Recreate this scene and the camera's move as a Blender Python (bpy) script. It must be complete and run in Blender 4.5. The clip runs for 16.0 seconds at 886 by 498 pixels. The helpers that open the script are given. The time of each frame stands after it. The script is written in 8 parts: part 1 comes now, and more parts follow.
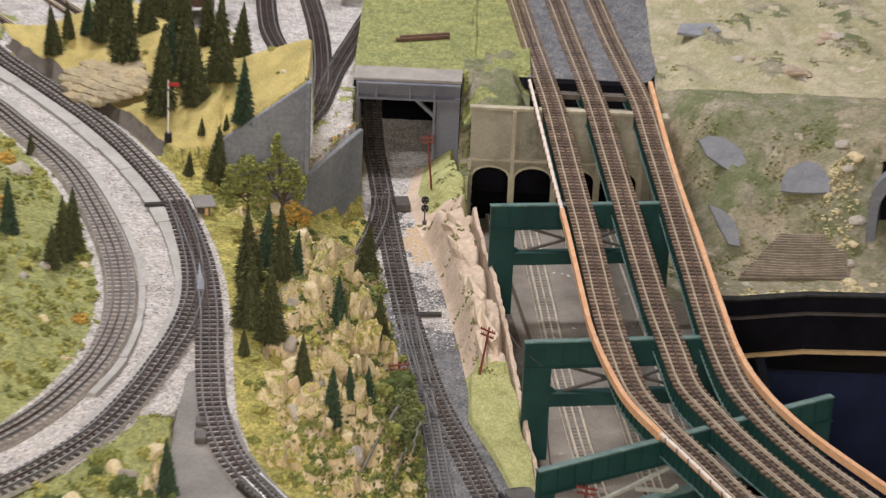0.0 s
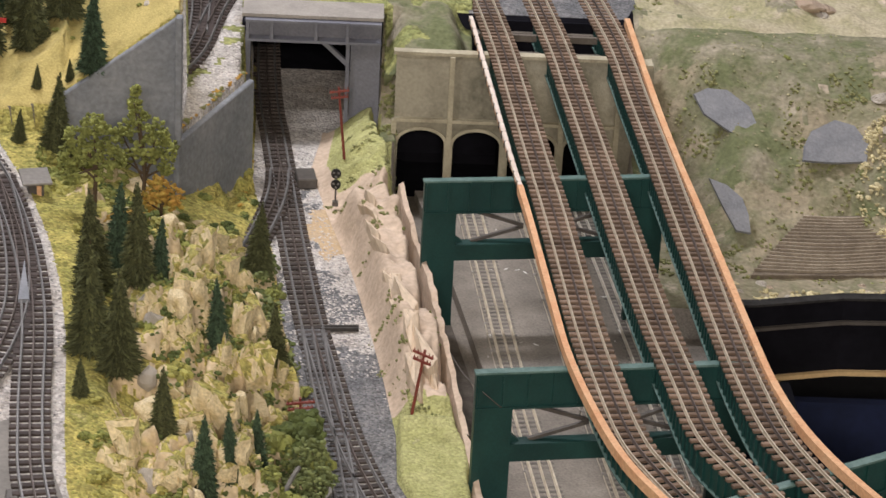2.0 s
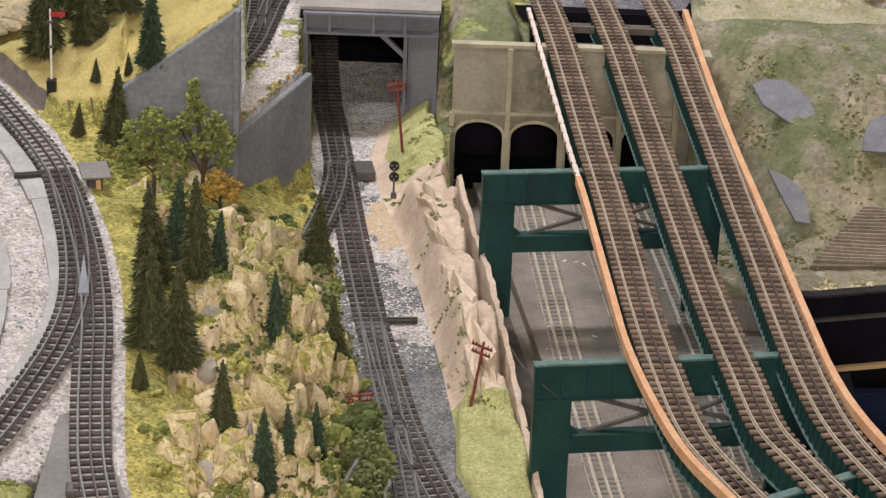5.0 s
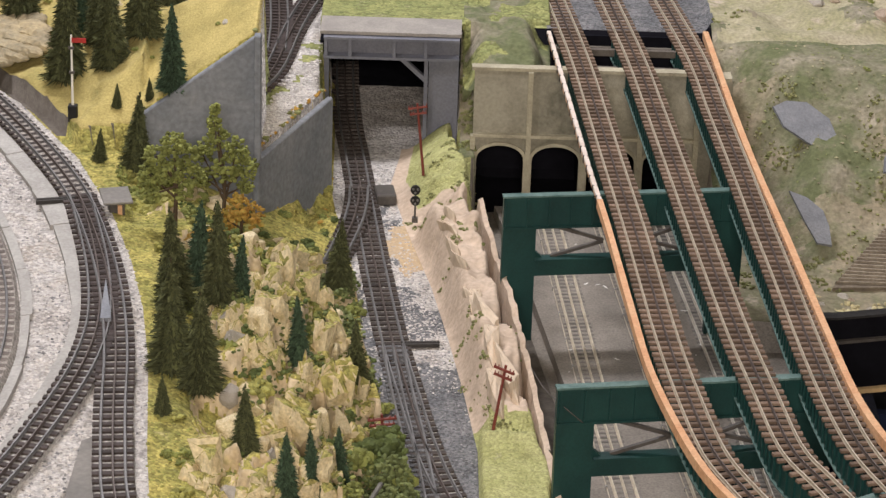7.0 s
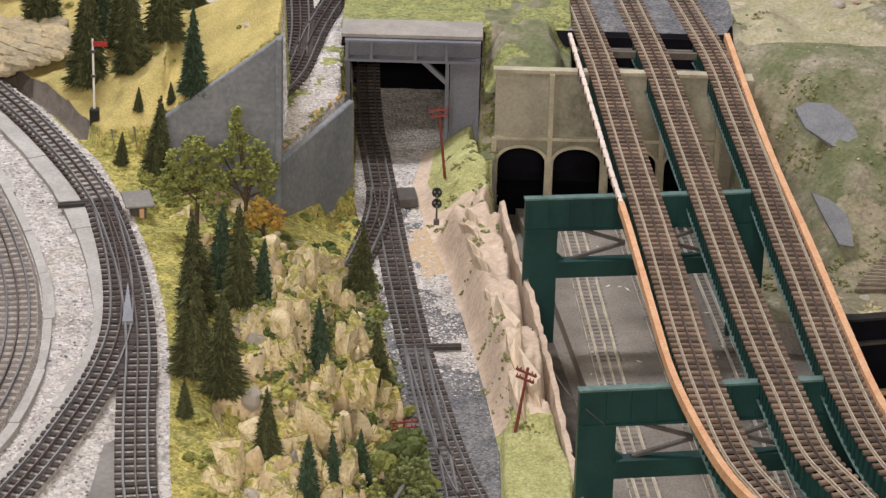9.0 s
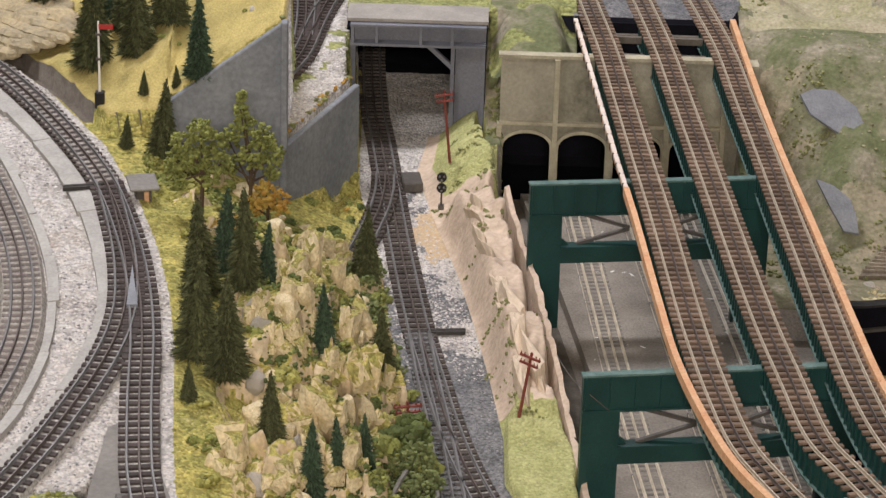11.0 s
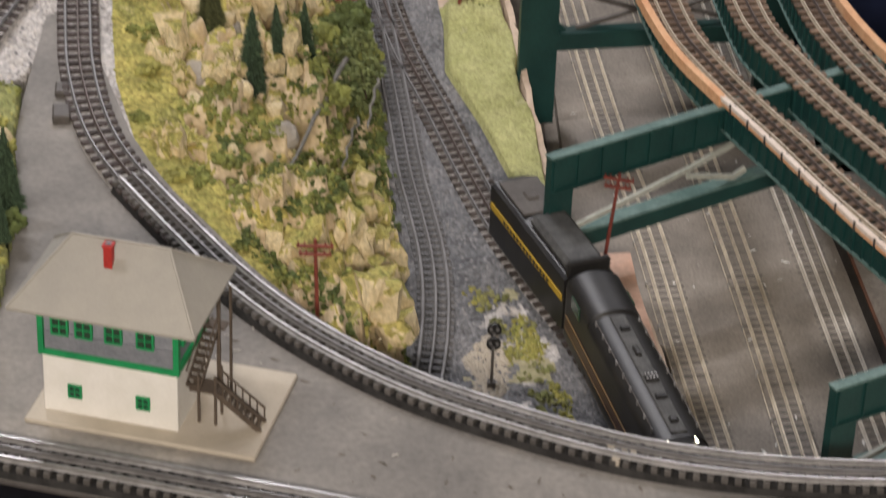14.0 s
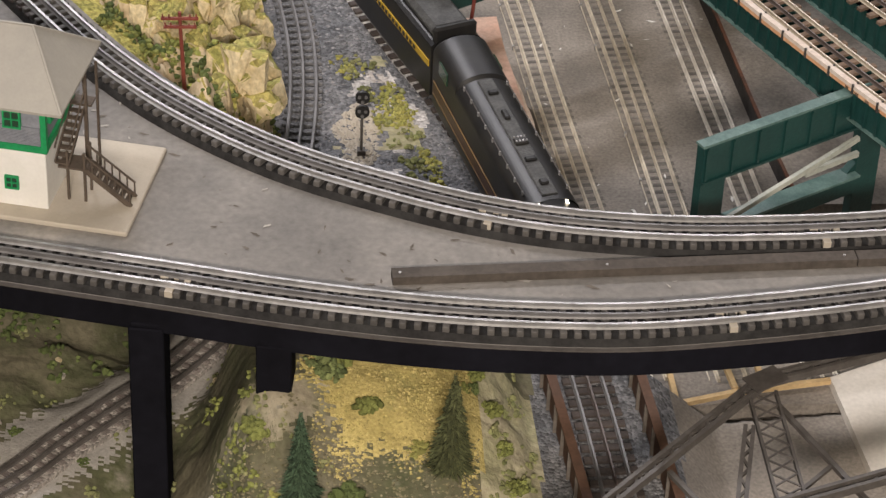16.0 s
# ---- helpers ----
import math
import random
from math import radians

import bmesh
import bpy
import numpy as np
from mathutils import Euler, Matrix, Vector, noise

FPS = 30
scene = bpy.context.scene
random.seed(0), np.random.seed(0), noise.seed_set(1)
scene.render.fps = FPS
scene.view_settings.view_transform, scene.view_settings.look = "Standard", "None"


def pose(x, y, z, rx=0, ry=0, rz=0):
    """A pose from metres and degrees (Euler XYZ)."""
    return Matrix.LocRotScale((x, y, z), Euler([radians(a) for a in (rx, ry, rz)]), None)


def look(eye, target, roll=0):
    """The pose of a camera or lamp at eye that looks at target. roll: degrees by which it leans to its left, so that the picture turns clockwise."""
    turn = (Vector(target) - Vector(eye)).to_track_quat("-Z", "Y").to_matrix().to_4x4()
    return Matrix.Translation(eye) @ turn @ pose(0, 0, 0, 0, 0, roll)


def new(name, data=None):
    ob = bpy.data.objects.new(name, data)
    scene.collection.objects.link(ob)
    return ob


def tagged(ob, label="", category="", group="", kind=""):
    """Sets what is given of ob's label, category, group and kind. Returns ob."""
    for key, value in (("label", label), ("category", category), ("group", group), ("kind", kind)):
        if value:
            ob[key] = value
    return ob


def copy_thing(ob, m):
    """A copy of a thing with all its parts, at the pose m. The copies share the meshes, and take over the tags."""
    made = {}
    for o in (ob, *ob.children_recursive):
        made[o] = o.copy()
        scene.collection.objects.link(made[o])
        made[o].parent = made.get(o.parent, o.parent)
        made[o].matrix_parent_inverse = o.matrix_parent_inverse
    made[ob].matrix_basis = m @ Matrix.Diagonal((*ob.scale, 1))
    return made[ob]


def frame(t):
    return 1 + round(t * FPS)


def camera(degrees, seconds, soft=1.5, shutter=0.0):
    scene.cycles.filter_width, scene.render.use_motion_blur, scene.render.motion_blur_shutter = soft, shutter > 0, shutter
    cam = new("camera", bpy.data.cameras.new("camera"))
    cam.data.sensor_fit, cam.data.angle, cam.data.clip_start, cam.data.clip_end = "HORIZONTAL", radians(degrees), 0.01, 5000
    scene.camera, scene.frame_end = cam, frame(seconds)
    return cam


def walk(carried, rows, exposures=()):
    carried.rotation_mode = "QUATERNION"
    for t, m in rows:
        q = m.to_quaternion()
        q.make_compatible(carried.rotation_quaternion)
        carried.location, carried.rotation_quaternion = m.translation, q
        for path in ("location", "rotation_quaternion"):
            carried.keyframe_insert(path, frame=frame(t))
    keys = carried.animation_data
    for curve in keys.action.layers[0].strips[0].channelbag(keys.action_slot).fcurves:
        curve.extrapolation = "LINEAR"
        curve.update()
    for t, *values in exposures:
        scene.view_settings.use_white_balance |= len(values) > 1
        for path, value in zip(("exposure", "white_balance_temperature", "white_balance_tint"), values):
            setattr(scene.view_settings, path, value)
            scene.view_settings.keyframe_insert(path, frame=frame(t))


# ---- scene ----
# ---- camera and walk ----
cam = camera(17.823, 16.0, soft=1.4, shutter=0.4)
ROWS = [
    (0.0, pose(0.0098, -1.4347, 2.5711, 66.556, -2.285, 1.010)),
    (0.5, pose(0.0030, -0.4004, 2.1543, 66.232, -2.315, 0.923)),
    (1.0, pose(0.0001, -0.0108, 1.9944, 66.202, -2.234, 0.907)),
    (1.5, pose(0.0000, 0.0000, 1.9900, 66.246, -2.528, 0.352)),
    (2.0, pose(0.0000, 0.0000, 1.9900, 65.963, -2.804, -0.704)),
    (2.5, pose(0.0000, 0.0000, 1.9900, 65.659, -2.597, -1.207)),
    (3.0, pose(0.0000, 0.0000, 1.9900, 66.014, -2.455, -0.985)),
    (3.5, pose(0.0000, 0.0000, 1.9900, 66.117, -2.316, -0.660)),
    (4.0, pose(0.0000, 0.0000, 1.9900, 65.959, -2.266, -0.283)),
    (4.5, pose(0.0000, 0.0000, 1.9900, 65.740, -2.134, 0.003)),
    (5.0, pose(0.0000, 0.0000, 1.9900, 65.760, -2.121, 0.290)),
    (7.5, pose(0.0000, 0.0000, 1.9900, 66.274, -1.524, 0.667)),
    (8.0, pose(0.0000, 0.0000, 1.9900, 66.266, -1.390, 0.768)),
    (10.5, pose(0.0000, 0.0000, 1.9900, 66.284, -1.464, 1.121)),
    (11.0, pose(0.0000, 0.0000, 1.9900, 65.958, -1.586, 1.111)),
    (11.5, pose(0.0000, 0.0000, 1.9900, 65.404, -1.682, 1.071)),
    (12.0, pose(0.0000, 0.0000, 1.9900, 64.817, -1.814, 1.024)),
    (12.5, pose(0.0000, 0.0000, 1.9900, 63.209, -2.224, 1.018)),
    (13.0, pose(0.0000, 0.0000, 1.9900, 61.288, -2.359, 1.058)),
    (13.5, pose(0.0000, 0.0000, 1.9900, 59.647, -2.209, 0.560)),
    (14.0, pose(0.0000, 0.0000, 1.9900, 57.636, -1.941, -0.071)),
    (14.5, pose(0.0000, 0.0000, 1.9900, 54.888, -2.131, -1.304)),
    (15.0, pose(0.0000, 0.0000, 1.9900, 54.141, -1.696, -2.450)),
    (15.5, pose(0.0000, 0.0000, 1.9900, 53.354, -1.938, -2.940)),
    (16.0, pose(0.0000, 0.0000, 1.9900, 53.033, -2.055, -3.213)),]
walk(cam, ROWS, exposures=[(0.0, 0.18), (5.2, 0.20), (10.3, 0.18), (12.4, 0.13), (13.5, 0.06), (14.2, 0.02), (15.0, 0.16), (16.0, 0.26)])

# ---- world and large lights ----
world = bpy.data.worlds.new("room_air")
scene.world = world
world.use_nodes = True
world.node_tree.nodes["Background"].inputs[0].default_value = (0.9, 0.95, 1.0, 1)
world.node_tree.nodes["Background"].inputs[1].default_value = 0.025


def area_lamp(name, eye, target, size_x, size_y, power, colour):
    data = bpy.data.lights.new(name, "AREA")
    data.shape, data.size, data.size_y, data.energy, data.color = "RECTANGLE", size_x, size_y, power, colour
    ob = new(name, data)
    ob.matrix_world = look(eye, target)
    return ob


# Unseen room lamps at assumed places; the last is a low front fill.
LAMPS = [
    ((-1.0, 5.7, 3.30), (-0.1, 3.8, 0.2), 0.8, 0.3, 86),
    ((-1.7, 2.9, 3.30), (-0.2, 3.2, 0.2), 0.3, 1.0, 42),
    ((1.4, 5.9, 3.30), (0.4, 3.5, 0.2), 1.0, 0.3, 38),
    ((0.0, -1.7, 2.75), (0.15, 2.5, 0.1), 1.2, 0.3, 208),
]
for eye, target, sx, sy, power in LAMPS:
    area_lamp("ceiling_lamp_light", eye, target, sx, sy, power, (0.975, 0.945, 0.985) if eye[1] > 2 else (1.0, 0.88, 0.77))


# ---- materials ----
def material(name, a, b=None, rough=0.8, scale=60.0, metal=0.0, bump=0.3, grain=400.0, c=None, island=0.0, spec=0.3, mix_at=(0.38, 0.62), detail=6.0, speck=0.5, pebble=0.0, contrast=0.3):
    """Two or three tones mixed by coarse noise, fine grain on top, and relief."""
    m = bpy.data.materials.new(name)
    m.use_nodes = True
    nt = m.node_tree
    bs = nt.nodes["Principled BSDF"]
    bs.inputs["Roughness"].default_value = rough
    bs.inputs["Metallic"].default_value = metal
    bs.inputs["Specular IOR Level"].default_value = spec
    b = b or tuple(v * 0.8 for v in a)
    co = nt.nodes.new("ShaderNodeTexCoord")
    n1 = nt.nodes.new("ShaderNodeTexNoise")
    n1.inputs["Scale"].default_value, n1.inputs["Detail"].default_value = scale, detail
    n1.inputs["Roughness"].default_value = 0.65
    nt.links.new(co.outputs["Object"], n1.inputs["Vector"])
    ramp = nt.nodes.new("ShaderNodeValToRGB")
    el = ramp.color_ramp.elements
    el[0].position, el[0].color = mix_at[0], (*a, 1)
    el[1].position, el[1].color = mix_at[1], (*b, 1)
    if c:
        e = el.new(min(0.95, mix_at[1] + 0.12))
        e.color = (*c, 1)
    nt.links.new(n1.outputs["Fac"], ramp.inputs["Fac"])
    n2 = nt.nodes.new("ShaderNodeTexNoise")
    n2.inputs["Scale"].default_value, n2.inputs["Detail"].default_value = grain, 3.0
    nt.links.new(co.outputs["Object"], n2.inputs["Vector"])
    val = nt.nodes.new("ShaderNodeMapRange")
    val.inputs["From Min"].default_value, val.inputs["From Max"].default_value = 0.25, 0.75
    val.inputs["To Min"].default_value, val.inputs["To Max"].default_value = 1 - 0.30 * speck, 1 + 0.27 * speck
    nt.links.new(n2.outputs["Fac"], val.inputs["Value"])
    fine = val.outputs["Result"]
    height_out = n2.outputs["Fac"]
    if pebble:
        vo = nt.nodes.new("ShaderNodeTexVoronoi")
        vo.inputs["Scale"].default_value = pebble
        nt.links.new(co.outputs["Object"], vo.inputs["Vector"])
        sep = nt.nodes.new("ShaderNodeSeparateColor")
        nt.links.new(vo.outputs["Color"], sep.inputs["Color"])
        pr = nt.nodes.new("ShaderNodeMapRange")
        pr.inputs["To Min"].default_value, pr.inputs["To Max"].default_value = 1 - contrast, 1 + contrast
        nt.links.new(sep.outputs["Red"], pr.inputs["Value"])
        pm = nt.nodes.new("ShaderNodeMath")
        pm.operation = "MULTIPLY"
        nt.links.new(pr.outputs["Result"], pm.inputs[0])
        nt.links.new(fine, pm.inputs[1])
        fine = pm.outputs[0]
        inv = nt.nodes.new("ShaderNodeMath")
        inv.operation = "SUBTRACT"
        inv.inputs[0].default_value = 1.0
        nt.links.new(vo.outputs["Distance"], inv.inputs[1])
        height_out = inv.outputs[0]
    hsv = nt.nodes.new("ShaderNodeHueSaturation")
    nt.links.new(ramp.outputs["Color"], hsv.inputs["Color"])
    if island:
        geo = nt.nodes.new("ShaderNodeNewGeometry")
        info = nt.nodes.new("ShaderNodeObjectInfo")
        add = nt.nodes.new("ShaderNodeMath")
        add.operation = "ADD"
        nt.links.new(geo.outputs["Random Per Island"], add.inputs[0])
        nt.links.new(info.outputs["Random"], add.inputs[1])
        fr = nt.nodes.new("ShaderNodeMath")
        fr.operation = "FRACT"
        nt.links.new(add.outputs[0], fr.inputs[0])
        rg = nt.nodes.new("ShaderNodeMapRange")
        rg.inputs["To Min"].default_value, rg.inputs["To Max"].default_value = 1 - island, 1 + island
        nt.links.new(fr.outputs[0], rg.inputs["Value"])
        mul = nt.nodes.new("ShaderNodeMath")
        mul.operation = "MULTIPLY"
        nt.links.new(rg.outputs["Result"], mul.inputs[0])
        nt.links.new(fine, mul.inputs[1])
        nt.links.new(mul.outputs[0], hsv.inputs["Value"])
    else:
        nt.links.new(fine, hsv.inputs["Value"])
    nt.links.new(hsv.outputs["Color"], bs.inputs["Base Color"])
    if bump:
        bp = nt.nodes.new("ShaderNodeBump")
        bp.inputs["Strength"].default_value, bp.inputs["Distance"].default_value = bump, 0.002
        nt.links.new(height_out, bp.inputs["Height"])
        nt.links.new(bp.outputs["Normal"], bs.inputs["Normal"])
    return m


def glow(name, colour, power):
    m = bpy.data.materials.new(name)
    m.use_nodes = True
    bs = m.node_tree.nodes["Principled BSDF"]
    bs.inputs["Emission Color"].default_value = (*colour, 1)
    bs.inputs["Emission Strength"].default_value = power
    return m


M = {
    "ballast": material("grey_ballast", (0.33, 0.305, 0.285), (0.50, 0.475, 0.455), 0.95, 14, grain=350, bump=1.0, c=(0.38, 0.34, 0.30), mix_at=(0.36, 0.55), speck=0.7, pebble=210, contrast=0.34),
    "dark_ballast": material("dark_ballast", (0.115, 0.118, 0.125), (0.185, 0.183, 0.187), 0.95, 25, grain=380, bump=1.0, c=(0.25, 0.24, 0.23), speck=0.7, pebble=260, contrast=0.45),
    "turf": material("yellow_green_turf", (0.43, 0.365, 0.11), (0.24, 0.23, 0.065), 1.0, 16, grain=300, bump=1.0, c=(0.48, 0.405, 0.20), speck=0.9, pebble=190, contrast=0.40),
    "straw": material("straw_yellow_turf", (0.50, 0.405, 0.155), (0.385, 0.315, 0.115), 1.0, 12, grain=260, bump=0.9, c=(0.30, 0.28, 0.11), mix_at=(0.40, 0.60), speck=0.8),
    "meadow": material("pale_tan_meadow", (0.42, 0.375, 0.265), (0.30, 0.285, 0.165), 1.0, 9, grain=160, bump=0.9, c=(0.54, 0.455, 0.37), mix_at=(0.40, 0.58), speck=0.9),
    "grass": material("bright_green_turf", (0.285, 0.29, 0.115), (0.195, 0.215, 0.085), 1.0, 18, grain=300, bump=1.0, c=(0.40, 0.36, 0.21), speck=0.8, pebble=150, contrast=0.3),
    "pale_turf": material("pale_lime_turf", (0.42, 0.415, 0.19), (0.34, 0.345, 0.14), 1.0, 24, grain=300, bump=0.9, c=(0.52, 0.47, 0.32), speck=0.6, pebble=240, contrast=0.2),
    "hillside": material("olive_painted_plaster", (0.135, 0.15, 0.075), (0.225, 0.21, 0.145), 1.0, 11, grain=120, bump=1.0, c=(0.36, 0.32, 0.25), mix_at=(0.42, 0.56), speck=0.9),
    "hill_tan": material("bare_tan_soil", (0.30, 0.26, 0.185), (0.18, 0.175, 0.105), 1.0, 13, grain=120, bump=1.0, c=(0.46, 0.385, 0.31), speck=0.9, mix_at=(0.42, 0.58)),
    # dull brown soil, partly the deck's shadow as colour
    "soil_and_shade": material("brown_soil_and_deck_shade", (0.145, 0.130, 0.085), (0.085, 0.090, 0.045), 1.0, 9, grain=140, bump=0.8, c=(0.30, 0.265, 0.215), mix_at=(0.44, 0.60), speck=0.8),
    "tanrock": material("tan_plaster_rock", (0.62, 0.51, 0.35), (0.44, 0.34, 0.20), 0.95, 22, grain=110, bump=1.0, c=(0.33, 0.29, 0.12), mix_at=(0.40, 0.60), speck=0.9),
    "pinkrock": material("pinkish_plaster_rock", (0.57, 0.455, 0.355), (0.46, 0.36, 0.275), 0.9, 16, grain=110, bump=0.9, c=(0.38, 0.31, 0.22), speck=0.6),
    "crag_rock": material("pale_ochre_crag_rock", (0.68, 0.58, 0.38), (0.55, 0.44, 0.25), 0.95, 2.0, grain=14, bump=0.9, c=(0.34, 0.27, 0.11), mix_at=(0.42, 0.62), speck=1.0),
    "crag_turf": material("yellow_turf_on_rock", (0.43, 0.37, 0.13), (0.25, 0.245, 0.075), 1.0, 5, grain=40, bump=0.9, speck=1.0, pebble=18, contrast=0.35),
    "bank_rock": material("cream_pink_plaster", (0.60, 0.49, 0.375), (0.50, 0.38, 0.27), 0.8, 1.6, grain=9, bump=0.4, c=(0.36, 0.27, 0.17), mix_at=(0.42, 0.62), speck=0.5),
    "ochre_soil": material("orange_ochre_soil", (0.50, 0.37, 0.225), (0.45, 0.35, 0.245), 0.95, 24, grain=220, bump=0.8, c=(0.55, 0.46, 0.35), speck=0.7),
    "palerock": material("pale_grey_rock", (0.55, 0.50, 0.44), (0.44, 0.40, 0.34), 0.95, 30, grain=220, bump=0.8),
    "slate": material("grey_slate_slab", (0.20, 0.21, 0.235), (0.25, 0.26, 0.285), 0.9, 25, grain=250, bump=0.5),
    "board": material("grey_painted_board", (0.155, 0.146, 0.136), (0.245, 0.228, 0.208), 0.75, 7, grain=130, bump=0.45, c=(0.35, 0.315, 0.275), mix_at=(0.34, 0.62), speck=0.5),
    "pad_ground": material("dusty_grey_ground", (0.40, 0.375, 0.34), (0.32, 0.30, 0.27), 0.95, 18, grain=300, bump=0.6, c=(0.46, 0.43, 0.39)),
    "concrete": material("grey_concrete_paint", (0.165, 0.18, 0.205), (0.235, 0.245, 0.265), 0.85, 6, grain=120, bump=0.35, c=(0.29, 0.29, 0.29), speck=0.7),
    "portal": material("blue_grey_portal_paint", (0.135, 0.14, 0.17), (0.18, 0.185, 0.215), 0.8, 12, grain=300, bump=0.3),
    "portal_cap": material("warm_grey_concrete_cap", (0.34, 0.315, 0.285), (0.27, 0.25, 0.23), 0.9, 18, grain=300, bump=0.4),
    "arch": material("weathered_stone_wall", (0.36, 0.335, 0.265), (0.23, 0.215, 0.165), 0.95, 7, grain=160, bump=0.5, c=(0.07, 0.066, 0.05), mix_at=(0.42, 0.58)),
    "arch_trim": material("cream_stone_trim", (0.46, 0.42, 0.31), (0.33, 0.30, 0.22), 0.9, 20, grain=260, bump=0.4),
    "yard": material("sooty_yard_deck", (0.20, 0.178, 0.154), (0.29, 0.258, 0.222), 0.75, 9, grain=260, bump=0.5, c=(0.36, 0.325, 0.275), speck=0.9),
    # also the painted shade inside tunnels and under the viaduct ties
    "void": material("black_cloth_and_tunnel_shade", (0.006, 0.006, 0.008), (0.010, 0.010, 0.014), 0.9, 6, grain=80, bump=0.1, spec=0.04),
    "navy": material("navy_curtain", (0.006, 0.010, 0.030), (0.010, 0.016, 0.05), 0.9, 5, grain=60, bump=0.2),
    "green": material("dark_green_paint", (0.013, 0.054, 0.049), (0.009, 0.038, 0.036), 0.42, 14, grain=300, bump=0.15, spec=0.4),
    "green_edge": material("worn_and_lit_green_edge", (0.13, 0.205, 0.19), (0.075, 0.135, 0.125), 0.5, 40, grain=300, bump=0.1),
    "brace_pale": material("lit_grey_green_strut", (0.42, 0.43, 0.38), (0.33, 0.35, 0.31), 0.7, 30, grain=200, bump=0.1),
    "pink_paper": material("pinkish_paper", (0.70, 0.62, 0.55), (0.64, 0.53, 0.45), 0.8, 30, grain=200, bump=0.2, c=(0.72, 0.68, 0.63)),
    "tie_front": material("charcoal_plastic_tie", (0.062, 0.058, 0.055), (0.105, 0.098, 0.092), 0.65, 60, grain=300, bump=0.2, island=0.25, spec=0.2),
    "orange": material("salmon_wood_edge", (0.60, 0.32, 0.17), (0.66, 0.40, 0.23), 0.7, 25, grain=200, bump=0.2),
    "rail": material("brass_grey_rail", (0.56, 0.49, 0.39), (0.44, 0.38, 0.295), 0.35, 60, metal=0.25, grain=200, bump=0.0, spec=0.5),
    "rail_dark": material("blackened_centre_rail", (0.135, 0.108, 0.098), (0.095, 0.078, 0.070), 0.45, 60, metal=0.3, grain=200, bump=0.0),
    "rail_steel": material("polished_steel_rail", (0.46, 0.45, 0.45), (0.30, 0.295, 0.29), 0.42, 18, metal=0.55, grain=120, bump=0.0, spec=0.5),
    "rail_grey": material("dull_grey_rail", (0.20, 0.195, 0.195), (0.145, 0.14, 0.14), 0.45, 50, metal=0.3, grain=200, bump=0.0),
    "tie_brown": material("brown_wood_tie", (0.085, 0.056, 0.042), (0.15, 0.105, 0.08), 0.85, 80, grain=400, bump=0.3, island=0.35),
    "tie_bridge": material("mid_brown_wood_tie", (0.130, 0.088, 0.064), (0.20, 0.142, 0.105), 0.85, 80, grain=400, bump=0.3, island=0.3),
    "tie_grey": material("dusty_brown_tie", (0.12, 0.098, 0.088), (0.19, 0.165, 0.148), 0.9, 80, grain=400, bump=0.3, island=0.2),
    "tie_loop": material("dark_brown_moulded_tie", (0.036, 0.027, 0.025), (0.062, 0.048, 0.044), 0.75, 80, grain=400, bump=0.2, island=0.3),
    "old_bed": material("dusty_brown_track_filling", (0.27, 0.24, 0.215), (0.36, 0.33, 0.295), 0.95, 30, grain=260, bump=0.9, c=(0.19, 0.165, 0.14), speck=0.8, pebble=300, contrast=0.3),
    "bed_grey": material("pale_grey_track_filling", (0.44, 0.42, 0.40), (0.52, 0.50, 0.475), 0.95, 30, grain=260, bump=0.8, speck=0.8, pebble=300, contrast=0.3),
    "shoulder": material("pale_grey_painted_shoulder", (0.42, 0.405, 0.38), (0.34, 0.325, 0.305), 0.9, 12, grain=200, bump=0.3, c=(0.47, 0.45, 0.42), speck=0.5),
    "tie_black": material("black_plastic_tie", (0.035, 0.032, 0.030), (0.055, 0.050, 0.046), 0.75, 80, grain=400, bump=0.2, island=0.2),
    "tie_valley": material("dark_brown_tie", (0.040, 0.032, 0.029), (0.070, 0.057, 0.050), 0.85, 80, grain=400, bump=0.3, island=0.3),
    "roadbed": material("black_plastic_roadbed", (0.022, 0.021, 0.021), (0.040, 0.039, 0.038), 0.8, 40, grain=300, bump=0.4, spec=0.08),
    "black": material("satin_black_paint", (0.012, 0.012, 0.013), (0.020, 0.019, 0.018), 0.42, 30, grain=200, bump=0.03, spec=0.35),
    "gunmetal": material("dark_gunmetal_plastic", (0.070, 0.062, 0.056), (0.10, 0.09, 0.082), 0.5, 40, grain=200, bump=0.1),
    "white": material("off_white_wall_paint", (0.80, 0.78, 0.74), (0.74, 0.72, 0.67), 0.8, 20, grain=240, bump=0.03, speck=0.10),
    "tower_grey": material("blue_grey_siding", (0.20, 0.21, 0.24), (0.25, 0.26, 0.29), 0.8, 30, grain=260, bump=0.2),
    "tower_green": material("kelly_green_trim", (0.02, 0.30, 0.10), (0.015, 0.22, 0.08), 0.55, 40, grain=200, bump=0.05),
    "roof": material("weathered_grey_roof", (0.36, 0.34, 0.30), (0.31, 0.295, 0.265), 0.85, 12, grain=300, bump=0.04, speck=0.12),
    "red": material("brick_red_paint", (0.42, 0.035, 0.03), (0.34, 0.03, 0.025), 0.6, 60, grain=300, bump=0.1),
    "pole": material("red_brown_plastic_pole", (0.22, 0.055, 0.04), (0.16, 0.04, 0.032), 0.6, 60, grain=300, bump=0.1),
    "pad": material("beige_plastic_base", (0.48, 0.43, 0.355), (0.42, 0.375, 0.31), 0.75, 15, grain=300, bump=0.03, speck=0.12),
    "stair": material("brown_plastic_stair", (0.075, 0.058, 0.045), (0.11, 0.085, 0.065), 0.7, 40, grain=300, bump=0.1),
    "brown_wood": material("reddish_brown_wood", (0.135, 0.075, 0.050), (0.095, 0.055, 0.038), 0.8, 30, grain=200, bump=0.2),
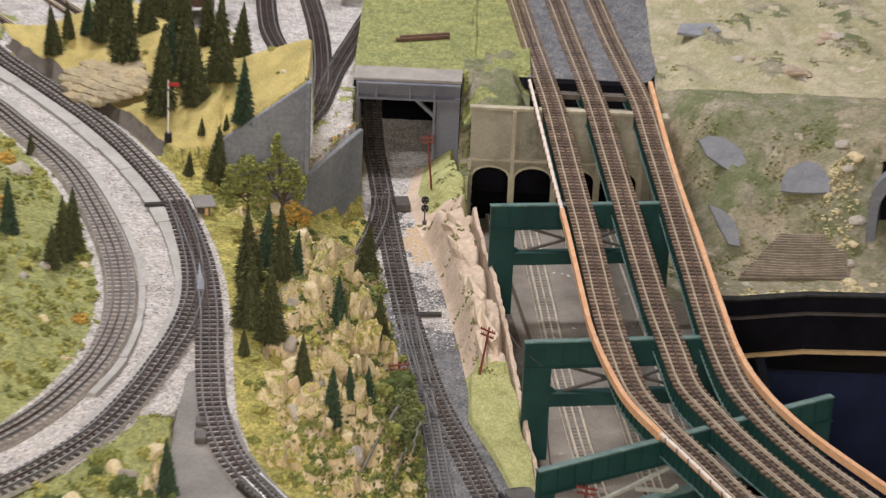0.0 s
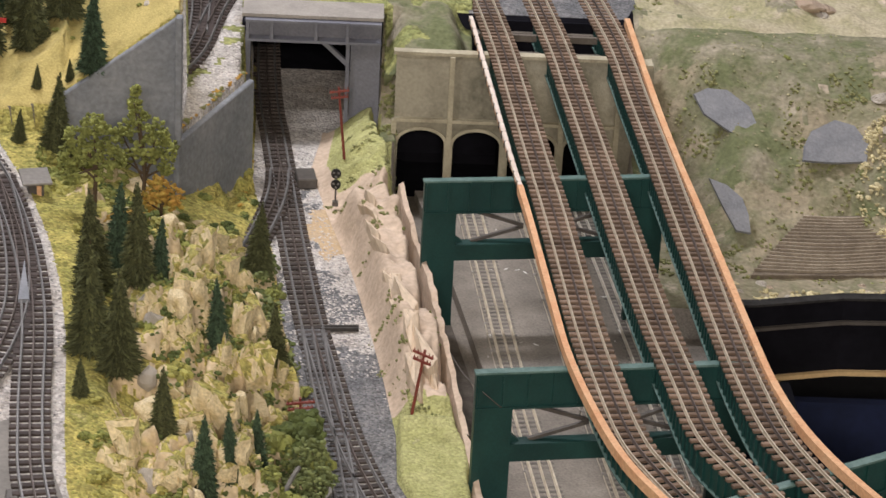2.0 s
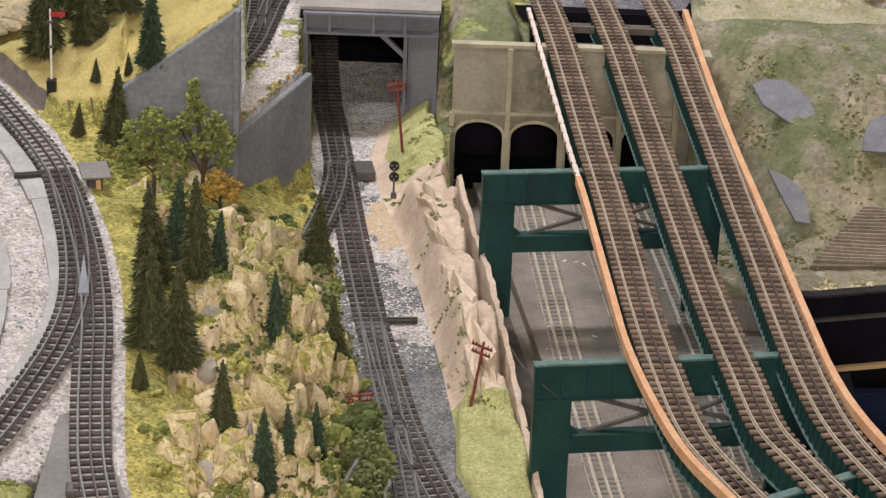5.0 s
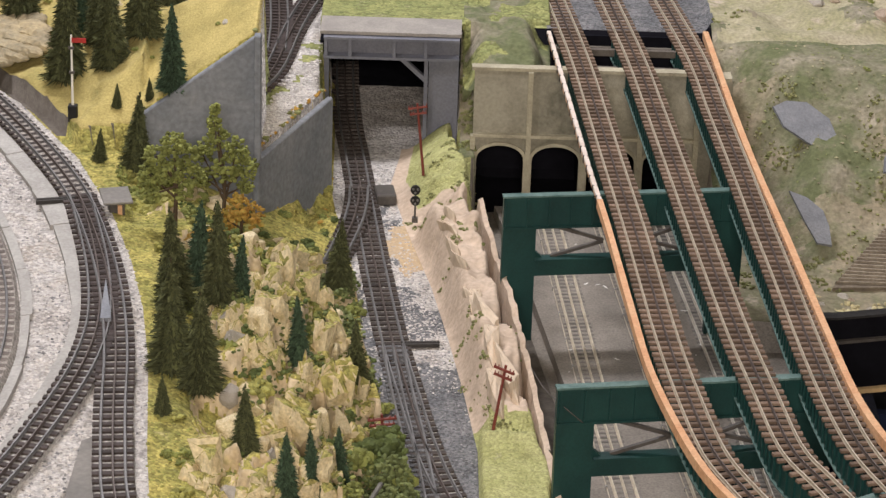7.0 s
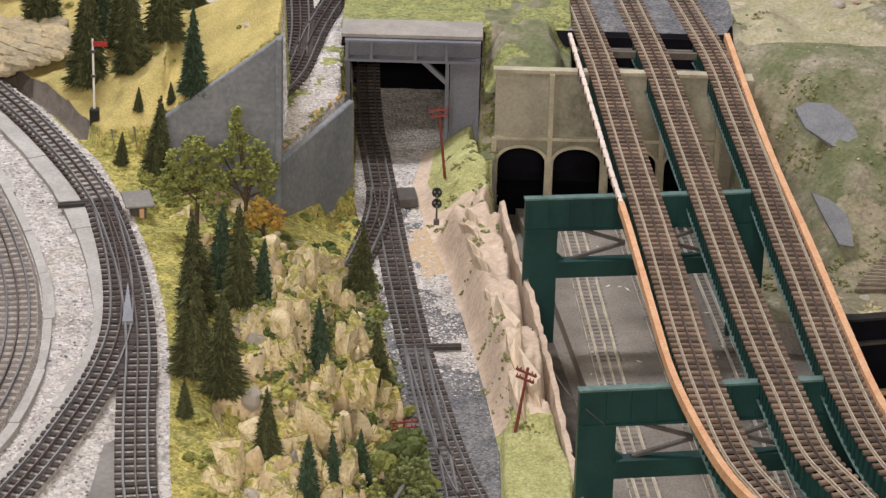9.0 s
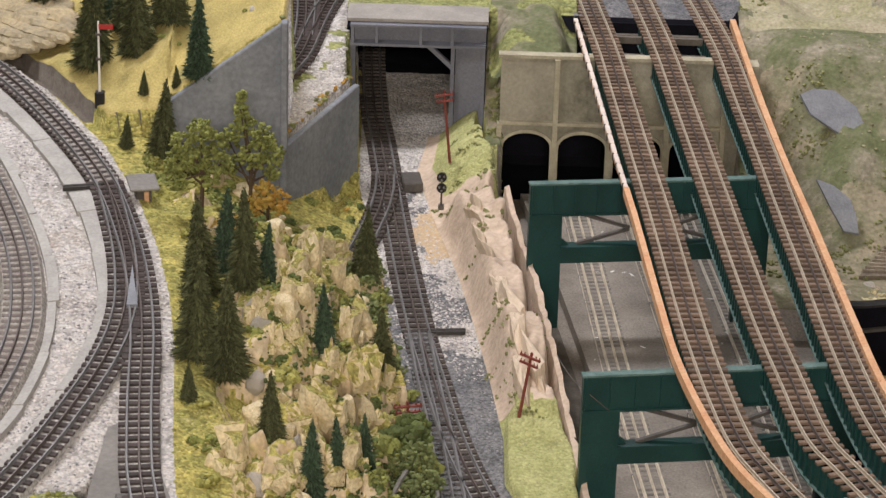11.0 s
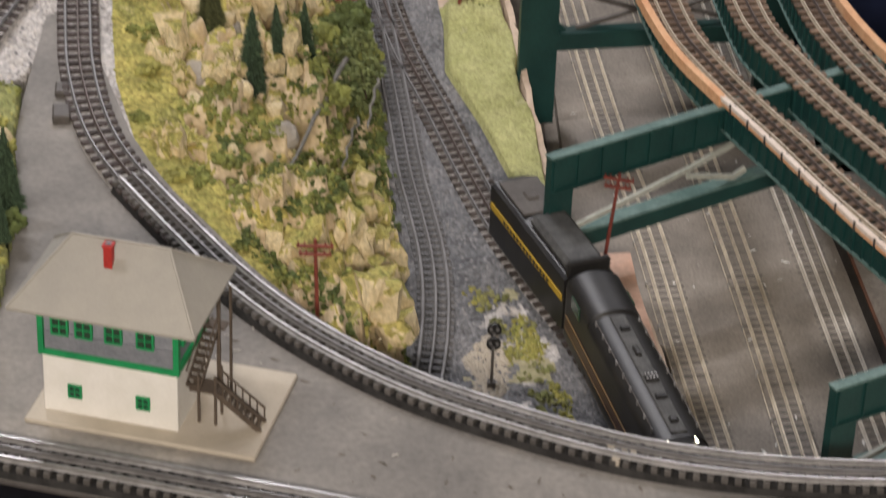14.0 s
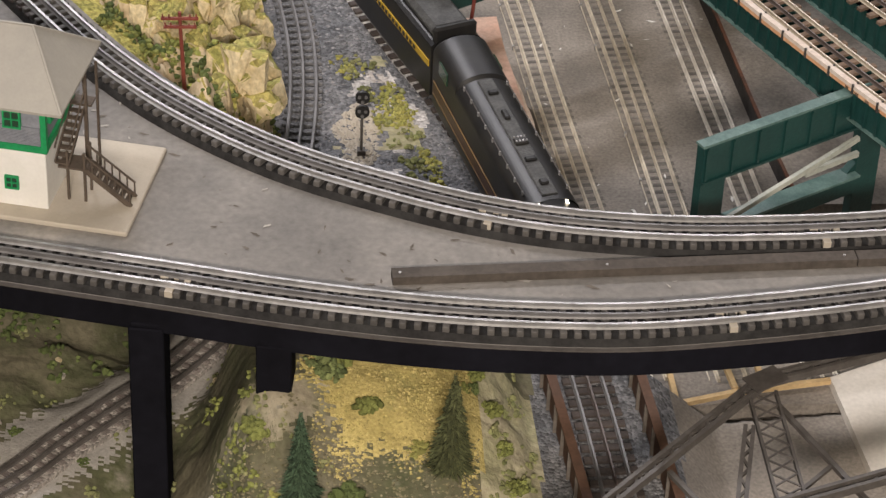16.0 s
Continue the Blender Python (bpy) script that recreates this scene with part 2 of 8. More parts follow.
    "pale_wood": material("pale_pine_strip", (0.58, 0.42, 0.22), (0.50, 0.35, 0.18), 0.75, 30, grain=200, bump=0.15),
    # timber colour that also serves as painted shade in ground gaps
    "dark_wood_and_gaps": material("dark_timber_and_gap_shade", (0.10, 0.085, 0.07), (0.15, 0.13, 0.11), 0.85, 30, grain=200, bump=0.3),
    "fir": material("dark_fir_needles", (0.050, 0.058, 0.026), (0.095, 0.100, 0.042), 1.0, 60, grain=300, bump=0.0, island=0.5),
    "fir_blue": material("blue_green_fir_needles", (0.034, 0.060, 0.036), (0.062, 0.095, 0.052), 1.0, 60, grain=300, bump=0.0, island=0.5),
    "leaf": material("olive_leaf_foam", (0.135, 0.15, 0.045), (0.225, 0.24, 0.07), 1.0, 60, grain=300, bump=0.3, island=0.4),
    "leaf_bush": material("fresh_green_leaf_foam", (0.098, 0.122, 0.048), (0.17, 0.195, 0.075), 1.0, 60, grain=300, bump=0.3, island=0.45),
    "leaf_yellow": material("yellow_green_leaf_foam", (0.34, 0.31, 0.095), (0.235, 0.24, 0.07), 1.0, 60, grain=300, bump=0.3, island=0.35),
    "leaf_dark": material("deep_green_leaf_foam", (0.07, 0.095, 0.03), (0.115, 0.14, 0.048), 1.0, 60, grain=300, bump=0.3, island=0.3),
    "leaf_moss": material("dull_moss_flock", (0.16, 0.175, 0.07), (0.24, 0.235, 0.11), 1.0, 60, grain=300, bump=0.3, island=0.3),
    "lichen": material("pale_cream_lichen", (0.58, 0.52, 0.33), (0.46, 0.40, 0.22), 1.0, 60, grain=300, bump=0.3, island=0.3),
    "leaf_rust": material("rust_orange_leaf_foam", (0.42, 0.22, 0.05), (0.34, 0.26, 0.06), 1.0, 60, grain=300, bump=0.3, island=0.3),
    "bark": material("dark_bark", (0.06, 0.04, 0.025), (0.09, 0.065, 0.04), 0.95, 60, grain=300, bump=0.4),
    "wall_paint": material("room_wall_paint", (0.30, 0.29, 0.27), (0.34, 0.33, 0.31), 0.9, 2, grain=60, bump=0.1),
    "carpet": material("dark_room_carpet", (0.03, 0.03, 0.035), (0.045, 0.045, 0.05), 1.0, 6, grain=200, bump=0.3),
    "glass_dark": material("dark_window_pane", (0.02, 0.05, 0.03), (0.03, 0.06, 0.04), 0.15, 60, grain=100, bump=0.0, spec=0.6),
}


# ---- building blocks ----
def part(name, bm, mat, parent=None, label="", smooth=False):
    me = bpy.data.meshes.new(name)
    bm.to_mesh(me)
    bm.free()
    me.materials.append(M[mat] if isinstance(mat, str) else mat)
    if smooth:
        for poly in me.polygons:
            poly.use_smooth = True
    ob = new(name, me)
    if parent:
        ob.parent = parent
    if label:
        ob["label"] = label
    return ob


def mesh_from(name, verts, faces, mat, parent=None, label="", smooth=False):
    me = bpy.data.meshes.new(name)
    me.from_pydata([tuple(map(float, v)) for v in verts], [], [tuple(int(i) for i in f) for f in faces])
    me.materials.append(M[mat] if isinstance(mat, str) else mat)
    if smooth:
        for poly in me.polygons:
            poly.use_smooth = True
    ob = new(name, me)
    if parent:
        ob.parent = parent
    if label:
        ob["label"] = label
    return ob


def empty(name, m=None):
    ob = new(name)
    ob.empty_display_size = 0.02
    if m is not None:
        ob.matrix_basis = m
    return ob


def add_box(bm, cx, cy, cz, sx, sy, sz, turn=0.0, bevel=0.0, m=None):
    """A box with its centre and full sizes, turned about z by degrees."""
    mat = pose(cx, cy, cz, 0, 0, turn) @ Matrix.Diagonal((sx, sy, sz, 1))
    if m is not None:
        mat = m @ mat
    made = bmesh.ops.create_cube(bm, size=1.0, matrix=mat)
    if bevel:
        edges = list({e for v in made["verts"] for e in v.link_edges})
        bmesh.ops.bevel(bm, geom=edges, offset=bevel, segments=1, affect="EDGES")
    return made["verts"]


def add_beam(bm, a, b, w, h):
    """A bar of section w by h from a to b."""
    a, b = Vector(a), Vector(b)
    d = b - a
    q = d.to_track_quat("Y", "Z").to_matrix().to_4x4()
    mat = Matrix.Translation((a + b) / 2) @ q @ Matrix.Diagonal((w, d.length, h, 1))
    bmesh.ops.create_cube(bm, size=1.0, matrix=mat)


def add_tube(bm, a, b, r0, r1, seg=8):
    a, b = Vector(a), Vector(b)
    d = b - a
    q = d.to_track_quat("Z", "Y").to_matrix().to_4x4()
    bmesh.ops.create_cone(bm, cap_ends=True, segments=seg, radius1=r0, radius2=r1, depth=d.length, matrix=Matrix.Translation((a + b) / 2) @ q)


def box_part(name, mat, parent, *boxes, bevel=0.0, label=""):
    bm = bmesh.new()
    for b in boxes:
        add_box(bm, *b, bevel=bevel)
    return part(name, bm, mat, parent, label)


def prism(name, outline, z0, z1, mat, parent=None, label=""):
    """A flat plate from an outline in plan."""
    bm = bmesh.new()
    top = [bm.verts.new((x, y, z1)) for x, y in outline]
    low = [bm.verts.new((x, y, z0)) for x, y in outline]
    bm.faces.new(top)
    bm.faces.new(list(reversed(low)))
    n = len(outline)
    for i in range(n):
        bm.faces.new((top[i], low[i], low[(i + 1) % n], top[(i + 1) % n]))
    bmesh.ops.recalc_face_normals(bm, faces=bm.faces)
    return part(name, bm, mat, parent, label)


def smooth_line(pts, step=0.01):
    """Evenly spaced points on a smooth curve through pts (2D or 3D)."""
    p = np.array(pts, float)
    p = np.vstack([2 * p[0] - p[1], p, 2 * p[-1] - p[-2]])
    out = []
    for i in range(1, len(p) - 2):
        for s in np.linspace(0, 1, 24, endpoint=False):
            a, b, c, d = p[i - 1:i + 3]
            out.append(0.5 * (2 * b + (c - a) * s + (2 * a - 5 * b + 4 * c - d) * s * s + (3 * b - a - 3 * c + d) * s ** 3))
    out.append(p[-2])
    out = np.array(out)
    for _ in range(10):
        out[1:-1] = 0.5 * out[1:-1] + 0.25 * (out[:-2] + out[2:])
    dist = np.r_[0, np.cumsum(np.linalg.norm(np.diff(out, axis=0), axis=1))]
    n = max(2, int(dist[-1] / step) + 1)
    s = np.linspace(0, dist[-1], n)
    return np.stack([np.interp(s, dist, out[:, k]) for k in range(out.shape[1])], 1)


def normals2(line):
    d = np.gradient(line[:, :2], axis=0)
    d /= np.linalg.norm(d, axis=1)[:, None]
    return np.stack([d[:, 1], -d[:, 0]], 1), d


def sweep(name, line, z, profile, mat, parent=None, label="", closed=True):
    """A profile of (offset to the right, height) swept along a line in plan. z: one height or one for each point."""
    nrm, _ = normals2(line)
    z = np.broadcast_to(z, (len(line),))
    k = len(profile)
    verts, faces = [], []
    for i in range(len(line)):
        for o, h in profile:
            verts.append((line[i, 0] + nrm[i, 0] * o, line[i, 1] + nrm[i, 1] * o, z[i] + h))
    span = k if closed else k - 1
    for i in range(len(line) - 1):
        for j in range(span):
            faces.append((i * k + j, i * k + (j + 1) % k, (i + 1) * k + (j + 1) % k, (i + 1) * k + j))
    if closed:
        faces.append(tuple(range(k))[::-1])
        faces.append(tuple((len(line) - 1) * k + j for j in range(k)))
    ob = mesh_from(name, verts, faces, mat, parent, label)
    bm = bmesh.new()
    bm.from_mesh(ob.data)
    bmesh.ops.recalc_face_normals(bm, faces=bm.faces)
    bm.to_mesh(ob.data)
    bm.free()
    return ob


GAUGE = 0.0318


def tie_mesh(length, width, height, mat):
    bm = bmesh.new()
    add_box(bm, 0, 0, -height / 2, length, width, height, bevel=min(width, height) * 0.12)
    me = bpy.data.meshes.new("tie")
    bm.to_mesh(me)
    bm.free()
    me.materials.append(M[mat])
    return me


def rail_profile(off, w, h):
    return [(off - w * 0.9, 0), (off + w * 0.9, 0), (off + w * 0.3, h * 0.25), (off + w * 0.3, h * 0.6), (off + w * 0.5, h * 0.72), (off + w * 0.5, h), (off - w * 0.5, h), (off - w * 0.5, h * 0.72), (off - w * 0.3, h * 0.6), (off - w * 0.3, h * 0.25)]


def track(label, pts, z_top, spacing, tie_len, tie_w, tie_mat, rail_mat, centre_mat, rail_w=0.0028, rail_h=0.0052, tie_h=0.005, ties=True, name="railway_track", step=0.012):
    """Three-rail track with its rails' tops at z_top: rails and one tie after another."""
    root = tagged(empty(name), label, "railway track", kind="thing")
    line = smooth_line(pts, step)
    for off, mat, nm in ((-GAUGE / 2, rail_mat, "rail"), (0.0, centre_mat, "centre_rail"), (GAUGE / 2, rail_mat, "rail")):
        w = rail_w * (0.8 if off == 0 else 1)
        sweep(nm, line, z_top - rail_h, rail_profile(off, w, rail_h), mat, root)
    if ties:
        me = tie_mesh(tie_len, tie_w, tie_h, tie_mat)
        tl = smooth_line(pts, spacing)
        _, d = normals2(tl)
        for i in range(len(tl)):
            ob = new("tie", me)
            ob.parent = root
            a = math.degrees(math.atan2(d[i, 1], d[i, 0])) - 90 + random.uniform(-1.2, 1.2)
            ob.matrix_basis = pose(tl[i, 0], tl[i, 1], z_top - rail_h, 0, 0, a)
    return root, line

# ---- the plan: levels and lines (metres) ----
UP, LOW = 0.27, 0.07            # rail tops of the upper and the valley lines
BR_L = [(0.140, 5.820), (0.172, 5.514), (0.203, 5.208), (0.247, 4.800), (0.269, 4.518), (0.288, 4.262), (0.306, 4.031), (0.320, 3.819), (0.333, 3.626), (0.350, 3.448), (0.372, 3.285), (0.401, 3.190), (0.447, 3.077), (0.488, 2.990), (0.531, 2.890), (0.578, 2.796), (0.680, 2.600), (0.800, 2.400)]
BR_M = [(0.239, 5.834), (0.271, 5.527), (0.303, 5.221), (0.348, 4.809), (0.370, 4.526), (0.389, 4.270), (0.406, 4.038), (0.422, 3.827), (0.438, 3.633), (0.457, 3.460), (0.476, 3.300), (0.507, 3.210), (0.549, 3.104), (0.604, 2.988), (0.700, 2.800), (0.840, 2.560)]
BR_R = [(0.337, 5.848), (0.371, 5.541), (0.405, 5.234), (0.458, 4.819), (0.477, 4.535), (0.494, 4.279), (0.508, 4.046), (0.522, 3.834), (0.534, 3.640), (0.548, 3.461), (0.568, 3.310), (0.600, 3.200), (0.640, 3.100), (0.700, 2.980), (0.820, 2.780)]
OUTER = [(-1.40, 5.36), (-1.26, 5.21), (-1.149, 5.066), (-1.044, 4.901), (-0.914, 4.72), (-0.77, 4.505), (-0.648, 4.279), (-0.563, 4.085), (-0.503, 3.88), (-0.466, 3.71), (-0.440, 3.536), (-0.425, 3.38), (-0.412, 3.26), (-0.393, 3.12), (-0.356, 2.972), (-0.305, 2.86), (-0.235, 2.745), (-0.172, 2.648), (-0.1, 2.56), (-0.024, 2.490), (0.05, 2.437), (0.13, 2.395), (0.216, 2.357), (0.302, 2.331), (0.4, 2.316), (0.5, 2.312), (0.66, 2.321), (0.95, 2.36)]
BRANCH = [(-0.560, 4.085), (-0.512, 3.88), (-0.486, 3.73), (-0.475, 3.60), (-0.483, 3.46), (-0.511, 3.30), (-0.541, 3.17), (-0.585, 3.03), (-0.645, 2.915), (-0.71, 2.82), (-0.80, 2.72)]
INNER = [(-1.25, 4.86), (-1.16, 4.76), (-1.061, 4.65), (-0.946, 4.473), (-0.816, 4.259), (-0.729, 4.042), (-0.657, 3.813), (-0.622, 3.629), (-0.613, 3.479), (-0.627, 3.316), (-0.663, 3.183), (-0.722, 3.046), (-0.82, 2.90)]
FRONT = [(-0.55, 2.36), (-0.40, 2.318), (-0.253, 2.282), (-0.167, 2.260), (-0.083, 2.239), (0.001, 2.217), (0.085, 2.198), (0.168, 2.183), (0.251, 2.173), (0.362, 2.168), (0.476, 2.178), (0.633, 2.203), (0.90, 2.26)]
VALLEY = [(-0.195, 5.40), (-0.185, 5.156), (-0.170, 4.944), (-0.154, 4.802), (-0.131, 4.589), (-0.110, 4.392), (-0.086, 4.186), (-0.060, 3.985), (-0.034, 3.824), (-0.010, 3.678), (0.020, 3.54), (0.064, 3.385), (0.099, 3.247), (0.138, 3.11), (0.184, 2.983), (0.226, 2.88), (0.263, 2.772), (0.296, 2.66), (0.322, 2.54), (0.342, 2.42), (0.356, 2.295), (0.364, 2.20), (0.370, 2.10), (0.372, 1.95)]
V_LEFT = [(-0.062, 3.99), (-0.042, 3.82), (-0.026, 3.70), (-0.012, 3.58), (0.0, 3.47), (0.012, 3.36), (0.027, 3.22), (0.042, 3.12), (0.055, 3.02), (0.060, 2.92), (0.056, 2.80), (0.040, 2.66), (0.015, 2.52)]
SPUR = [(-0.1385, 4.62), (-0.1375, 4.55), (-0.1425, 4.47), (-0.151, 4.405), (-0.163, 4.327), (-0.177, 4.248), (-0.192, 4.166)]
LOW_LEFT = [(-0.42, 2.08), (-0.262, 2.215), (-0.207, 2.277), (-0.150, 2.336), (-0.091, 2.398), (-0.03, 2.48)]

EDGE_X, EDGE_Y = [0.585, 0.66, 0.81, 0.98, 1.45], [4.180, 4.186, 4.226, 4.234, 4.25]      # the dark front edge of the hillside
# edges in plan, x as a function of y
EDGE_PLATEAU = [(2.40, 0.10), (2.56, -0.055), (2.65, -0.125), (2.75, -0.19), (2.86, -0.262), (2.97, -0.312), (3.12, -0.350), (3.26, -0.368), (3.54, -0.396), (3.71, -0.422), (3.88, -0.458), (4.08, -0.515), (4.28, -0.59), (4.505, -0.71), (4.72, -0.86), (5.2, -1.2)]
EDGE_VL = [(2.3, 0.02), (2.85, 0.022), (3.1, 0.005), (3.33, -0.012), (3.5, -0.024), (3.64, -0.050), (3.82, -0.085), (4.02, -0.11), (4.28, -0.135), (4.42, -0.16), (4.6, -0.185), (5.6, -0.215)]
EDGE_VR = [(2.2, 0.42), (2.7, 0.338), (2.9, 0.29), (3.03, 0.235), (3.1, 0.19), (3.2, 0.162), (3.36, 0.120), (3.51, 0.072), (3.65, 0.070), (3.83, 0.050), (4.02, 0.025), (4.22, -0.005), (4.45, -0.05), (4.65, -0.085), (4.8, -0.07), (5.6, -0.04)]
EDGE_YARD = [(2.0, 0.40), (2.5, 0.372), (2.74, 0.352), (2.94, 0.331), (3.03, 0.262), (3.12, 0.232), (3.40, 0.222), (3.69, 0.214), (4.0, 0.196), (4.39, 0.143), (4.75, 0.085), (5.6, 0.08)]


def along(table, y):
    t = np.array(table)
    return np.interp(y, t[:, 0], t[:, 1])


def sstep(a, b, v):
    s = np.clip((v - a) / (b - a), 0, 1)
    return s * s * (3 - 2 * s)


GRIDS = {}


def noise_grid(seed):
    if seed not in GRIDS:
        GRIDS[seed] = np.random.RandomState(seed).rand(256, 256)
    return GRIDS[seed]


def fractal(x, y, scale, octaves=4, seed=0):
    """Smooth value noise on arrays."""
    out, amp, tot = np.zeros_like(x), 1.0, 0.0
    for o in range(octaves):
        grid = noise_grid(seed + o * 17)
        u, v = x * scale * 2 ** o + 31.7 * o + 60, y * scale * 2 ** o + 11.3 * o + 60
        iu, iv = np.floor(u).astype(int), np.floor(v).astype(int)
        fu, fv = u - iu, v - iv
        fu, fv = fu * fu * (3 - 2 * fu), fv * fv * (3 - 2 * fv)
        g = lambda a, b: grid[a % 256, b % 256]
        out += amp * ((g(iu, iv) * (1 - fu) + g(iu + 1, iv) * fu) * (1 - fv) + (g(iu, iv + 1) * (1 - fu) + g(iu + 1, iv + 1) * fu) * fv)
        tot += amp
        amp *= 0.5
    return out / tot - 0.5


def line_distance(x, y, pts):
    """Distance in plan to a polyline."""
    p = np.array(pts)
    best = np.full(x.shape, 9.0)
    for a, b in zip(p[:-1], p[1:]):
        d = b - a
        s = np.clip(((x - a[0]) * d[0] + (y - a[1]) * d[1]) / (d @ d), 0, 1)
        best = np.minimum(best, np.hypot(x - a[0] - s * d[0], y - a[1] - s * d[1]))
    return best


def terrain(x, y):
    """Height of the landscape, and which cover it has."""
    x, y = np.asarray(x, float), np.asarray(y, float)
    pe, vl, vr, yd = (along(t, y) for t in (EDGE_PLATEAU, EDGE_VL, EDGE_VR, EDGE_YARD))
    rough = fractal(x, y, 9, 5, 3)
    fine = fractal(x, y, 40, 3, 8)
    # left plateau
    z = np.full(x.shape, 0.2495) + 0.003 * fine
    cover = np.zeros(x.shape, int)                      # ballast
    # wooded hill between plateau and valley
    hill = (x > pe) & (x <= vl + 0.01)
    s = np.clip((x - pe) / np.maximum(vl - pe, 0.02), 0, 1)
    crag = fractal(x * 1.0, y * 0.6, 16, 4, 21)
    hz = 0.25 - 0.050 * s - 0.13 * sstep(0.60 + 0.5 * rough, 1.0, s)
    hz = hz + (0.21 * rough + 0.15 * crag + 0.012) * sstep(0.10, 0.38, s) * (1 - 0.55 * s)
    ledge = 0.034
    q = hz / ledge + 0.6 * fractal(x, y, 6, 2, 77)
    fl = np.floor(q)
    hz = hz + ledge * (fl + sstep(0.60, 0.98, q - fl) - q) * sstep(0.10, 0.35, s) + 0.008 * fine
    hz = hz - 0.075 * np.exp(-((x + 0.080) / 0.034) ** 2 - ((y - 2.675) / 0.060) ** 2)
    near = sstep(4.02, 4.26, y)
    hz = hz + (0.075 * np.abs(fractal(x, y, 21, 3, 55)) - 0.012) * sstep(0.15, 0.4, s)
    hz = hz * (1 - near) + near * np.minimum(hz, np.interp(x, [-0.52, -0.44, -0.30, -0.18], [0.235, 0.19, 0.11, 0.065]) + 0.02 * rough)
    z = np.where(hill, hz, z)
    cover = np.where(hill, 1, cover)
    # valley floor
    valley = (x > vl) & ((x <= vr) | ((y > 4.83) & (x < 0.04)))
    z = np.where(valley, 0.060 + 0.006 * fine, z)
    cover = np.where(valley, 3, cover)
    # bank between valley and yard
    bank = (x > vr) & (x <= yd) & ((y <= 4.83) | (x >= 0.04))
    sb = np.clip((x - vr) / np.maximum(yd - vr, 0.02), 0, 1)
    top = np.interp(y, [2.6, 2.95, 3.05, 3.15, 3.6, 3.72, 3.95, 4.3, 4.55, 4.8], [0.062, 0.064, 0.070, 0.074, 0.080, 0.115, 0.14, 0.15, 0.130, 0.12])
    cut = np.interp(y, [2.9, 3.05, 3.6, 3.8, 4.4, 4.6], [0.80, 0.72, 0.66, 0.50, 0.46, 0.60])
    bz = 0.062 + (top - 0.062) * sstep(0.0, np.where((y < 3.66) & (y > 3.0), 0.05, np.where(y > 4.42, 0.62, 0.24)), sb) - (top + 0.030) * sstep(cut + 0.25 * rough, cut + 0.14 + 0.25 * rough, sb)
    bz = bz + (0.06 * rough + 0.014 * fine + 0.04 * crag) * np.where((y > 3.66) & (y < 4.7), 1, 0.12) * np.sin(np.pi * sb)
    z = np.where(bank, bz, z)
    # dark cover paints the shadowed gap beside the yard
    cover = np.where(bank, np.where(sb > cut + 0.20, 14, np.where((y + 0.30 * rough < 3.67) & (y > 3.03), 15, np.where(y + 0.3 * rough > 4.5, 15, 5))), cover)
    cover = np.where(bank & (sb < 0.13) & (y > 3.7), 5, cover)
    cover = np.where(valley & (x > vr - 0.018 + 0.20 * rough + 0.03 * fine) & (y + 0.5 * rough > 4.22) & (y + 0.5 * rough < 4.44), 19, cover)
    weeds = ((x - 0.145) / 0.045) ** 2 + ((y - 2.80) / 0.13) ** 2 + 3.5 * rough < 0.8
    cover = np.where(valley & weeds, np.where(fine + 1.5 * fractal(x, y, 25, 3, 62) > 0.12, np.where(fractal(x, y, 18, 2, 5) > -0.02, 18, 0), 3), cover)
    # yard
    yard = x > yd
    z = np.where(yard, -0.034, z)
    cover = np.where(yard, 6, cover)
    # hillside beyond the bridge
    foot = np.interp(x, [0.5, 0.66, 0.9, 1.3], [4.62, 4.36, 4.26, 4.2])
    crest = np.interp(x, [0.47, 0.60, 0.8, 1.3], [4.95, 4.86, 4.80, 4.72])
    sh = np.clip((y - foot) / np.maximum(crest - foot, 0.05), 0, 1)
    right = (x > 0.49) & (y > np.minimum(foot - 0.13, np.interp(x, EDGE_X, EDGE_Y) - 0.02))
    rz = 0.045 + 0.235 * sstep(0.0, 1.0, sh) + (0.08 * rough + 0.010 * fine) * np.sin(np.pi * np.clip(sh, 0.08, 0.93))
    z = np.where(right, rz, z)
    cover = np.where(right, np.where(sh <= 0, 12, 7), cover)
    # far upper land, behind portal and arches
    far = (y > np.where(x < 0.04, 5.76, np.where(x < 0.5, 4.945, 4.87))) & (x > -0.24)
    z = np.where(far & (x > 0.04), 0.262, z)
    z = np.where(far & (x <= 0.04), np.where(x > -0.235, 0.272, z), z)
    cover = np.where(far, np.where((x > 0.185) & (x < 0.50), 8, 4), cover)
    z = np.where(far & (x >= 0.5), 0.275 + 0.07 * rough + 0.006 * fine + 0.10 * sstep(5.2, 6.4, y), z)
    cover = np.where(far & (x >= 0.5), np.where(rough + 0.4 * fine > 0.16, 7, 18), cover)
    # black floor stands in for the shade deep in tunnel and arches
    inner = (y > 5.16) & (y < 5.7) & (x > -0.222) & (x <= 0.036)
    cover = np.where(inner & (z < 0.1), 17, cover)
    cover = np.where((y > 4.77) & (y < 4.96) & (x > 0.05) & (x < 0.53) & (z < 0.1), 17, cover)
    shoulder = (y > 4.70 + 0.03 * rough) & (x > 0.0350) & (x < 0.0665)
    z = np.where(shoulder, np.interp(y, [4.70, 4.83, 4.96, 5.05], [0.10, 0.125, 0.252, 0.273]) + 0.05 * rough + 0.008 * fine, z)
    cover = np.where(shoulder, np.where(y + 0.35 * rough > 4.97, 4, 7), cover)
    # shelf with the station tracks between the tall wall and the portal
    shelf = (x > -0.31) & (x <= -0.2155 + 0.027 * (y < 4.66)) & (y > 4.412 + (x + 0.31) * 2.25)
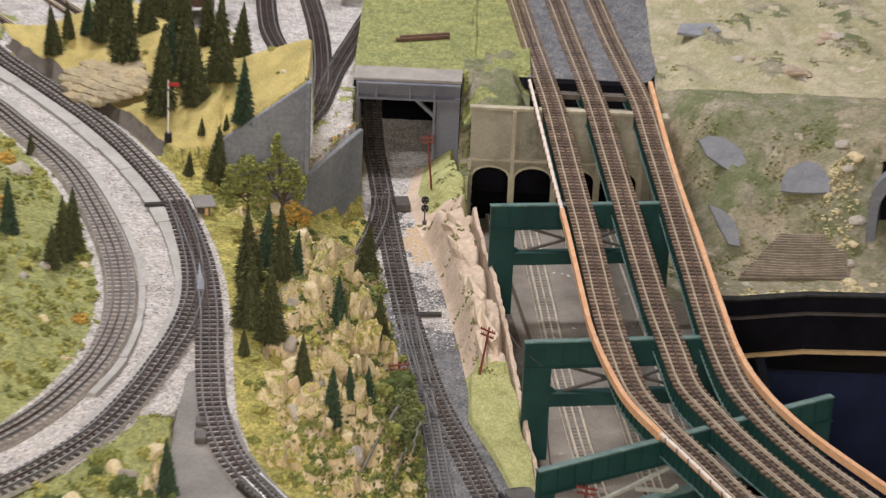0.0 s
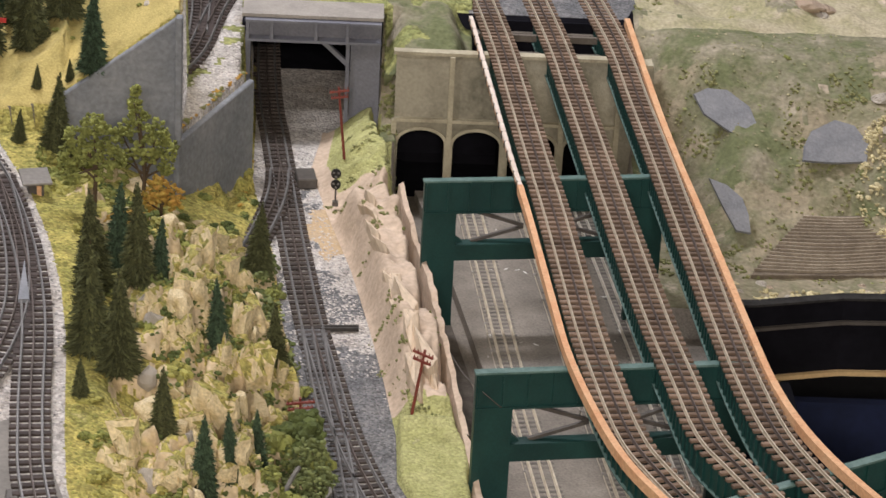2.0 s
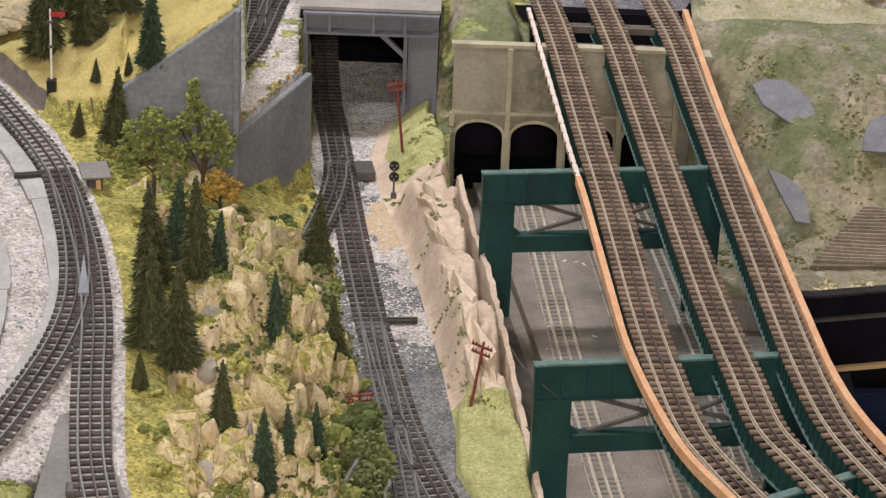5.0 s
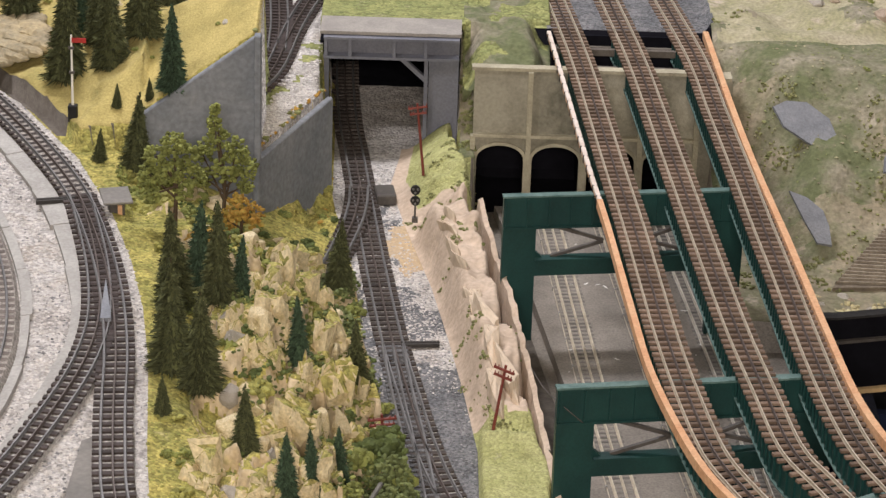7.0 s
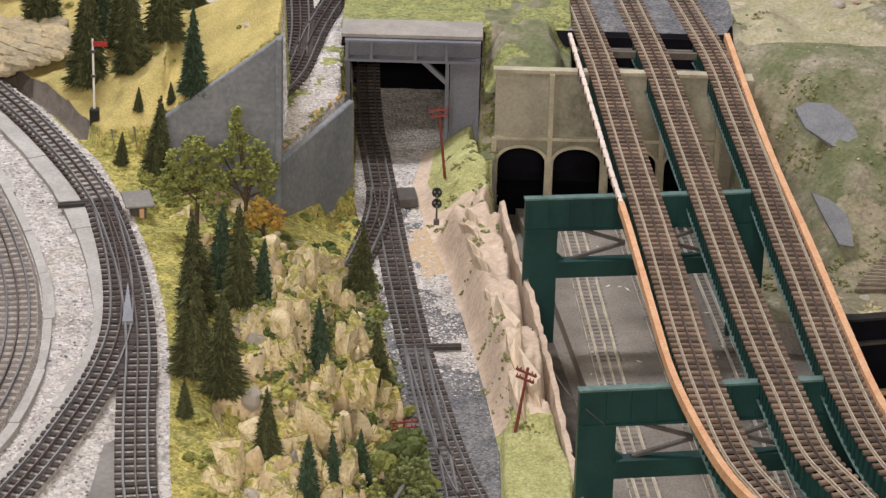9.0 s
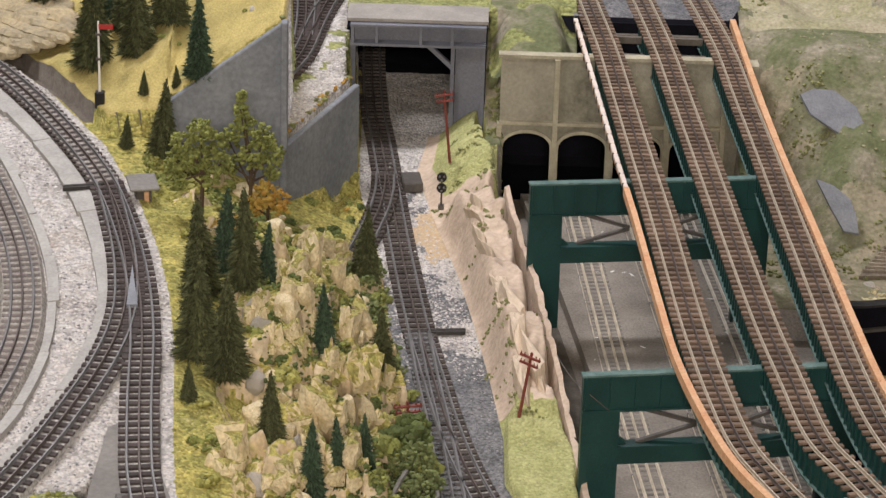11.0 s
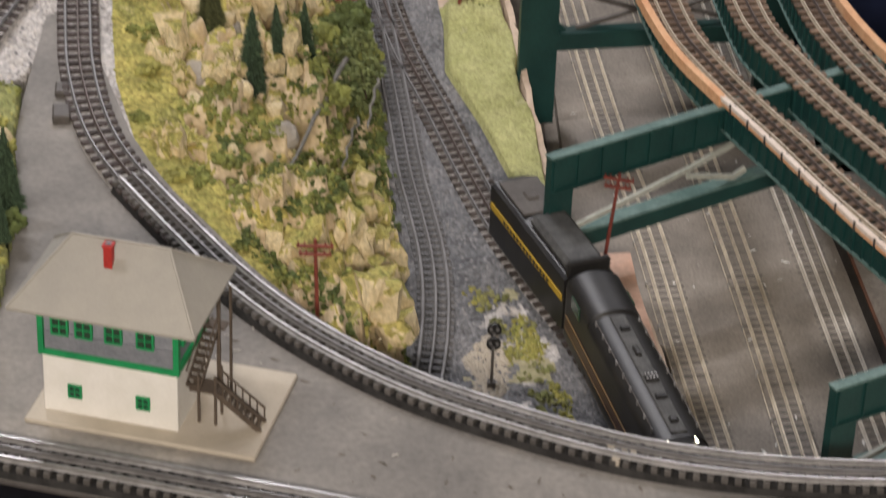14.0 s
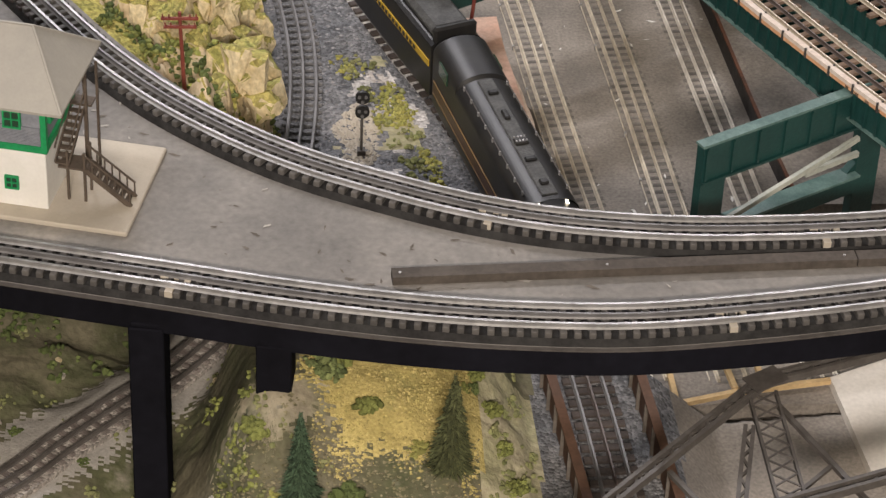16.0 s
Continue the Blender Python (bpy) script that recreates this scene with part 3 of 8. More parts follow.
    z = np.where(shelf, np.minimum(0.25, 0.215 + 0.10 * (y - 4.42)), z)
    cover = np.where(shelf, np.where(rough + 0.2 * fine > 0.12, 4, 0), cover)
    back = (x > -1.3) & (x <= -0.222) & (y > np.interp(x, [-1.3, -0.42, -0.41], [5.0, 5.0, 4.80]))
    z = np.where(back, 0.25, z)
    cover = np.where(back, np.where(rough > 0.16, 4, 0), cover)
    # yellow hill with firs
    wall_y = 4.371 + (x + 0.49) * 0.22
    ridge = np.interp(x, [-1.0, -0.75, -0.52, -0.47, -0.305], [5.16, 5.20, 4.97, 4.86, 4.69])
    knoll = (x > pe + 0.034) & (x <= -0.305) & (y > wall_y) & (y < ridge)
    # trench covered dark to paint the shade of the undercut edge
    trench = (x > pe + 0.014) & (x <= pe + 0.036) & (y > 4.40) & (y < 5.05)
    z = np.where(trench, 0.236, z)
    cover = np.where(trench, 14, cover)
    rise = np.clip(np.minimum(np.minimum((x - pe - 0.02 + 0.16 * rough) / 0.12, (ridge - y) / 0.10), (y - wall_y + 0.02) / np.where(x > -0.50, 0.02, 0.12)), 0, 1)
    kz = 0.264 + (0.04 + 0.125 * sstep(-0.60, -0.31, x) * (1 - sstep(4.45, 4.9, y)) + 0.055 * rough + 0.05 * sstep(0.1, 0.3, x - pe) * (1 - sstep(5.0, 5.3, y))) * rise
    wall_top = 0.298 + np.clip((x + 0.49) / 0.184, 0, 1) * 0.127
    kz = np.where(x > -0.50, np.minimum(kz, wall_top + 0.003 + 0.22 * np.maximum(y - wall_y, 0)), kz)
    z = np.where(knoll, kz, z)
    cover = np.where(knoll, 9, cover)
    # brush inside the loop
    di = line_distance(x, y, INNER)
    inside = (x < along([(p[1], p[0]) for p in INNER][::-1], y) - 0.05) & (y < 4.7)
    z = np.where(inside, 0.25 + 0.06 * sstep(0.05, 0.25, di) + 0.05 * rough * sstep(0.05, 0.2, di), z)
    cover = np.where(inside, 10, cover)
    brush = (y < 3.06) & (y > 2.5) & (x < -0.43) & (line_distance(x, y, BRANCH) > 0.045) & (x > np.interp(y, [2.7, 2.8, 3.0, 3.2], [-0.72, -0.64, -0.53, -0.49]))
    z = np.where(brush, 0.252 + 0.03 * (rough + 0.35), z)
    cover = np.where(brush, 10, cover)
    # ground of the tower and of the front line
    deck = (y < along([(-0.6, 2.86), (-0.43, 3.20), (-0.30, 2.86), (-0.17, 2.66), (-0.02, 2.50), (0.13, 2.41), (0.3, 2.35), (0.5, 2.33), (1.0, 2.38)], x)) & (y > 2.1)
    # low ground in front, seen under the front line
    front_y = along([(p[0], p[1]) for p in FRONT], x)
    low = deck | (y < front_y)
    lz = np.interp(x, [-0.5, -0.30, -0.20, -0.10, -0.055, -0.005, 0.04, 0.20, 0.245, 0.285, 0.30, 0.42, 0.5], [0.06, 0.02, -0.01, -0.03, 0.03, 0.142, 0.166, 0.152, 0.115, 0.062, 0.060, 0.060, -0.008]) + (0.05 * rough + 0.010 * fine) * np.where(x < 0.27, 1, 0.05)
    lz = lz - 0.42 * np.maximum(2.20 - y, 0) * sstep(-0.06, 0.02, x) * (1 - sstep(0.24, 0.28, x))
    lz = lz + (0.172 - lz) * np.exp(-((x - 0.02) / 0.045) ** 2 - ((y - 2.19) / 0.05) ** 2)
    dl = line_distance(x, y, LOW_LEFT)
    lz = np.where(x < 0.1, lz + (0.008 - lz) * (1 - sstep(0.03, 0.09, dl)), lz)
    z = np.where(low, lz, z)
    # left-hand soil darker, with the deck's shadow in its colour
    cover = np.where(low, np.where(x > 0.445, 6, np.where(x > 0.29, 3, np.where(dl + 0.1 * rough < 0.06, 16, np.where(x + 0.3 * rough < -0.05, 20, np.where((x + 0.2 * rough > 0.058) & (x < 0.225) & (y + 0.2 * rough > 2.11), 9, np.where((x > 0.225) & (rough < 0.1), 18, np.where((rough > 0.03) | (y + 0.3 * rough < 2.13), 20, 12))))))), cover)
    wild = (x < np.interp(y, [2.2, 2.38, 2.47, 2.6, 2.8, 2.95, 3.08], [-0.405, -0.410, -0.415, -0.425, -0.43, -0.455, -0.46])) & (y < 3.06) & (y > front_y + 0.06) & (line_distance(x, y, BRANCH) > 0.045)
    wild &= x > np.interp(y, [2.4, 2.7, 2.8, 3.0, 3.2], [-1.2, -0.72, -0.64, -0.53, -0.49])
    z = np.where(wild, 0.262 + 0.045 * (rough + 0.30), z)
    cover = np.where(wild, 10, cover)
    return z, cover


COVERS = ["ballast", "turf", "tanrock", "dark_ballast", "grass", "pinkrock", "yard", "hillside", "dark_ballast", "straw", "grass", "hill_tan", "hill_tan", "palerock", "dark_wood_and_gaps", "pale_turf", "pad_ground", "void", "meadow", "ochre_soil", "soil_and_shade"]


def build_ground():
    """One sheet whose columns follow the edges of hill, valley and yard."""
    ys = np.concatenate([np.arange(1.55, 2.47, 0.003), np.arange(2.47, 6.9, 0.0075)])
    cuts = [np.full(ys.shape, -1.75)] + [along(t, ys) for t in (EDGE_PLATEAU, EDGE_VL, EDGE_VR, EDGE_YARD)] + [np.full(ys.shape, 1.45)]
    for k in (3, 2, 1):
        cuts[k] = np.minimum(cuts[k], cuts[k + 1] - 0.012)
    counts = (210, 96, 60, 40, 150)
    cols = []
    for k, n in enumerate(counts):
        s = np.linspace(0, 1, n, endpoint=False)[None, :]
        s = 1 - (1 - s) ** 1.5 if k == 0 else s
        cols.append(cuts[k][:, None] + 0.0006 * (k > 0) + (cuts[k + 1] - cuts[k])[:, None] * s)
    gx = np.concatenate(cols + [cuts[-1][:, None]], 1)
    gy = np.repeat(ys[:, None], gx.shape[1], 1)
    z, cover = terrain(gx, gy)
    # ragged borders between the covers of the low ground
    stray = np.random.RandomState(17).normal(0, 0.006, (2,) + gx.shape)
    mixed = terrain(gx + stray[0], gy + stray[1])[1]
    soft_covers = (9, 12, 16, 20)
    cover = np.where(np.isin(cover, soft_covers) & np.isin(mixed, soft_covers) & (gy < 2.6) & (gx < 0.3), mixed, cover)
    ny, nx = gx.shape
    dzx = np.abs(np.diff(z, axis=1)[:-1] / np.maximum(np.diff(gx, axis=1)[:-1], 1e-4))
    dzy = np.abs(np.diff(z, axis=0)[:, :-1] / np.diff(gy, axis=0)[:, :-1])
    steep = np.hypot(dzx, dzy)
    verts = np.stack([gx, gy, z], -1).reshape(-1, 3)
    i = np.arange(ny - 1)[:, None] * nx + np.arange(nx - 1)[None, :]
    quads = np.stack([i, i + 1, i + nx + 1, i + nx], -1)
    cx, cy = (gx[:-1, :-1] + gx[1:, 1:]) / 2, (gy[:-1, :-1] + gy[1:, 1:]) / 2
    gap = (cx > np.interp(cy, [3.2, 3.35, 4.0], [0.66, 0.60, 0.585])) & (cy > 3.2) & (cy < 4.14)
    gap |= (cx > 0.60) & (cy > 3.9) & (cy < np.interp(cx, EDGE_X, EDGE_Y))
    keep = ~gap
    cv = cover[:-1, :-1].copy()
    spot = fractal(cx, cy, 14, 3, 5)
    cv = np.where((cv == 1) & (steep + 1.8 * spot > 1.05) & (cy < 4.30), 2, cv)
    cv = np.where((cv == 1) & (((cx + 0.175) / 0.050) ** 2 + ((cy - 3.02) / 0.11) ** 2 < 1 + 1.5 * spot), 9, cv)
    # steep knoll faces toned dark like the shaded undercut
    cv = np.where((cv == 9) & (steep > 1.5) & (cx < -0.485) & ((cx - along(EDGE_PLATEAU, cy) < 0.10) | (cy < 4.405)), 14, cv)
    cv = np.where((cv == 7) & (fractal(cx, cy, 7, 4, 41) > 0.05), 12, cv)
    cv = np.where((cv == 3) & (cy > 3.92) & (fractal(cx, cy, 12, 3, 33) + 0.5 * (cy - 4.2) > 0.0), 0, cv)
    me = bpy.data.meshes.new("ground")
    me.from_pydata(verts.tolist(), [], quads[keep].tolist())
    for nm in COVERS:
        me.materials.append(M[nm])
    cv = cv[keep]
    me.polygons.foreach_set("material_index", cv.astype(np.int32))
    me.polygons.foreach_set("use_smooth", np.ones(len(cv), bool))
    me.update()
    return tagged(new("ground", me), "model railway landscape of turf, plaster rock and ballast", "ground", kind="structure")


build_ground()


def height(x, y):
    return float(terrain(np.array([x]), np.array([y]))[0][0])


# the room round the layout
def build_room():
    for nm, b in (("floor", (0, 2.5, -1.05, 9, 12, 0.1)),):
        tagged(box_part(nm, "carpet", None, b), "dark carpeted room floor", "floor", kind="structure")
    tagged(box_part("ceiling", "wall_paint", None, (0, 2.5, 3.5, 9, 12, 0.1)), "plain painted room ceiling", "ceiling", kind="structure")
    for nm, b in (("wall_north", (0, 8.55, 1.25, 9, 0.1, 4.6)), ("wall_south", (0, -3.55, 1.25, 9, 0.1, 4.6)), ("wall_west", (-4.55, 2.5, 1.25, 0.1, 12.2, 4.6)), ("wall_east", (4.55, 2.5, 1.25, 0.1, 12.2, 4.6))):
        tagged(box_part(nm, "wall_paint", None, b), "plain painted room wall", "wall", kind="structure")


build_room()


# ---- lines of track ----
BRIDGE_TRACKS = [track("three-rail track with brown ties on the viaduct", p, UP, 0.0178, 0.056, 0.0076, "tie_bridge", "rail", "rail_dark", rail_w=0.0018, tie_h=0.0045) for p in (BR_L, BR_M, BR_R)]
track("three-rail track with grey ties on the ballasted loop", OUTER[:17], UP, 0.0196, 0.054, 0.0094, "tie_loop", "rail_grey", "rail_dark", rail_w=0.0023, tie_h=0.0036)
track("three-rail branch track with grey ties in ballast", BRANCH, UP - 0.001, 0.0196, 0.054, 0.0094, "tie_loop", "rail_grey", "rail_dark", rail_w=0.0023, tie_h=0.0034)
track("dusty grey three-rail track of the inner loop", INNER, UP - 0.003, 0.0190, 0.054, 0.0090, "tie_grey", "rail_grey", "rail_dark", rail_w=0.0022, tie_h=0.004)
track("three-rail valley track with dark ties leaving the tunnel", VALLEY, LOW, 0.0184, 0.054, 0.0096, "tie_valley", "rail_grey", "rail_dark", rail_w=0.0024, tie_h=0.0034)
track("three-rail spur with dark ties curving into the brush", SPUR, LOW + 0.006, 0.0170, 0.050, 0.0088, "tie_valley", "rail_grey", "rail_dark", tie_h=0.006)
track("grey-brown three-rail siding in dark ballast", V_LEFT, LOW, 0.0150, 0.046, 0.0075, "dark_ballast", "rail_grey", "rail_grey", tie_h=0.004)
track("dusty track on the low ground under the trestle", LOW_LEFT, 0.0215, 0.0165, 0.045, 0.0062, "tie_grey", "gunmetal", "gunmetal", rail_w=0.0026, tie_h=0.004)
tagged(sweep("track_bed", smooth_line(LOW_LEFT, 0.03), 0.0, [(-0.027, -0.02), (0.027, -0.02), (0.0255, 0.0135), (-0.0255, 0.0135)], "old_bed"), "dusty bed of the low track", "track bed", kind="structure")
BED = [(-0.025, 0.250), (0.025, 0.250), (0.0245, 0.2612), (-0.0245, 0.2612)]
tagged(sweep("track_bed", smooth_line(OUTER[7:17], 0.03), 0.0, BED, "bed_grey"), "pale grey filling between the ties of the loop track", "track bed", kind="structure")
tagged(sweep("track_bed", smooth_line(OUTER[:8], 0.03), 0.0, [(-0.0255, 0.250), (0.0215, 0.250), (0.0205, 0.2643), (-0.0250, 0.2643)], "old_bed"), "dusty brown filling up to the tie tops of the loop track", "track bed", kind="structure")
tagged(sweep("track_bed", smooth_line(BRANCH, 0.03), -0.0009, BED, "bed_grey"), "pale grey filling between the ties of the branch", "track bed", kind="structure")
tagged(sweep("track_bed", smooth_line(INNER, 0.03), 0.0, [(-0.034, 0.250), (0.034, 0.250), (0.028, 0.2608), (-0.028, 0.2608)], "old_bed"), "dusty brown bed of the inner loop track", "track bed", kind="structure")
tagged(sweep("track_bed", smooth_line(VALLEY[4:16], 0.03), 0.0, [(-0.027, 0.050), (0.027, 0.050), (0.0255, 0.0612), (-0.0255, 0.0612)], "bed_grey"), "grey filling between the ties of the valley track", "track bed", kind="structure")


def shoulder_strip(label, pts, near, far):
    """Painted card strip beside a track, in short lengths with open joints."""
    line = smooth_line(pts, 0.012)
    n = max(2, round(len(line) * 0.012 / 0.16))
    cut = [round(k * (len(line) - 1) / n) for k in range(n + 1)]
    root = tagged(empty("shoulder_strip"), label, "track shoulder", kind="structure")
    for k in range(n):
        piece = line[cut[k]:cut[k + 1] + 1].copy()
        piece[-1] = piece[-1] * 0.84 + piece[-2] * 0.16
        w = far + 0.0025 * math.sin(k * 2.1) * (1 if far > 0 else -1)
        lo, hi = min(near, w), max(near, w)
        sweep("strip_length", piece, 0.0, [(lo, 0.248), (hi, 0.248), (hi, 0.2575 + 0.0006 * (k % 2)), (lo, 0.2590 + 0.0006 * (k % 2))], "shoulder", root)


shoulder_strip("pale grey card shoulder beside the loop track", OUTER[2:11], 0.027, 0.058)
shoulder_strip("pale grey card shoulder beside the branch track", BRANCH[2:8], 0.027, 0.040)
shoulder_strip("pale grey card shoulder beside the inner loop track", INNER[1:11], -0.036, -0.050)


# ---- viaduct ----
def girder_bent(label, a, b, brace_mat="gunmetal"):
    """A dark green plate frame across the yard, from a to b in plan, with a braced opening."""
    root = tagged(empty("girder_bent"), label, "bridge support", group="viaduct supports")
    a, b = Vector((*a, 0)), Vector((*b, 0))
    d = b - a
    length = d.length
    m = Matrix.Translation(a) @ pose(0, 0, 0, 0, 0, math.degrees(math.atan2(d.y, d.x)))
    top, low_top, low_bot, leg = (0.246, 0.137, 0.108, 0.054) if brace_mat == "gunmetal" else (0.252, 0.138, 0.110, 0.034)
    th = 0.012

    def piece(nm, mat, *boxes, label=""):
        bm = bmesh.new()
        for c in boxes:
            add_box(bm, *c, m=m)
        return part(nm, bm, mat, root, label)

    band = 0.194 if brace_mat == "gunmetal" else 0.206
    piece("web_plate", "green", (length / 2, 0, (top + band) / 2, length, th, top - band))
    piece("lower_beam", "green", (length / 2, 0, (low_top + low_bot) / 2, length - 2 * leg, th, low_top - low_bot))
    # later bents: the pale flange carries a lit top in its colour
    piece("lower_flange", "green_edge" if brace_mat != "gunmetal" else "green", (length / 2, -0.004, low_top + 0.0015, length - 2 * leg, th + 0.010, 0.003))
    piece("top_flange", "green_edge", (length / 2, 0, top + 0.0015, length + 0.003, th + 0.002, 0.003))
    for x in (leg / 2, length - leg / 2):
        piece("leg", "green", (x, 0, (band - 0.008) / 2, leg, th, band + 0.008))
    for k in range(2):
        bm = bmesh.new()
        x0 = leg if k == 0 else length - leg
        sx = 1 if k == 0 else -1
        tri = [(x0, low_top), (x0 + sx * 0.016, low_top), (x0, low_top + 0.014)]
        ring = [[bm.verts.new(m @ Vector((x, y, z))) for x, z in tri] for y in (-th / 2 + 0.001, th / 2 - 0.001)]
        bm.faces.new(ring[0])
        bm.faces.new(ring[1][::-1])
        for j in range(3):
            bm.faces.new((ring[0][j], ring[1][j], ring[1][(j + 1) % 3], ring[0][(j + 1) % 3]))
        bmesh.ops.recalc_face_normals(bm, faces=bm.faces)
        part("gusset", bm, "green", root)
    n = max(4, int(length / 0.036))
    for i in range(n + 1):
        x = 0.004 + (length - 0.008) * i / n
        piece("stiffener", "green", (x, -th / 2 - 0.0015, (top + band) / 2, 0.0028, 0.003, top - band - 0.004))
    piece("waist_flange", "green", (length / 2, -th / 2 - 0.002, band, length, 0.004, 0.003))
    if brace_mat != "gunmetal":
        short = (((0.039, 0.143), (0.224, 0.190)), ((0.150, 0.166), (0.226, 0.168)))
        for p, q in short if length < 0.3 else (((0.039, 0.147), (0.212, 0.180)), ((0.210, 0.180), (0.290, 0.199)), ((0.210, 0.170), (0.286, 0.147)), ((0.284, 0.147), (0.304, 0.154))):
            bm = bmesh.new()
            add_beam(bm, m @ Vector((p[0], -0.008, p[1])), m @ Vector((q[0], -0.008, q[1])), 0.005, 0.0065)
            part("brace", bm, "brace_pale", root)
        return root
    for x0, x1, z0, z1 in ((leg + 0.022, leg + 0.112, band - 0.002, 0.166), (leg + 0.014, leg + 0.112, low_top + 0.003, 0.164), (length - leg - 0.022, length - leg - 0.112, band - 0.002, 0.166), (length - leg - 0.014, length - leg - 0.112, low_top + 0.003, 0.164)):
        bm = bmesh.new()
        add_beam(bm, m @ Vector((x0 + (0.012 if x0 < x1 else -0.012), 0, z0)), m @ Vector((x1, 0, z1)), 0.006, 0.005)
        part("brace", bm, brace_mat, root)
    return root


BENTS = [((0.107, 4.176), (0.500, 4.236)), ((0.174, 3.496), (0.568, 3.562)), ((0.192, 2.956), (0.744, 3.306)), ((0.482, 2.486), (0.710, 2.616))]
# first two bents get dark braces as if shaded, the others pale lit ones
for k, (a, b) in enumerate(BENTS):
    girder_bent("dark green plate girder frame with braced opening over the yard", a, b, "gunmetal" if k < 2 else "green_edge")


def stringers():
    """Plate girders that carry each line from frame to frame."""
    for pts, label in ((BR_L, "dark green plate girder under the first viaduct line"), (BR_M, "dark green plate girder under the middle viaduct line"), (BR_R, "dark green plate girder under the outer viaduct line")):
        root = tagged(empty("bridge_girder"), label, "bridge girder", group="viaduct girders")
        line = smooth_line(pts, 0.02)
        line = line[line[:, 1] < 4.92]
        z = UP - 0.0112
        for off in (-0.020, 0.020):
            sweep("web", line, z, [(off - 0.002, -0.035), (off + 0.002, -0.035), (off + 0.002, 0), (off - 0.002, 0)], "green", root)
            sweep("flange", line, z, [(off - 0.006, -0.037), (off + 0.006, -0.037), (off + 0.006, -0.035), (off - 0.006, -0.035)], "green_edge", root)
        # black plate added below the ties to paint the gaps' shade
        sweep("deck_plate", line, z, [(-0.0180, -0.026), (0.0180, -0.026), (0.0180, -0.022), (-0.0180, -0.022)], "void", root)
        nrm, d = normals2(line)
        bm = bmesh.new()
        add_box(bm, 0, 0, 0, 0.003, 0.003, 0.033)
        me = bpy.data.meshes.new("stiffener")
        bm.to_mesh(me)
        bm.free()
        me.materials.append(M["green"])
        for i in range(len(line)):
            for off in (-0.0235, 0.0235):
                x, y = line[i] + nrm[i] * off
                ob = new("stiffener", me)
                ob.parent = root
                ob.matrix_basis = pose(x, y, z - 0.0175, 0, 0, math.degrees(math.atan2(d[i, 1], d[i, 0])))


stringers()


def guard(label, pts, width, top, mat, off=0.0, depth=0.015):
    line = smooth_line(pts, 0.006)
    root = tagged(empty("guard_strip"), label, "bridge edge")
    n = max(1, round(len(line) * 0.006 / 0.29))
    cut = [round(k * (len(line) - 1) / n) for k in range(n + 1)]
    for k in range(n):
        w = width / 2 + 0.0003 * (k % 2)
        piece = line[cut[k]:cut[k + 1] + 1].copy()
        piece[-1] = piece[-1] * 0.88 + piece[-2] * 0.12
        sweep("strip_length", piece, 0.0, [(off - w, top - depth), (off + w, top - depth), (off + w, top), (off - w, top)], mat, root)
    return root


GUARD_L0 = [(0.196, 4.915), (0.222, 4.568), (0.245, 4.259), (0.257, 4.12)]
GUARD_L = [(0.257, 4.12), (0.268, 3.984), (0.288, 3.698), (0.303, 3.515), (0.330, 3.346), (0.362, 3.212), (0.413, 3.089)]
GUARD_L2 = [(0.413, 3.089), (0.456, 2.998), (0.513, 2.87), (0.571, 2.747), (0.68, 2.55), (0.80, 2.35)]
GUARD_R = [(0.486, 4.938), (0.503, 4.537), (0.518, 4.281), (0.536, 4.048), (0.551, 3.836), (0.565, 3.642), (0.580, 3.464), (0.602, 3.34), (0.64, 3.22), (0.70, 3.09), (0.80, 2.92)]
guard("salmon painted wooden edge strip along the viaduct", GUARD_L, 0.009, UP + 0.001, "orange")


def papered_edge(label, pts):
    """Thin wooden edge strip, papered on top, with dark pins along it."""
    root = guard(label, pts, 0.0060, UP - 0.0032, "orange", depth=0.006)
    line = smooth_line(pts, 0.006)
    sweep("paper_cover", line, 0.0, [(-0.0036, UP - 0.0040), (0.0036, UP - 0.0040), (0.0036, UP + 0.0010), (-0.0036, UP + 0.0010)], "pink_paper", root, "pinkish white paper cover")
    n, _ = normals2(line)
    for i in range(4, len(line) - 1, 7):
        for side in (-0.0036, 0.0036):
            x, y = line[i] + n[i] * side
            box_part("pin", "tie_black", root, (x, y, UP - 0.004, 0.0026, 0.0026, 0.012))


papered_edge("salmon wooden edge strip papered white, along the viaduct", GUARD_L2)
papered_edge("salmon wooden edge strip papered white, along the far viaduct", GUARD_L0)
guard("salmon painted wooden edge strip along the far viaduct line", GUARD_R, 0.010, UP + 0.001, "orange")


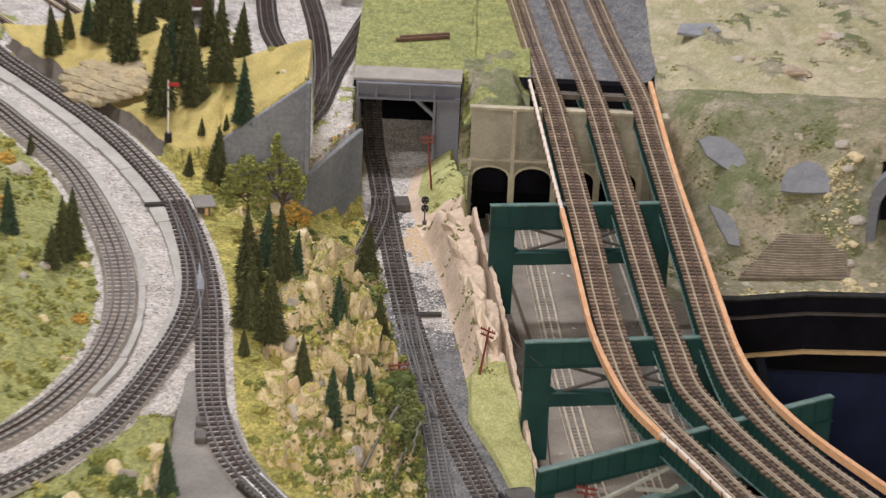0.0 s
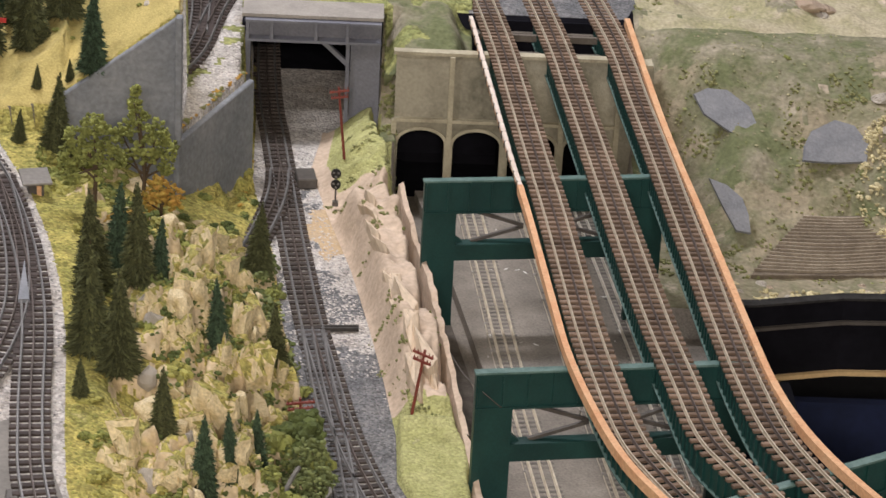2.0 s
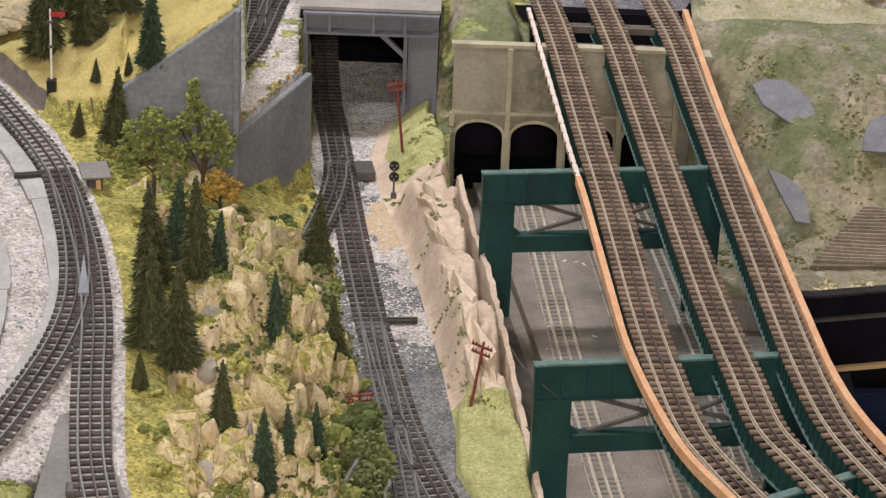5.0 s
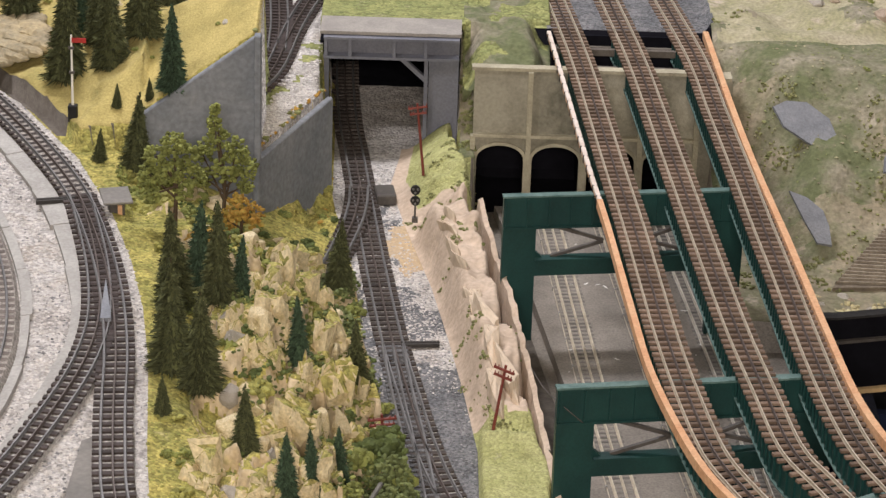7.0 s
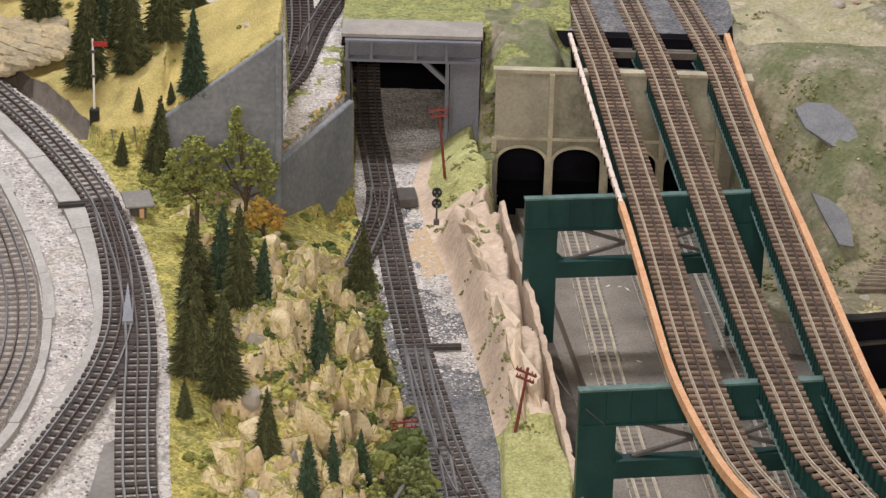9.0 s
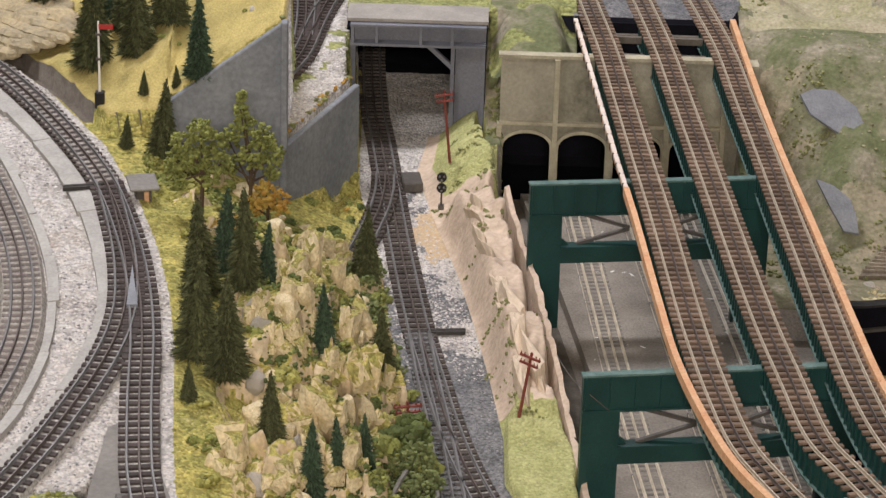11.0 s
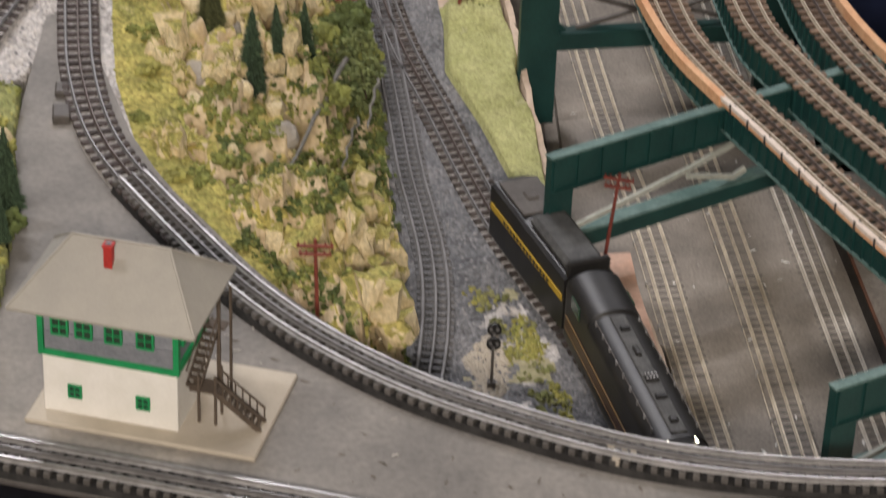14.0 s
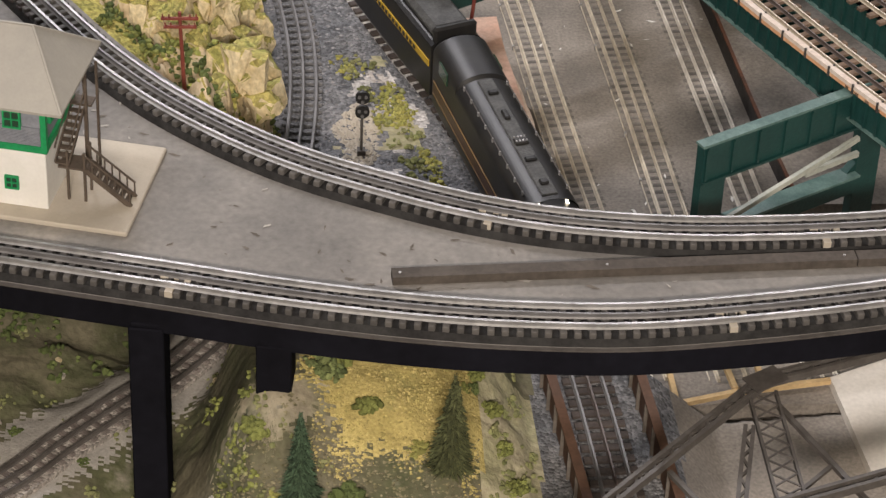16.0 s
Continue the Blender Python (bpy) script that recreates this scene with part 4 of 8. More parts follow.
# ---- tunnel portal ----
def tunnel_portal():
    root = tagged(empty("tunnel_portal"), "blue-grey painted tunnel portal with panelled beam", "tunnel portal", kind="thing")
    y, x0, x1 = 4.85, -0.214, 0.033
    z0, top, o_top = 0.055, 0.276, 0.232
    col = 0.060
    bp = lambda nm, mat, *bx: box_part(nm, mat, root, *bx)
    bp("beam", "portal", ((x0 + x1) / 2, y + 0.020, (top + o_top) / 2, x1 - x0, 0.030, top - o_top))
    for i, z in enumerate((top - 0.004, o_top + 0.004)):
        bp("beam_flange", "portal", ((x0 + x1) / 2, y - 0.004, z, x1 - x0, 0.026, 0.005))
    for x in (x0 + 0.004, x0 + 0.048, x0 + 0.128, x1 - col - 0.002):
        bp("beam_rib", "portal", (x, y - 0.003, (top + o_top) / 2, 0.006, 0.024, top - o_top - 0.004))
    bp("column", "portal", (x1 - col / 2, y + 0.020, (z0 + o_top) / 2, col - 0.010, 0.030, o_top - z0))
    for x in (x1 - col, x1 - 0.004):
        bp("column_flange", "portal", (x, y + 0.006, (z0 + o_top) / 2 + 0.004, 0.007, 0.022, o_top - z0 + 0.008))
    bp("far_column", "portal", (x0 + 0.004, y + 0.03, (z0 + o_top) / 2, 0.010, 0.030, o_top - z0))
    bm = bmesh.new()
    add_beam(bm, (x1 - col - 0.052, y + 0.008, o_top + 0.004), (x1 - col, y + 0.008, o_top - 0.044), 0.012, 0.008)
    part("knee_brace", bm, "portal", root)
    bp("cap_slab", "portal_cap", ((x0 + x1) / 2 - 0.002, y + 0.038, top + 0.003, x1 - x0 + 0.010, 0.084, 0.006))
    # tunnel lining, flat black to hold the shade of the depth
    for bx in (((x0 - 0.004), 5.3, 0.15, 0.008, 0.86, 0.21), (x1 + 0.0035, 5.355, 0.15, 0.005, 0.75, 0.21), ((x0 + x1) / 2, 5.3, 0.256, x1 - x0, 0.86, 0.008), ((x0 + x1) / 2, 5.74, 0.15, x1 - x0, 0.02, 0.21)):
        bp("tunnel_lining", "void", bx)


tunnel_portal()
tagged(prism("upper_ground", [(-0.224, 4.93), (0.042, 4.93), (0.052, 5.2), (0.07, 5.8), (-0.224, 5.8)], 0.262, 0.2735, "grass"), "bright green turf above the tunnel", "ground", kind="structure")


def retaining_walls():
    def slab(label, a, b, za, zb, base):
        a, b = Vector(a), Vector(b)
        d = (b - a).normalized()
        n = Vector((-d.y, d.x)) * 0.012
        bm = bmesh.new()
        vs = []
        for p, z in ((a, za), (b, zb)):
            for q in (p, p + n):
                vs.append((bm.verts.new((q.x, q.y, base)), bm.verts.new((q.x, q.y, z))))
        f = lambda *v: bm.faces.new(v)
        (a0, a1), (c0, c1), (b0, b1), (d0, d1) = vs
        f(a0, b0, b1, a1), f(c0, c1, d1, d0), f(a1, b1, d1, c1), f(a0, a1, c1, c0), f(b0, d0, d1, b1), f(a0, c0, d0, b0)
        bmesh.ops.recalc_face_normals(bm, faces=bm.faces)
        bmesh.ops.bevel(bm, geom=list(bm.edges), offset=0.002, segments=1, affect="EDGES")
        return tagged(part("retaining_wall", bm, "concrete"), label, "retaining wall")
    slab("tall grey concrete retaining wall below the yellow hill", (-0.490, 4.36), (-0.306, 4.40), 0.298, 0.425, 0.08)
    slab("lower grey concrete retaining wall beside the valley track", (-0.300, 4.385), (-0.187, 4.64), 0.212, 0.232, 0.05)
    tagged(box_part("wall_post", "concrete", None, (-0.303, 4.398, 0.25, 0.012, 0.020, 0.36), bevel=0.002), "grey corner post of the retaining wall", "retaining wall")


retaining_walls()


def arch_wall():
    """Stone wall at the end of the yard, with four arched openings."""
    root = tagged(empty("arch_wall"), "weathered stone wall with arched tunnel mouths", "wall", kind="thing")
    y, x0, x1, top, belt, spring, crown = 4.75, 0.061, 0.463, 0.252, 0.1285, 0.078, 0.109
    n = 4
    box_part("end_pier", "arch", root, (0.4935, 4.765, 0.117, 0.061, 0.030, 0.254))
    box_part("end_coping", "arch_trim", root, (0.4935, 4.763, 0.247, 0.054, 0.036, 0.006))
    pitch = (x1 - x0) / n
    half = pitch / 2 - 0.0075
    for i in range(n):
        bm = bmesh.new()
        cx = x0 + pitch * (i + 0.5)
        arc = [(cx + half * math.cos(a), spring + (crown - spring) * max(0.0, math.sin(a)) ** 0.85) for a in np.linspace(0, math.pi, 15)]
        arc = [(cx + half, -0.01)] + arc + [(cx - half, -0.01)]
        l, r = x0 + pitch * i, x0 + pitch * (i + 1)
        ring = [(r, -0.01), (r, top), (l, top), (l, -0.01)]
        vs = [bm.verts.new((px, y, pz)) for px, pz in arc]
        vo = [bm.verts.new((px, y, pz)) for px, pz in ring]
        k = len(vs)
        for j in range(k - 1):
            px = (arc[j][0] + arc[j + 1][0]) / 2
            if j < k // 2 - 1:
                bm.faces.new((vs[j], vs[j + 1], vo[1])) if j else bm.faces.new((vs[0], vs[1], vo[1], vo[0]))
            elif j == k // 2 - 1 or j == k // 2:
                bm.faces.new((vs[j], vs[j + 1], vo[2], vo[1])) if j == k // 2 - 1 else bm.faces.new((vs[j], vs[j + 1], vo[2]))
            else:
                bm.faces.new((vs[j], vs[j + 1], vo[2])) if j < k - 2 else bm.faces.new((vs[j], vs[j + 1], vo[3], vo[2]))
        bmesh.ops.recalc_face_normals(bm, faces=bm.faces)
        part("wall_bay", bm, "arch", root)
        ring_v, ring_f = [], []
        for (px, pz) in arc:
            ux, uz = px - cx, pz - spring
            ln = math.hypot(ux, max(uz, 0)) or 1
            if pz > spring - 1e-6:
                ox, oz = px + 0.006 * ux / ln, pz + 0.006 * max(uz, 0) / ln
            else:
                ox, oz = px + 0.006 * (1 if ux > 0 else -1), pz
            ring_v += [(px, y - 0.006, pz), (ox, y - 0.006, oz), (px, y + 0.012, pz), (ox, y - 0.001, oz)]
        for j in range(k - 1):
            a = j * 4
            ring_f += [(a, a + 4, a + 5, a + 1), (a, a + 2, a + 6, a + 4), (a + 1, a + 5, a + 7, a + 3)]
        mesh_from("arch_ring", ring_v, ring_f, "arch_trim", root)
        # black box behind each arch: the opening's shade as colour
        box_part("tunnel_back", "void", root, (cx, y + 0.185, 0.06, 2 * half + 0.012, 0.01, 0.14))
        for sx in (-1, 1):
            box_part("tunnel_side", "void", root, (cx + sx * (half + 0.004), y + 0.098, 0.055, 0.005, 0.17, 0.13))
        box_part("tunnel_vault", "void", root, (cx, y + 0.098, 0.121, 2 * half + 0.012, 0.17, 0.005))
    for i in range(n + 1):
        h = belt if i == 0 else top
        box_part("pilaster", "arch_trim", root, (x0 + pitch * i, y - 0.006, h / 2, 0.009, 0.012, h))
    box_part("belt_course", "arch_trim", root, ((x0 + x1) / 2, y - 0.005, belt, x1 - x0, 0.010, 0.006))
    box_part("coping", "arch_trim", root, ((x0 + x1) / 2, y + 0.004, top + 0.003, x1 - x0 + 0.01, 0.020, 0.006))
    # black panel in the gap, standing for shade behind the timbers
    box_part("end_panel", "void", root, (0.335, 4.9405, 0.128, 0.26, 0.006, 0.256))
    for z, yy in ((0.225, 4.84), (0.245, 4.88), (0.235, 4.92)):
        box_part("timber", "dark_wood_and_gaps", root, (0.335, yy, z, 0.255, 0.010, 0.012))


arch_wall()


def turf_mound():
    """Turf-covered bank that comes down behind the coping of the arched wall."""
    gx, gy = np.meshgrid(np.linspace(0.040, 0.200, 50), np.linspace(4.766, 5.12, 90))
    r, q = fractal(gx, gy, 12, 4, 61), fractal(gx, gy, 45, 2, 62)
    z = np.interp(gy, [4.766, 4.84, 4.95, 5.08], [0.232, 0.254, 0.277, 0.2765]) + 0.030 * r + 0.010 * q
    z = z - 0.05 * sstep(0.160, 0.198, gx + 0.06 * r) * (gy < 4.97) - 0.05 * (1 - sstep(0.040, 0.080, gx)) * (gy < 4.93)
    z = np.where(gy > 5.0, np.minimum(z, 0.2785), z)
    n, m = gx.shape
    verts = np.stack([gx, gy, z], -1).reshape(-1, 3).tolist()
    faces = [(i * m + j, i * m + j + 1, i * m + m + j + 1, i * m + m + j) for i in range(n - 1) for j in range(m - 1)]
    rim = list(range(m)) + [i * m + m - 1 for i in range(1, n)] + [(n - 1) * m + j for j in range(m - 2, -1, -1)] + [i * m for i in range(n - 2, 0, -1)]
    base = len(verts)
    verts += [(verts[k][0], verts[k][1], 0.205) for k in rim]
    faces += [(rim[k], base + k, base + (k + 1) % len(rim), rim[(k + 1) % len(rim)]) for k in range(len(rim))]
    ob = mesh_from("turf_mound", verts, faces, "hillside", smooth=True)
    ob.data.materials.append(M["grass"])
    for p in ob.data.polygons:
        c = p.center
        if c.y + 0.9 * float(fractal(np.array([c.x]), np.array([c.y]), 12, 3, 71)[0]) > 4.90:
            p.material_index = 1
    return tagged(ob, "turf-covered mound above the arched wall", "ground", kind="structure")


turf_mound()


# ---- front deck ----
def front_deck():
    up = smooth_line(OUTER[14:], 0.03)
    lo = smooth_line(FRONT, 0.03)
    nu, _ = normals2(up)
    nl, _ = normals2(lo)
    a = up - nu * 0.040
    b = (lo + nl * 0.0290)[lo[:, 0] > -0.44]
    outline = [(-0.420, 3.32), (-0.456, 3.285), (-0.459, 3.05), (-0.455, 2.90), (-0.44, 2.70), (-0.43, 2.40)] + [tuple(p) for p in b] + [tuple(p) for p in a[::-1]] + [(-0.372, 3.16), (-0.388, 3.30)]
    tagged(prism("trestle_board", [(-0.44, 2.39), (-0.70, 2.46), (-0.70, 2.36), (-0.44, 2.295)], 0.232, 0.2530, "board"), "grey painted board under the end of the trestle track", "board", kind="structure")
    tagged(prism("deck_board", outline, 0.232, 0.2535, "board"), "grey painted board under the tower and front tracks", "board", kind="structure")
    tagged(sweep("deck_fascia", lo, 0.0, [(0.0295, 0.222), (0.0335, 0.222), (0.0335, 0.2514), (0.0295, 0.2514)], "void"), "black fascia strip along the front trestle", "fascia", kind="structure")
    tagged(sweep("deck_edge", lo, 0.0, [(0.0292, 0.2516), (0.0340, 0.2516), (0.0340, 0.2532), (0.0292, 0.2532)], "gunmetal"), "dark grey lip along the trestle deck", "trim", kind="structure")


front_deck()


def roadbed_track(label, pts, flip=1):
    root, line = track(label, pts, UP + 0.004, 0.0140, 0.050, 0.0072, "tie_front", "rail_steel", "rail_grey", rail_w=0.0031, rail_h=0.006, tie_h=0.0085)
    sweep("roadbed", line, 0.0, [(-0.0285, 0.2536), (0.0285, 0.2536), (0.0252, 0.2615), (-0.0252, 0.2615)], "roadbed", root)
    return root


roadbed_track("polished three-rail track on black plastic roadbed, curving behind the tower", OUTER[15:])
roadbed_track("polished three-rail track on black plastic roadbed along the trestle edge", FRONT)


def pier(x, y, z0, w, d):
    root = empty("trestle_pier", pose(x, y, z0, 0, 0, -8))
    for nm, c in (("column", (0, 0, (0.226 - z0) / 2, w, d, 0.226 - z0)), ("bearing", (0, 0, 0.2290 - z0, w - 0.004, d - 0.004, 0.0056))):
        bm = bmesh.new()
        add_box(bm, *c, bevel=0.0015)
        part(nm, bm, "void", root)
    return tagged(root, "square black trestle pier under the front track", "bridge pier", group="trestle piers")


pier(-0.107, 2.225, -0.32, 0.036, 0.036)
pier(0.020, 2.195, 0.10, 0.036, 0.036)


# joints between lengths of the front tracks
def track_joint(x, y, turn):
    root = tagged(empty("track_joint", pose(x, y, 0.262, 0, 0, turn)), "joint in the front track with pale connector tabs", "track joint", group="track joints")
    for dx, dy, w in ((-0.010, 0.0, 0.008), (0.004, 0.004, 0.010), (0.014, -0.003, 0.006), (0.0, -0.022, 0.008)):
        box_part("connector_tab", "pad", root, (dx, dy, 0.003, w, 0.007, 0.007))
    for dx in (-0.018, 0.020):
        box_part("gap_block", "black", root, (dx, 0.0, 0.004, 0.005, 0.026, 0.005))


track_joint(-0.080, 2.238, -14)
track_joint(0.468, 2.177, 5)
track_joint(0.245, 2.348, -17)
track_joint(0.585, 2.315, 2)


# ---- growing things ----
def fir(needles, seed, slim=0.27, blades=4200):
    """A fir of height 1: trunk, and a crown of drooping sprays."""
    rng = np.random.RandomState(seed)
    root = tagged(empty("fir_tree"), "dark green bottle-brush model fir tree", "tree", group="firs")
    bm = bmesh.new()
    add_tube(bm, (0, 0, -0.04), (0, 0, 0.95), 0.022, 0.004, 6)
    part("trunk", bm, "bark", root)
    verts, faces = [], []

    def tri(a, b, c):
        n = len(verts)
        verts.extend((a, b, c))
        faces.append((n, n + 1, n + 2))

    whorls = rng.uniform(0, 0.5)
    for i in range(blades):
        s = 0.03 + 0.96 * (1 - math.sqrt(rng.rand()))
        tier = 0.84 + 0.16 * math.cos(s * 75 + whorls * 9)
        a = rng.uniform(0, 2 * math.pi)
        lobe = 1 + 0.14 * math.sin(3 * a + seed) + 0.10 * math.sin(7 * a + 20 * s)
        r = slim * (1 - s) ** 0.85 * tier * lobe * rng.uniform(0.62, 1.12) + 0.010
        c, d = math.cos(a), math.sin(a)
        w = rng.uniform(0.007, 0.016)
        r0 = r * rng.uniform(0.15, 0.70)
        z1 = s + rng.uniform(-0.055, 0.022)
        up = rng.uniform(-0.014, 0.020)
        tri((c * r0 - d * w, d * r0 + c * w, s + up), (c * r0 + d * w, d * r0 - c * w, s - up), (c * r, d * r, z1))
    k = 9
    for i in range(k):
        a0, a1 = 2 * math.pi * i / k, 2 * math.pi * (i + 1) / k
        tri((0.62 * slim * math.cos(a0), 0.62 * slim * math.sin(a0), 0.04), (0.62 * slim * math.cos(a1), 0.62 * slim * math.sin(a1), 0.04), (0, 0, 0.93))
    mesh_from("crown", verts, faces, needles, root)
    return root


ICO_V, ICO_F = [], []


def ico():
    if not ICO_V:
        bm = bmesh.new()
        bmesh.ops.create_icosphere(bm, subdivisions=1, radius=1.0)
        ICO_V.extend(v.co.copy() for v in bm.verts)
        bm.verts.index_update()
        ICO_F.extend(tuple(v.index for v in f.verts) for f in bm.faces)
        bm.free()
    return ICO_V, ICO_F


def clumps(name, centres, mat, parent=None, label="", rng=None):
    """Many little uneven lumps of foam, as one crown."""
    iv, jf = ico()
    verts, faces = [], []
    for x, y, z, r in centres:
        n = len(verts)
        sq = (rng.uniform(0.7, 1.3), rng.uniform(0.7, 1.3), rng.uniform(0.6, 1.1))
        for v in iv:
            j = rng.uniform(0.65, 1.3)
            verts.append((x + v.x * r * sq[0] * j, y + v.y * r * sq[1] * j, z + v.z * r * sq[2] * j))
        faces.extend(tuple(n + i for i in f) for f in jf)
    return mesh_from(name, verts, faces, mat, parent, label)


def shell(rng, n, cx, cy, cz, rx, ry, rz, lump):
    out = []
    for _ in range(n):
        v = rng.normal(size=3)
        v /= np.linalg.norm(v)
        k = rng.uniform(0.55, 1.05)
        out.append((cx + v[0] * rx * k, cy + v[1] * ry * k, cz + v[2] * rz * k, lump * rng.uniform(0.6, 1.5)))
    return out


def shrub(mat, seed, label, tall=0.6):
    rng = np.random.RandomState(seed)
    root = tagged(empty("shrub"), label, "shrub", group="shrubs")
    clumps("crown", shell(rng, 75, 0, 0, tall * 0.45, 0.8, 0.8, tall * 0.55, 0.20), mat, root, rng=rng)
    bm = bmesh.new()
    add_tube(bm, (0, 0, -0.15), (0.05, 0, 0.4), 0.08, 0.05, 6)
    part("stem", bm, "bark", root)
    return root


def boulder(mat, seed, label):
    rng = np.random.RandomState(seed)
    bm = bmesh.new()
    bmesh.ops.create_icosphere(bm, subdivisions=3, radius=1.0)
    planes = [(Vector(rng.normal(size=3)).normalized(), rng.uniform(0.55, 0.9)) for _ in range(13)]
    for v in bm.verts:
        for nrm, d in planes:
            k = v.co.dot(nrm) - d
            if k > 0:
                v.co -= nrm * k * 0.92
        v.co *= 1 + 0.10 * noise.noise(v.co * 2.5 + Vector((seed, 0, 0)))
        v.co.z *= 0.85
    return tagged(part("rock", bm, mat), label, "rock", group="rocks")


class Stock:
    """Kinds of thing that are built once and then copied to their places."""

    def __init__(self, kinds):
        self.kinds, self.used = kinds, [False] * len(kinds)

    def put(self, k, m):
        k %= len(self.kinds)
        if self.used[k]:
            first = self.kinds[k]
            ob = copy_thing(first, m @ Matrix.Diagonal((1 / first.scale.x, 1 / first.scale.y, 1 / first.scale.z, 1)))
        else:
            self.used[k] = True
            ob = self.kinds[k]
            ob.matrix_basis = m
        return ob


def scaled(x, y, z, s, turn=0.0, sz=1.0, rx=0.0, ry=0.0):
    return pose(x, y, z, rx, ry, turn) @ Matrix.Diagonal((s, s, s * sz, 1))


FIRS = Stock([fir("fir", 1, 0.225), fir("fir", 2, 0.195), fir("fir_blue", 3, 0.195), fir("fir", 4, 0.245)])
HILL_FIRS = [(-0.378, 3.728, 0.160, 0), (-0.354, 3.833, 0.165, 2), (-0.310, 3.711, 0.165, 1), (-0.291, 3.830, 0.125, 2), (-0.361, 3.522, 0.180, 0), (-0.318, 3.481, 0.165, 3), (-0.358, 3.377, 0.068, 3), (-0.190, 3.621, 0.115, 2), (-0.243, 3.313, 0.100, 0), (-0.121, 3.360, 0.100, 2), (-0.182, 3.169, 0.120, 2), (-0.147, 3.189, 0.100, 2), (-0.113, 3.782, 0.115, 0), (-0.155, 4.176, 0.130, 3), (-0.495, 4.285, 0.155, 0), (-0.556, 4.300, 0.060, 3)]
KNOLL_FIRS = [(-0.941, 4.917, 0.130, 0), (-0.908, 4.955, 0.100, 1), (-0.867, 4.962, 0.110, 2), (-0.829, 4.927, 0.150, 0), (-0.751, 4.783, 0.195, 1), (-0.643, 4.548, 0.225, 1), (-0.638, 4.709, 0.150, 2), (-0.562, 4.532, 0.185, 0), (-0.515, 4.584, 0.21, 1), (-0.446, 4.392, 0.150, 2), (-0.537, 4.400, 0.045, 3), (-0.482, 4.395, 0.042, 3), (-0.721, 4.918, 0.15, 0), (-0.640, 4.885, 0.15, 0), (-0.56, 4.80, 0.16, 1), (-0.80, 5.05, 0.16, 0), (-0.48, 4.74, 0.14, 0), (-0.69, 5.02, 0.17, 1), (-0.600, 4.715, 0.185, 1), (-0.775, 4.870, 0.165, 1), (-0.590, 4.610, 0.17, 0), (-0.83, 5.02, 0.17, 1)]
LOOP_FIRS = [(-0.910, 4.354, 0.055, 3), (-0.755, 3.760, 0.140, 0), (-0.742, 3.813, 0.150, 1), (-0.768, 3.689, 0.095, 3), (-0.868, 3.797, 0.125, 2)]
for x, y, h, k in HILL_FIRS + KNOLL_FIRS + LOOP_FIRS:
    FIRS.put(k, scaled(x, y, height(x, y) - 0.004, h * random.uniform(0.97, 1.05), random.uniform(0, 360), rx=random.uniform(-3, 3), ry=random.uniform(-3, 3)))
FIRS.put(2, scaled(-0.440, 2.77, height(-0.440, 2.77), 0.115, 40))
FIRS.put(2, scaled(-0.437, 2.70, height(-0.437, 2.70), 0.065, 10))
FIRS.put(2, scaled(0.043, 2.085, height(0.043, 2.085), 0.115, 0, rx=2))
FIRS.put(0, scaled(0.193, 2.120, height(0.193, 2.12), 0.120, 70, ry=4))


def leafy_tree(x, y, h, crowns, seed, mat="leaf"):
    rng = np.random.RandomState(seed)
    z = height(x, y)
    root = tagged(empty("leafy_tree", pose(x, y, z)), "olive green foam-leaved model tree with thin trunk", "tree", group="leafy trees")
    bm = bmesh.new()
    add_tube(bm, (0, 0, -0.01), (0.004, 0, h * 0.55), 0.0042, 0.0024, 7)
    for cx, cy, cz, r in crowns:
        add_tube(bm, (0.003, 0, h * rng.uniform(0.25, 0.5)), (cx, cy, cz), 0.0022, 0.0010, 5)
    part("trunk", bm, "bark", root)
    cs = []
    for cx, cy, cz, r in crowns:
        cs += shell(rng, int(140 * (r / 0.03) ** 1.6) + 16, cx, cy, cz, r, r, r * 1.0, 0.0033)
    clumps("crown", cs, mat, root, rng=rng)
    return root


leafy_tree(-0.405, 4.02, 0.15, [(-0.040, 0.01, 0.080, 0.018), (-0.028, 0, 0.115, 0.020), (0.0, 0.0, 0.135, 0.020), (0.018, 0.01, 0.112, 0.022), (-0.006, 0, 0.090, 0.024), (0.032, 0.0, 0.082, 0.018), (-0.035, 0, 0.050, 0.014), (0.014, 0, 0.060, 0.016)], 5)
leafy_tree(-0.345, 4.20, 0.21, [(-0.010, 0.01, 0.165, 0.020), (-0.014, 0, 0.195, 0.013), (-0.012, 0, 0.218, 0.009), (0.022, 0, 0.150, 0.020), (-0.034, 0.01, 0.138, 0.018), (0.040, 0, 0.118, 0.018), (0.006, 0, 0.118, 0.024), (-0.030, 0, 0.100, 0.016), (0.036, 0, 0.088, 0.013)], 6)
leafy_tree(-0.315, 4.16, 0.10, [(0.0, 0.0, 0.075, 0.022), (0.02, 0.01, 0.055, 0.020), (-0.02, 0.0, 0.05, 0.018)], 7, "leaf_rust")

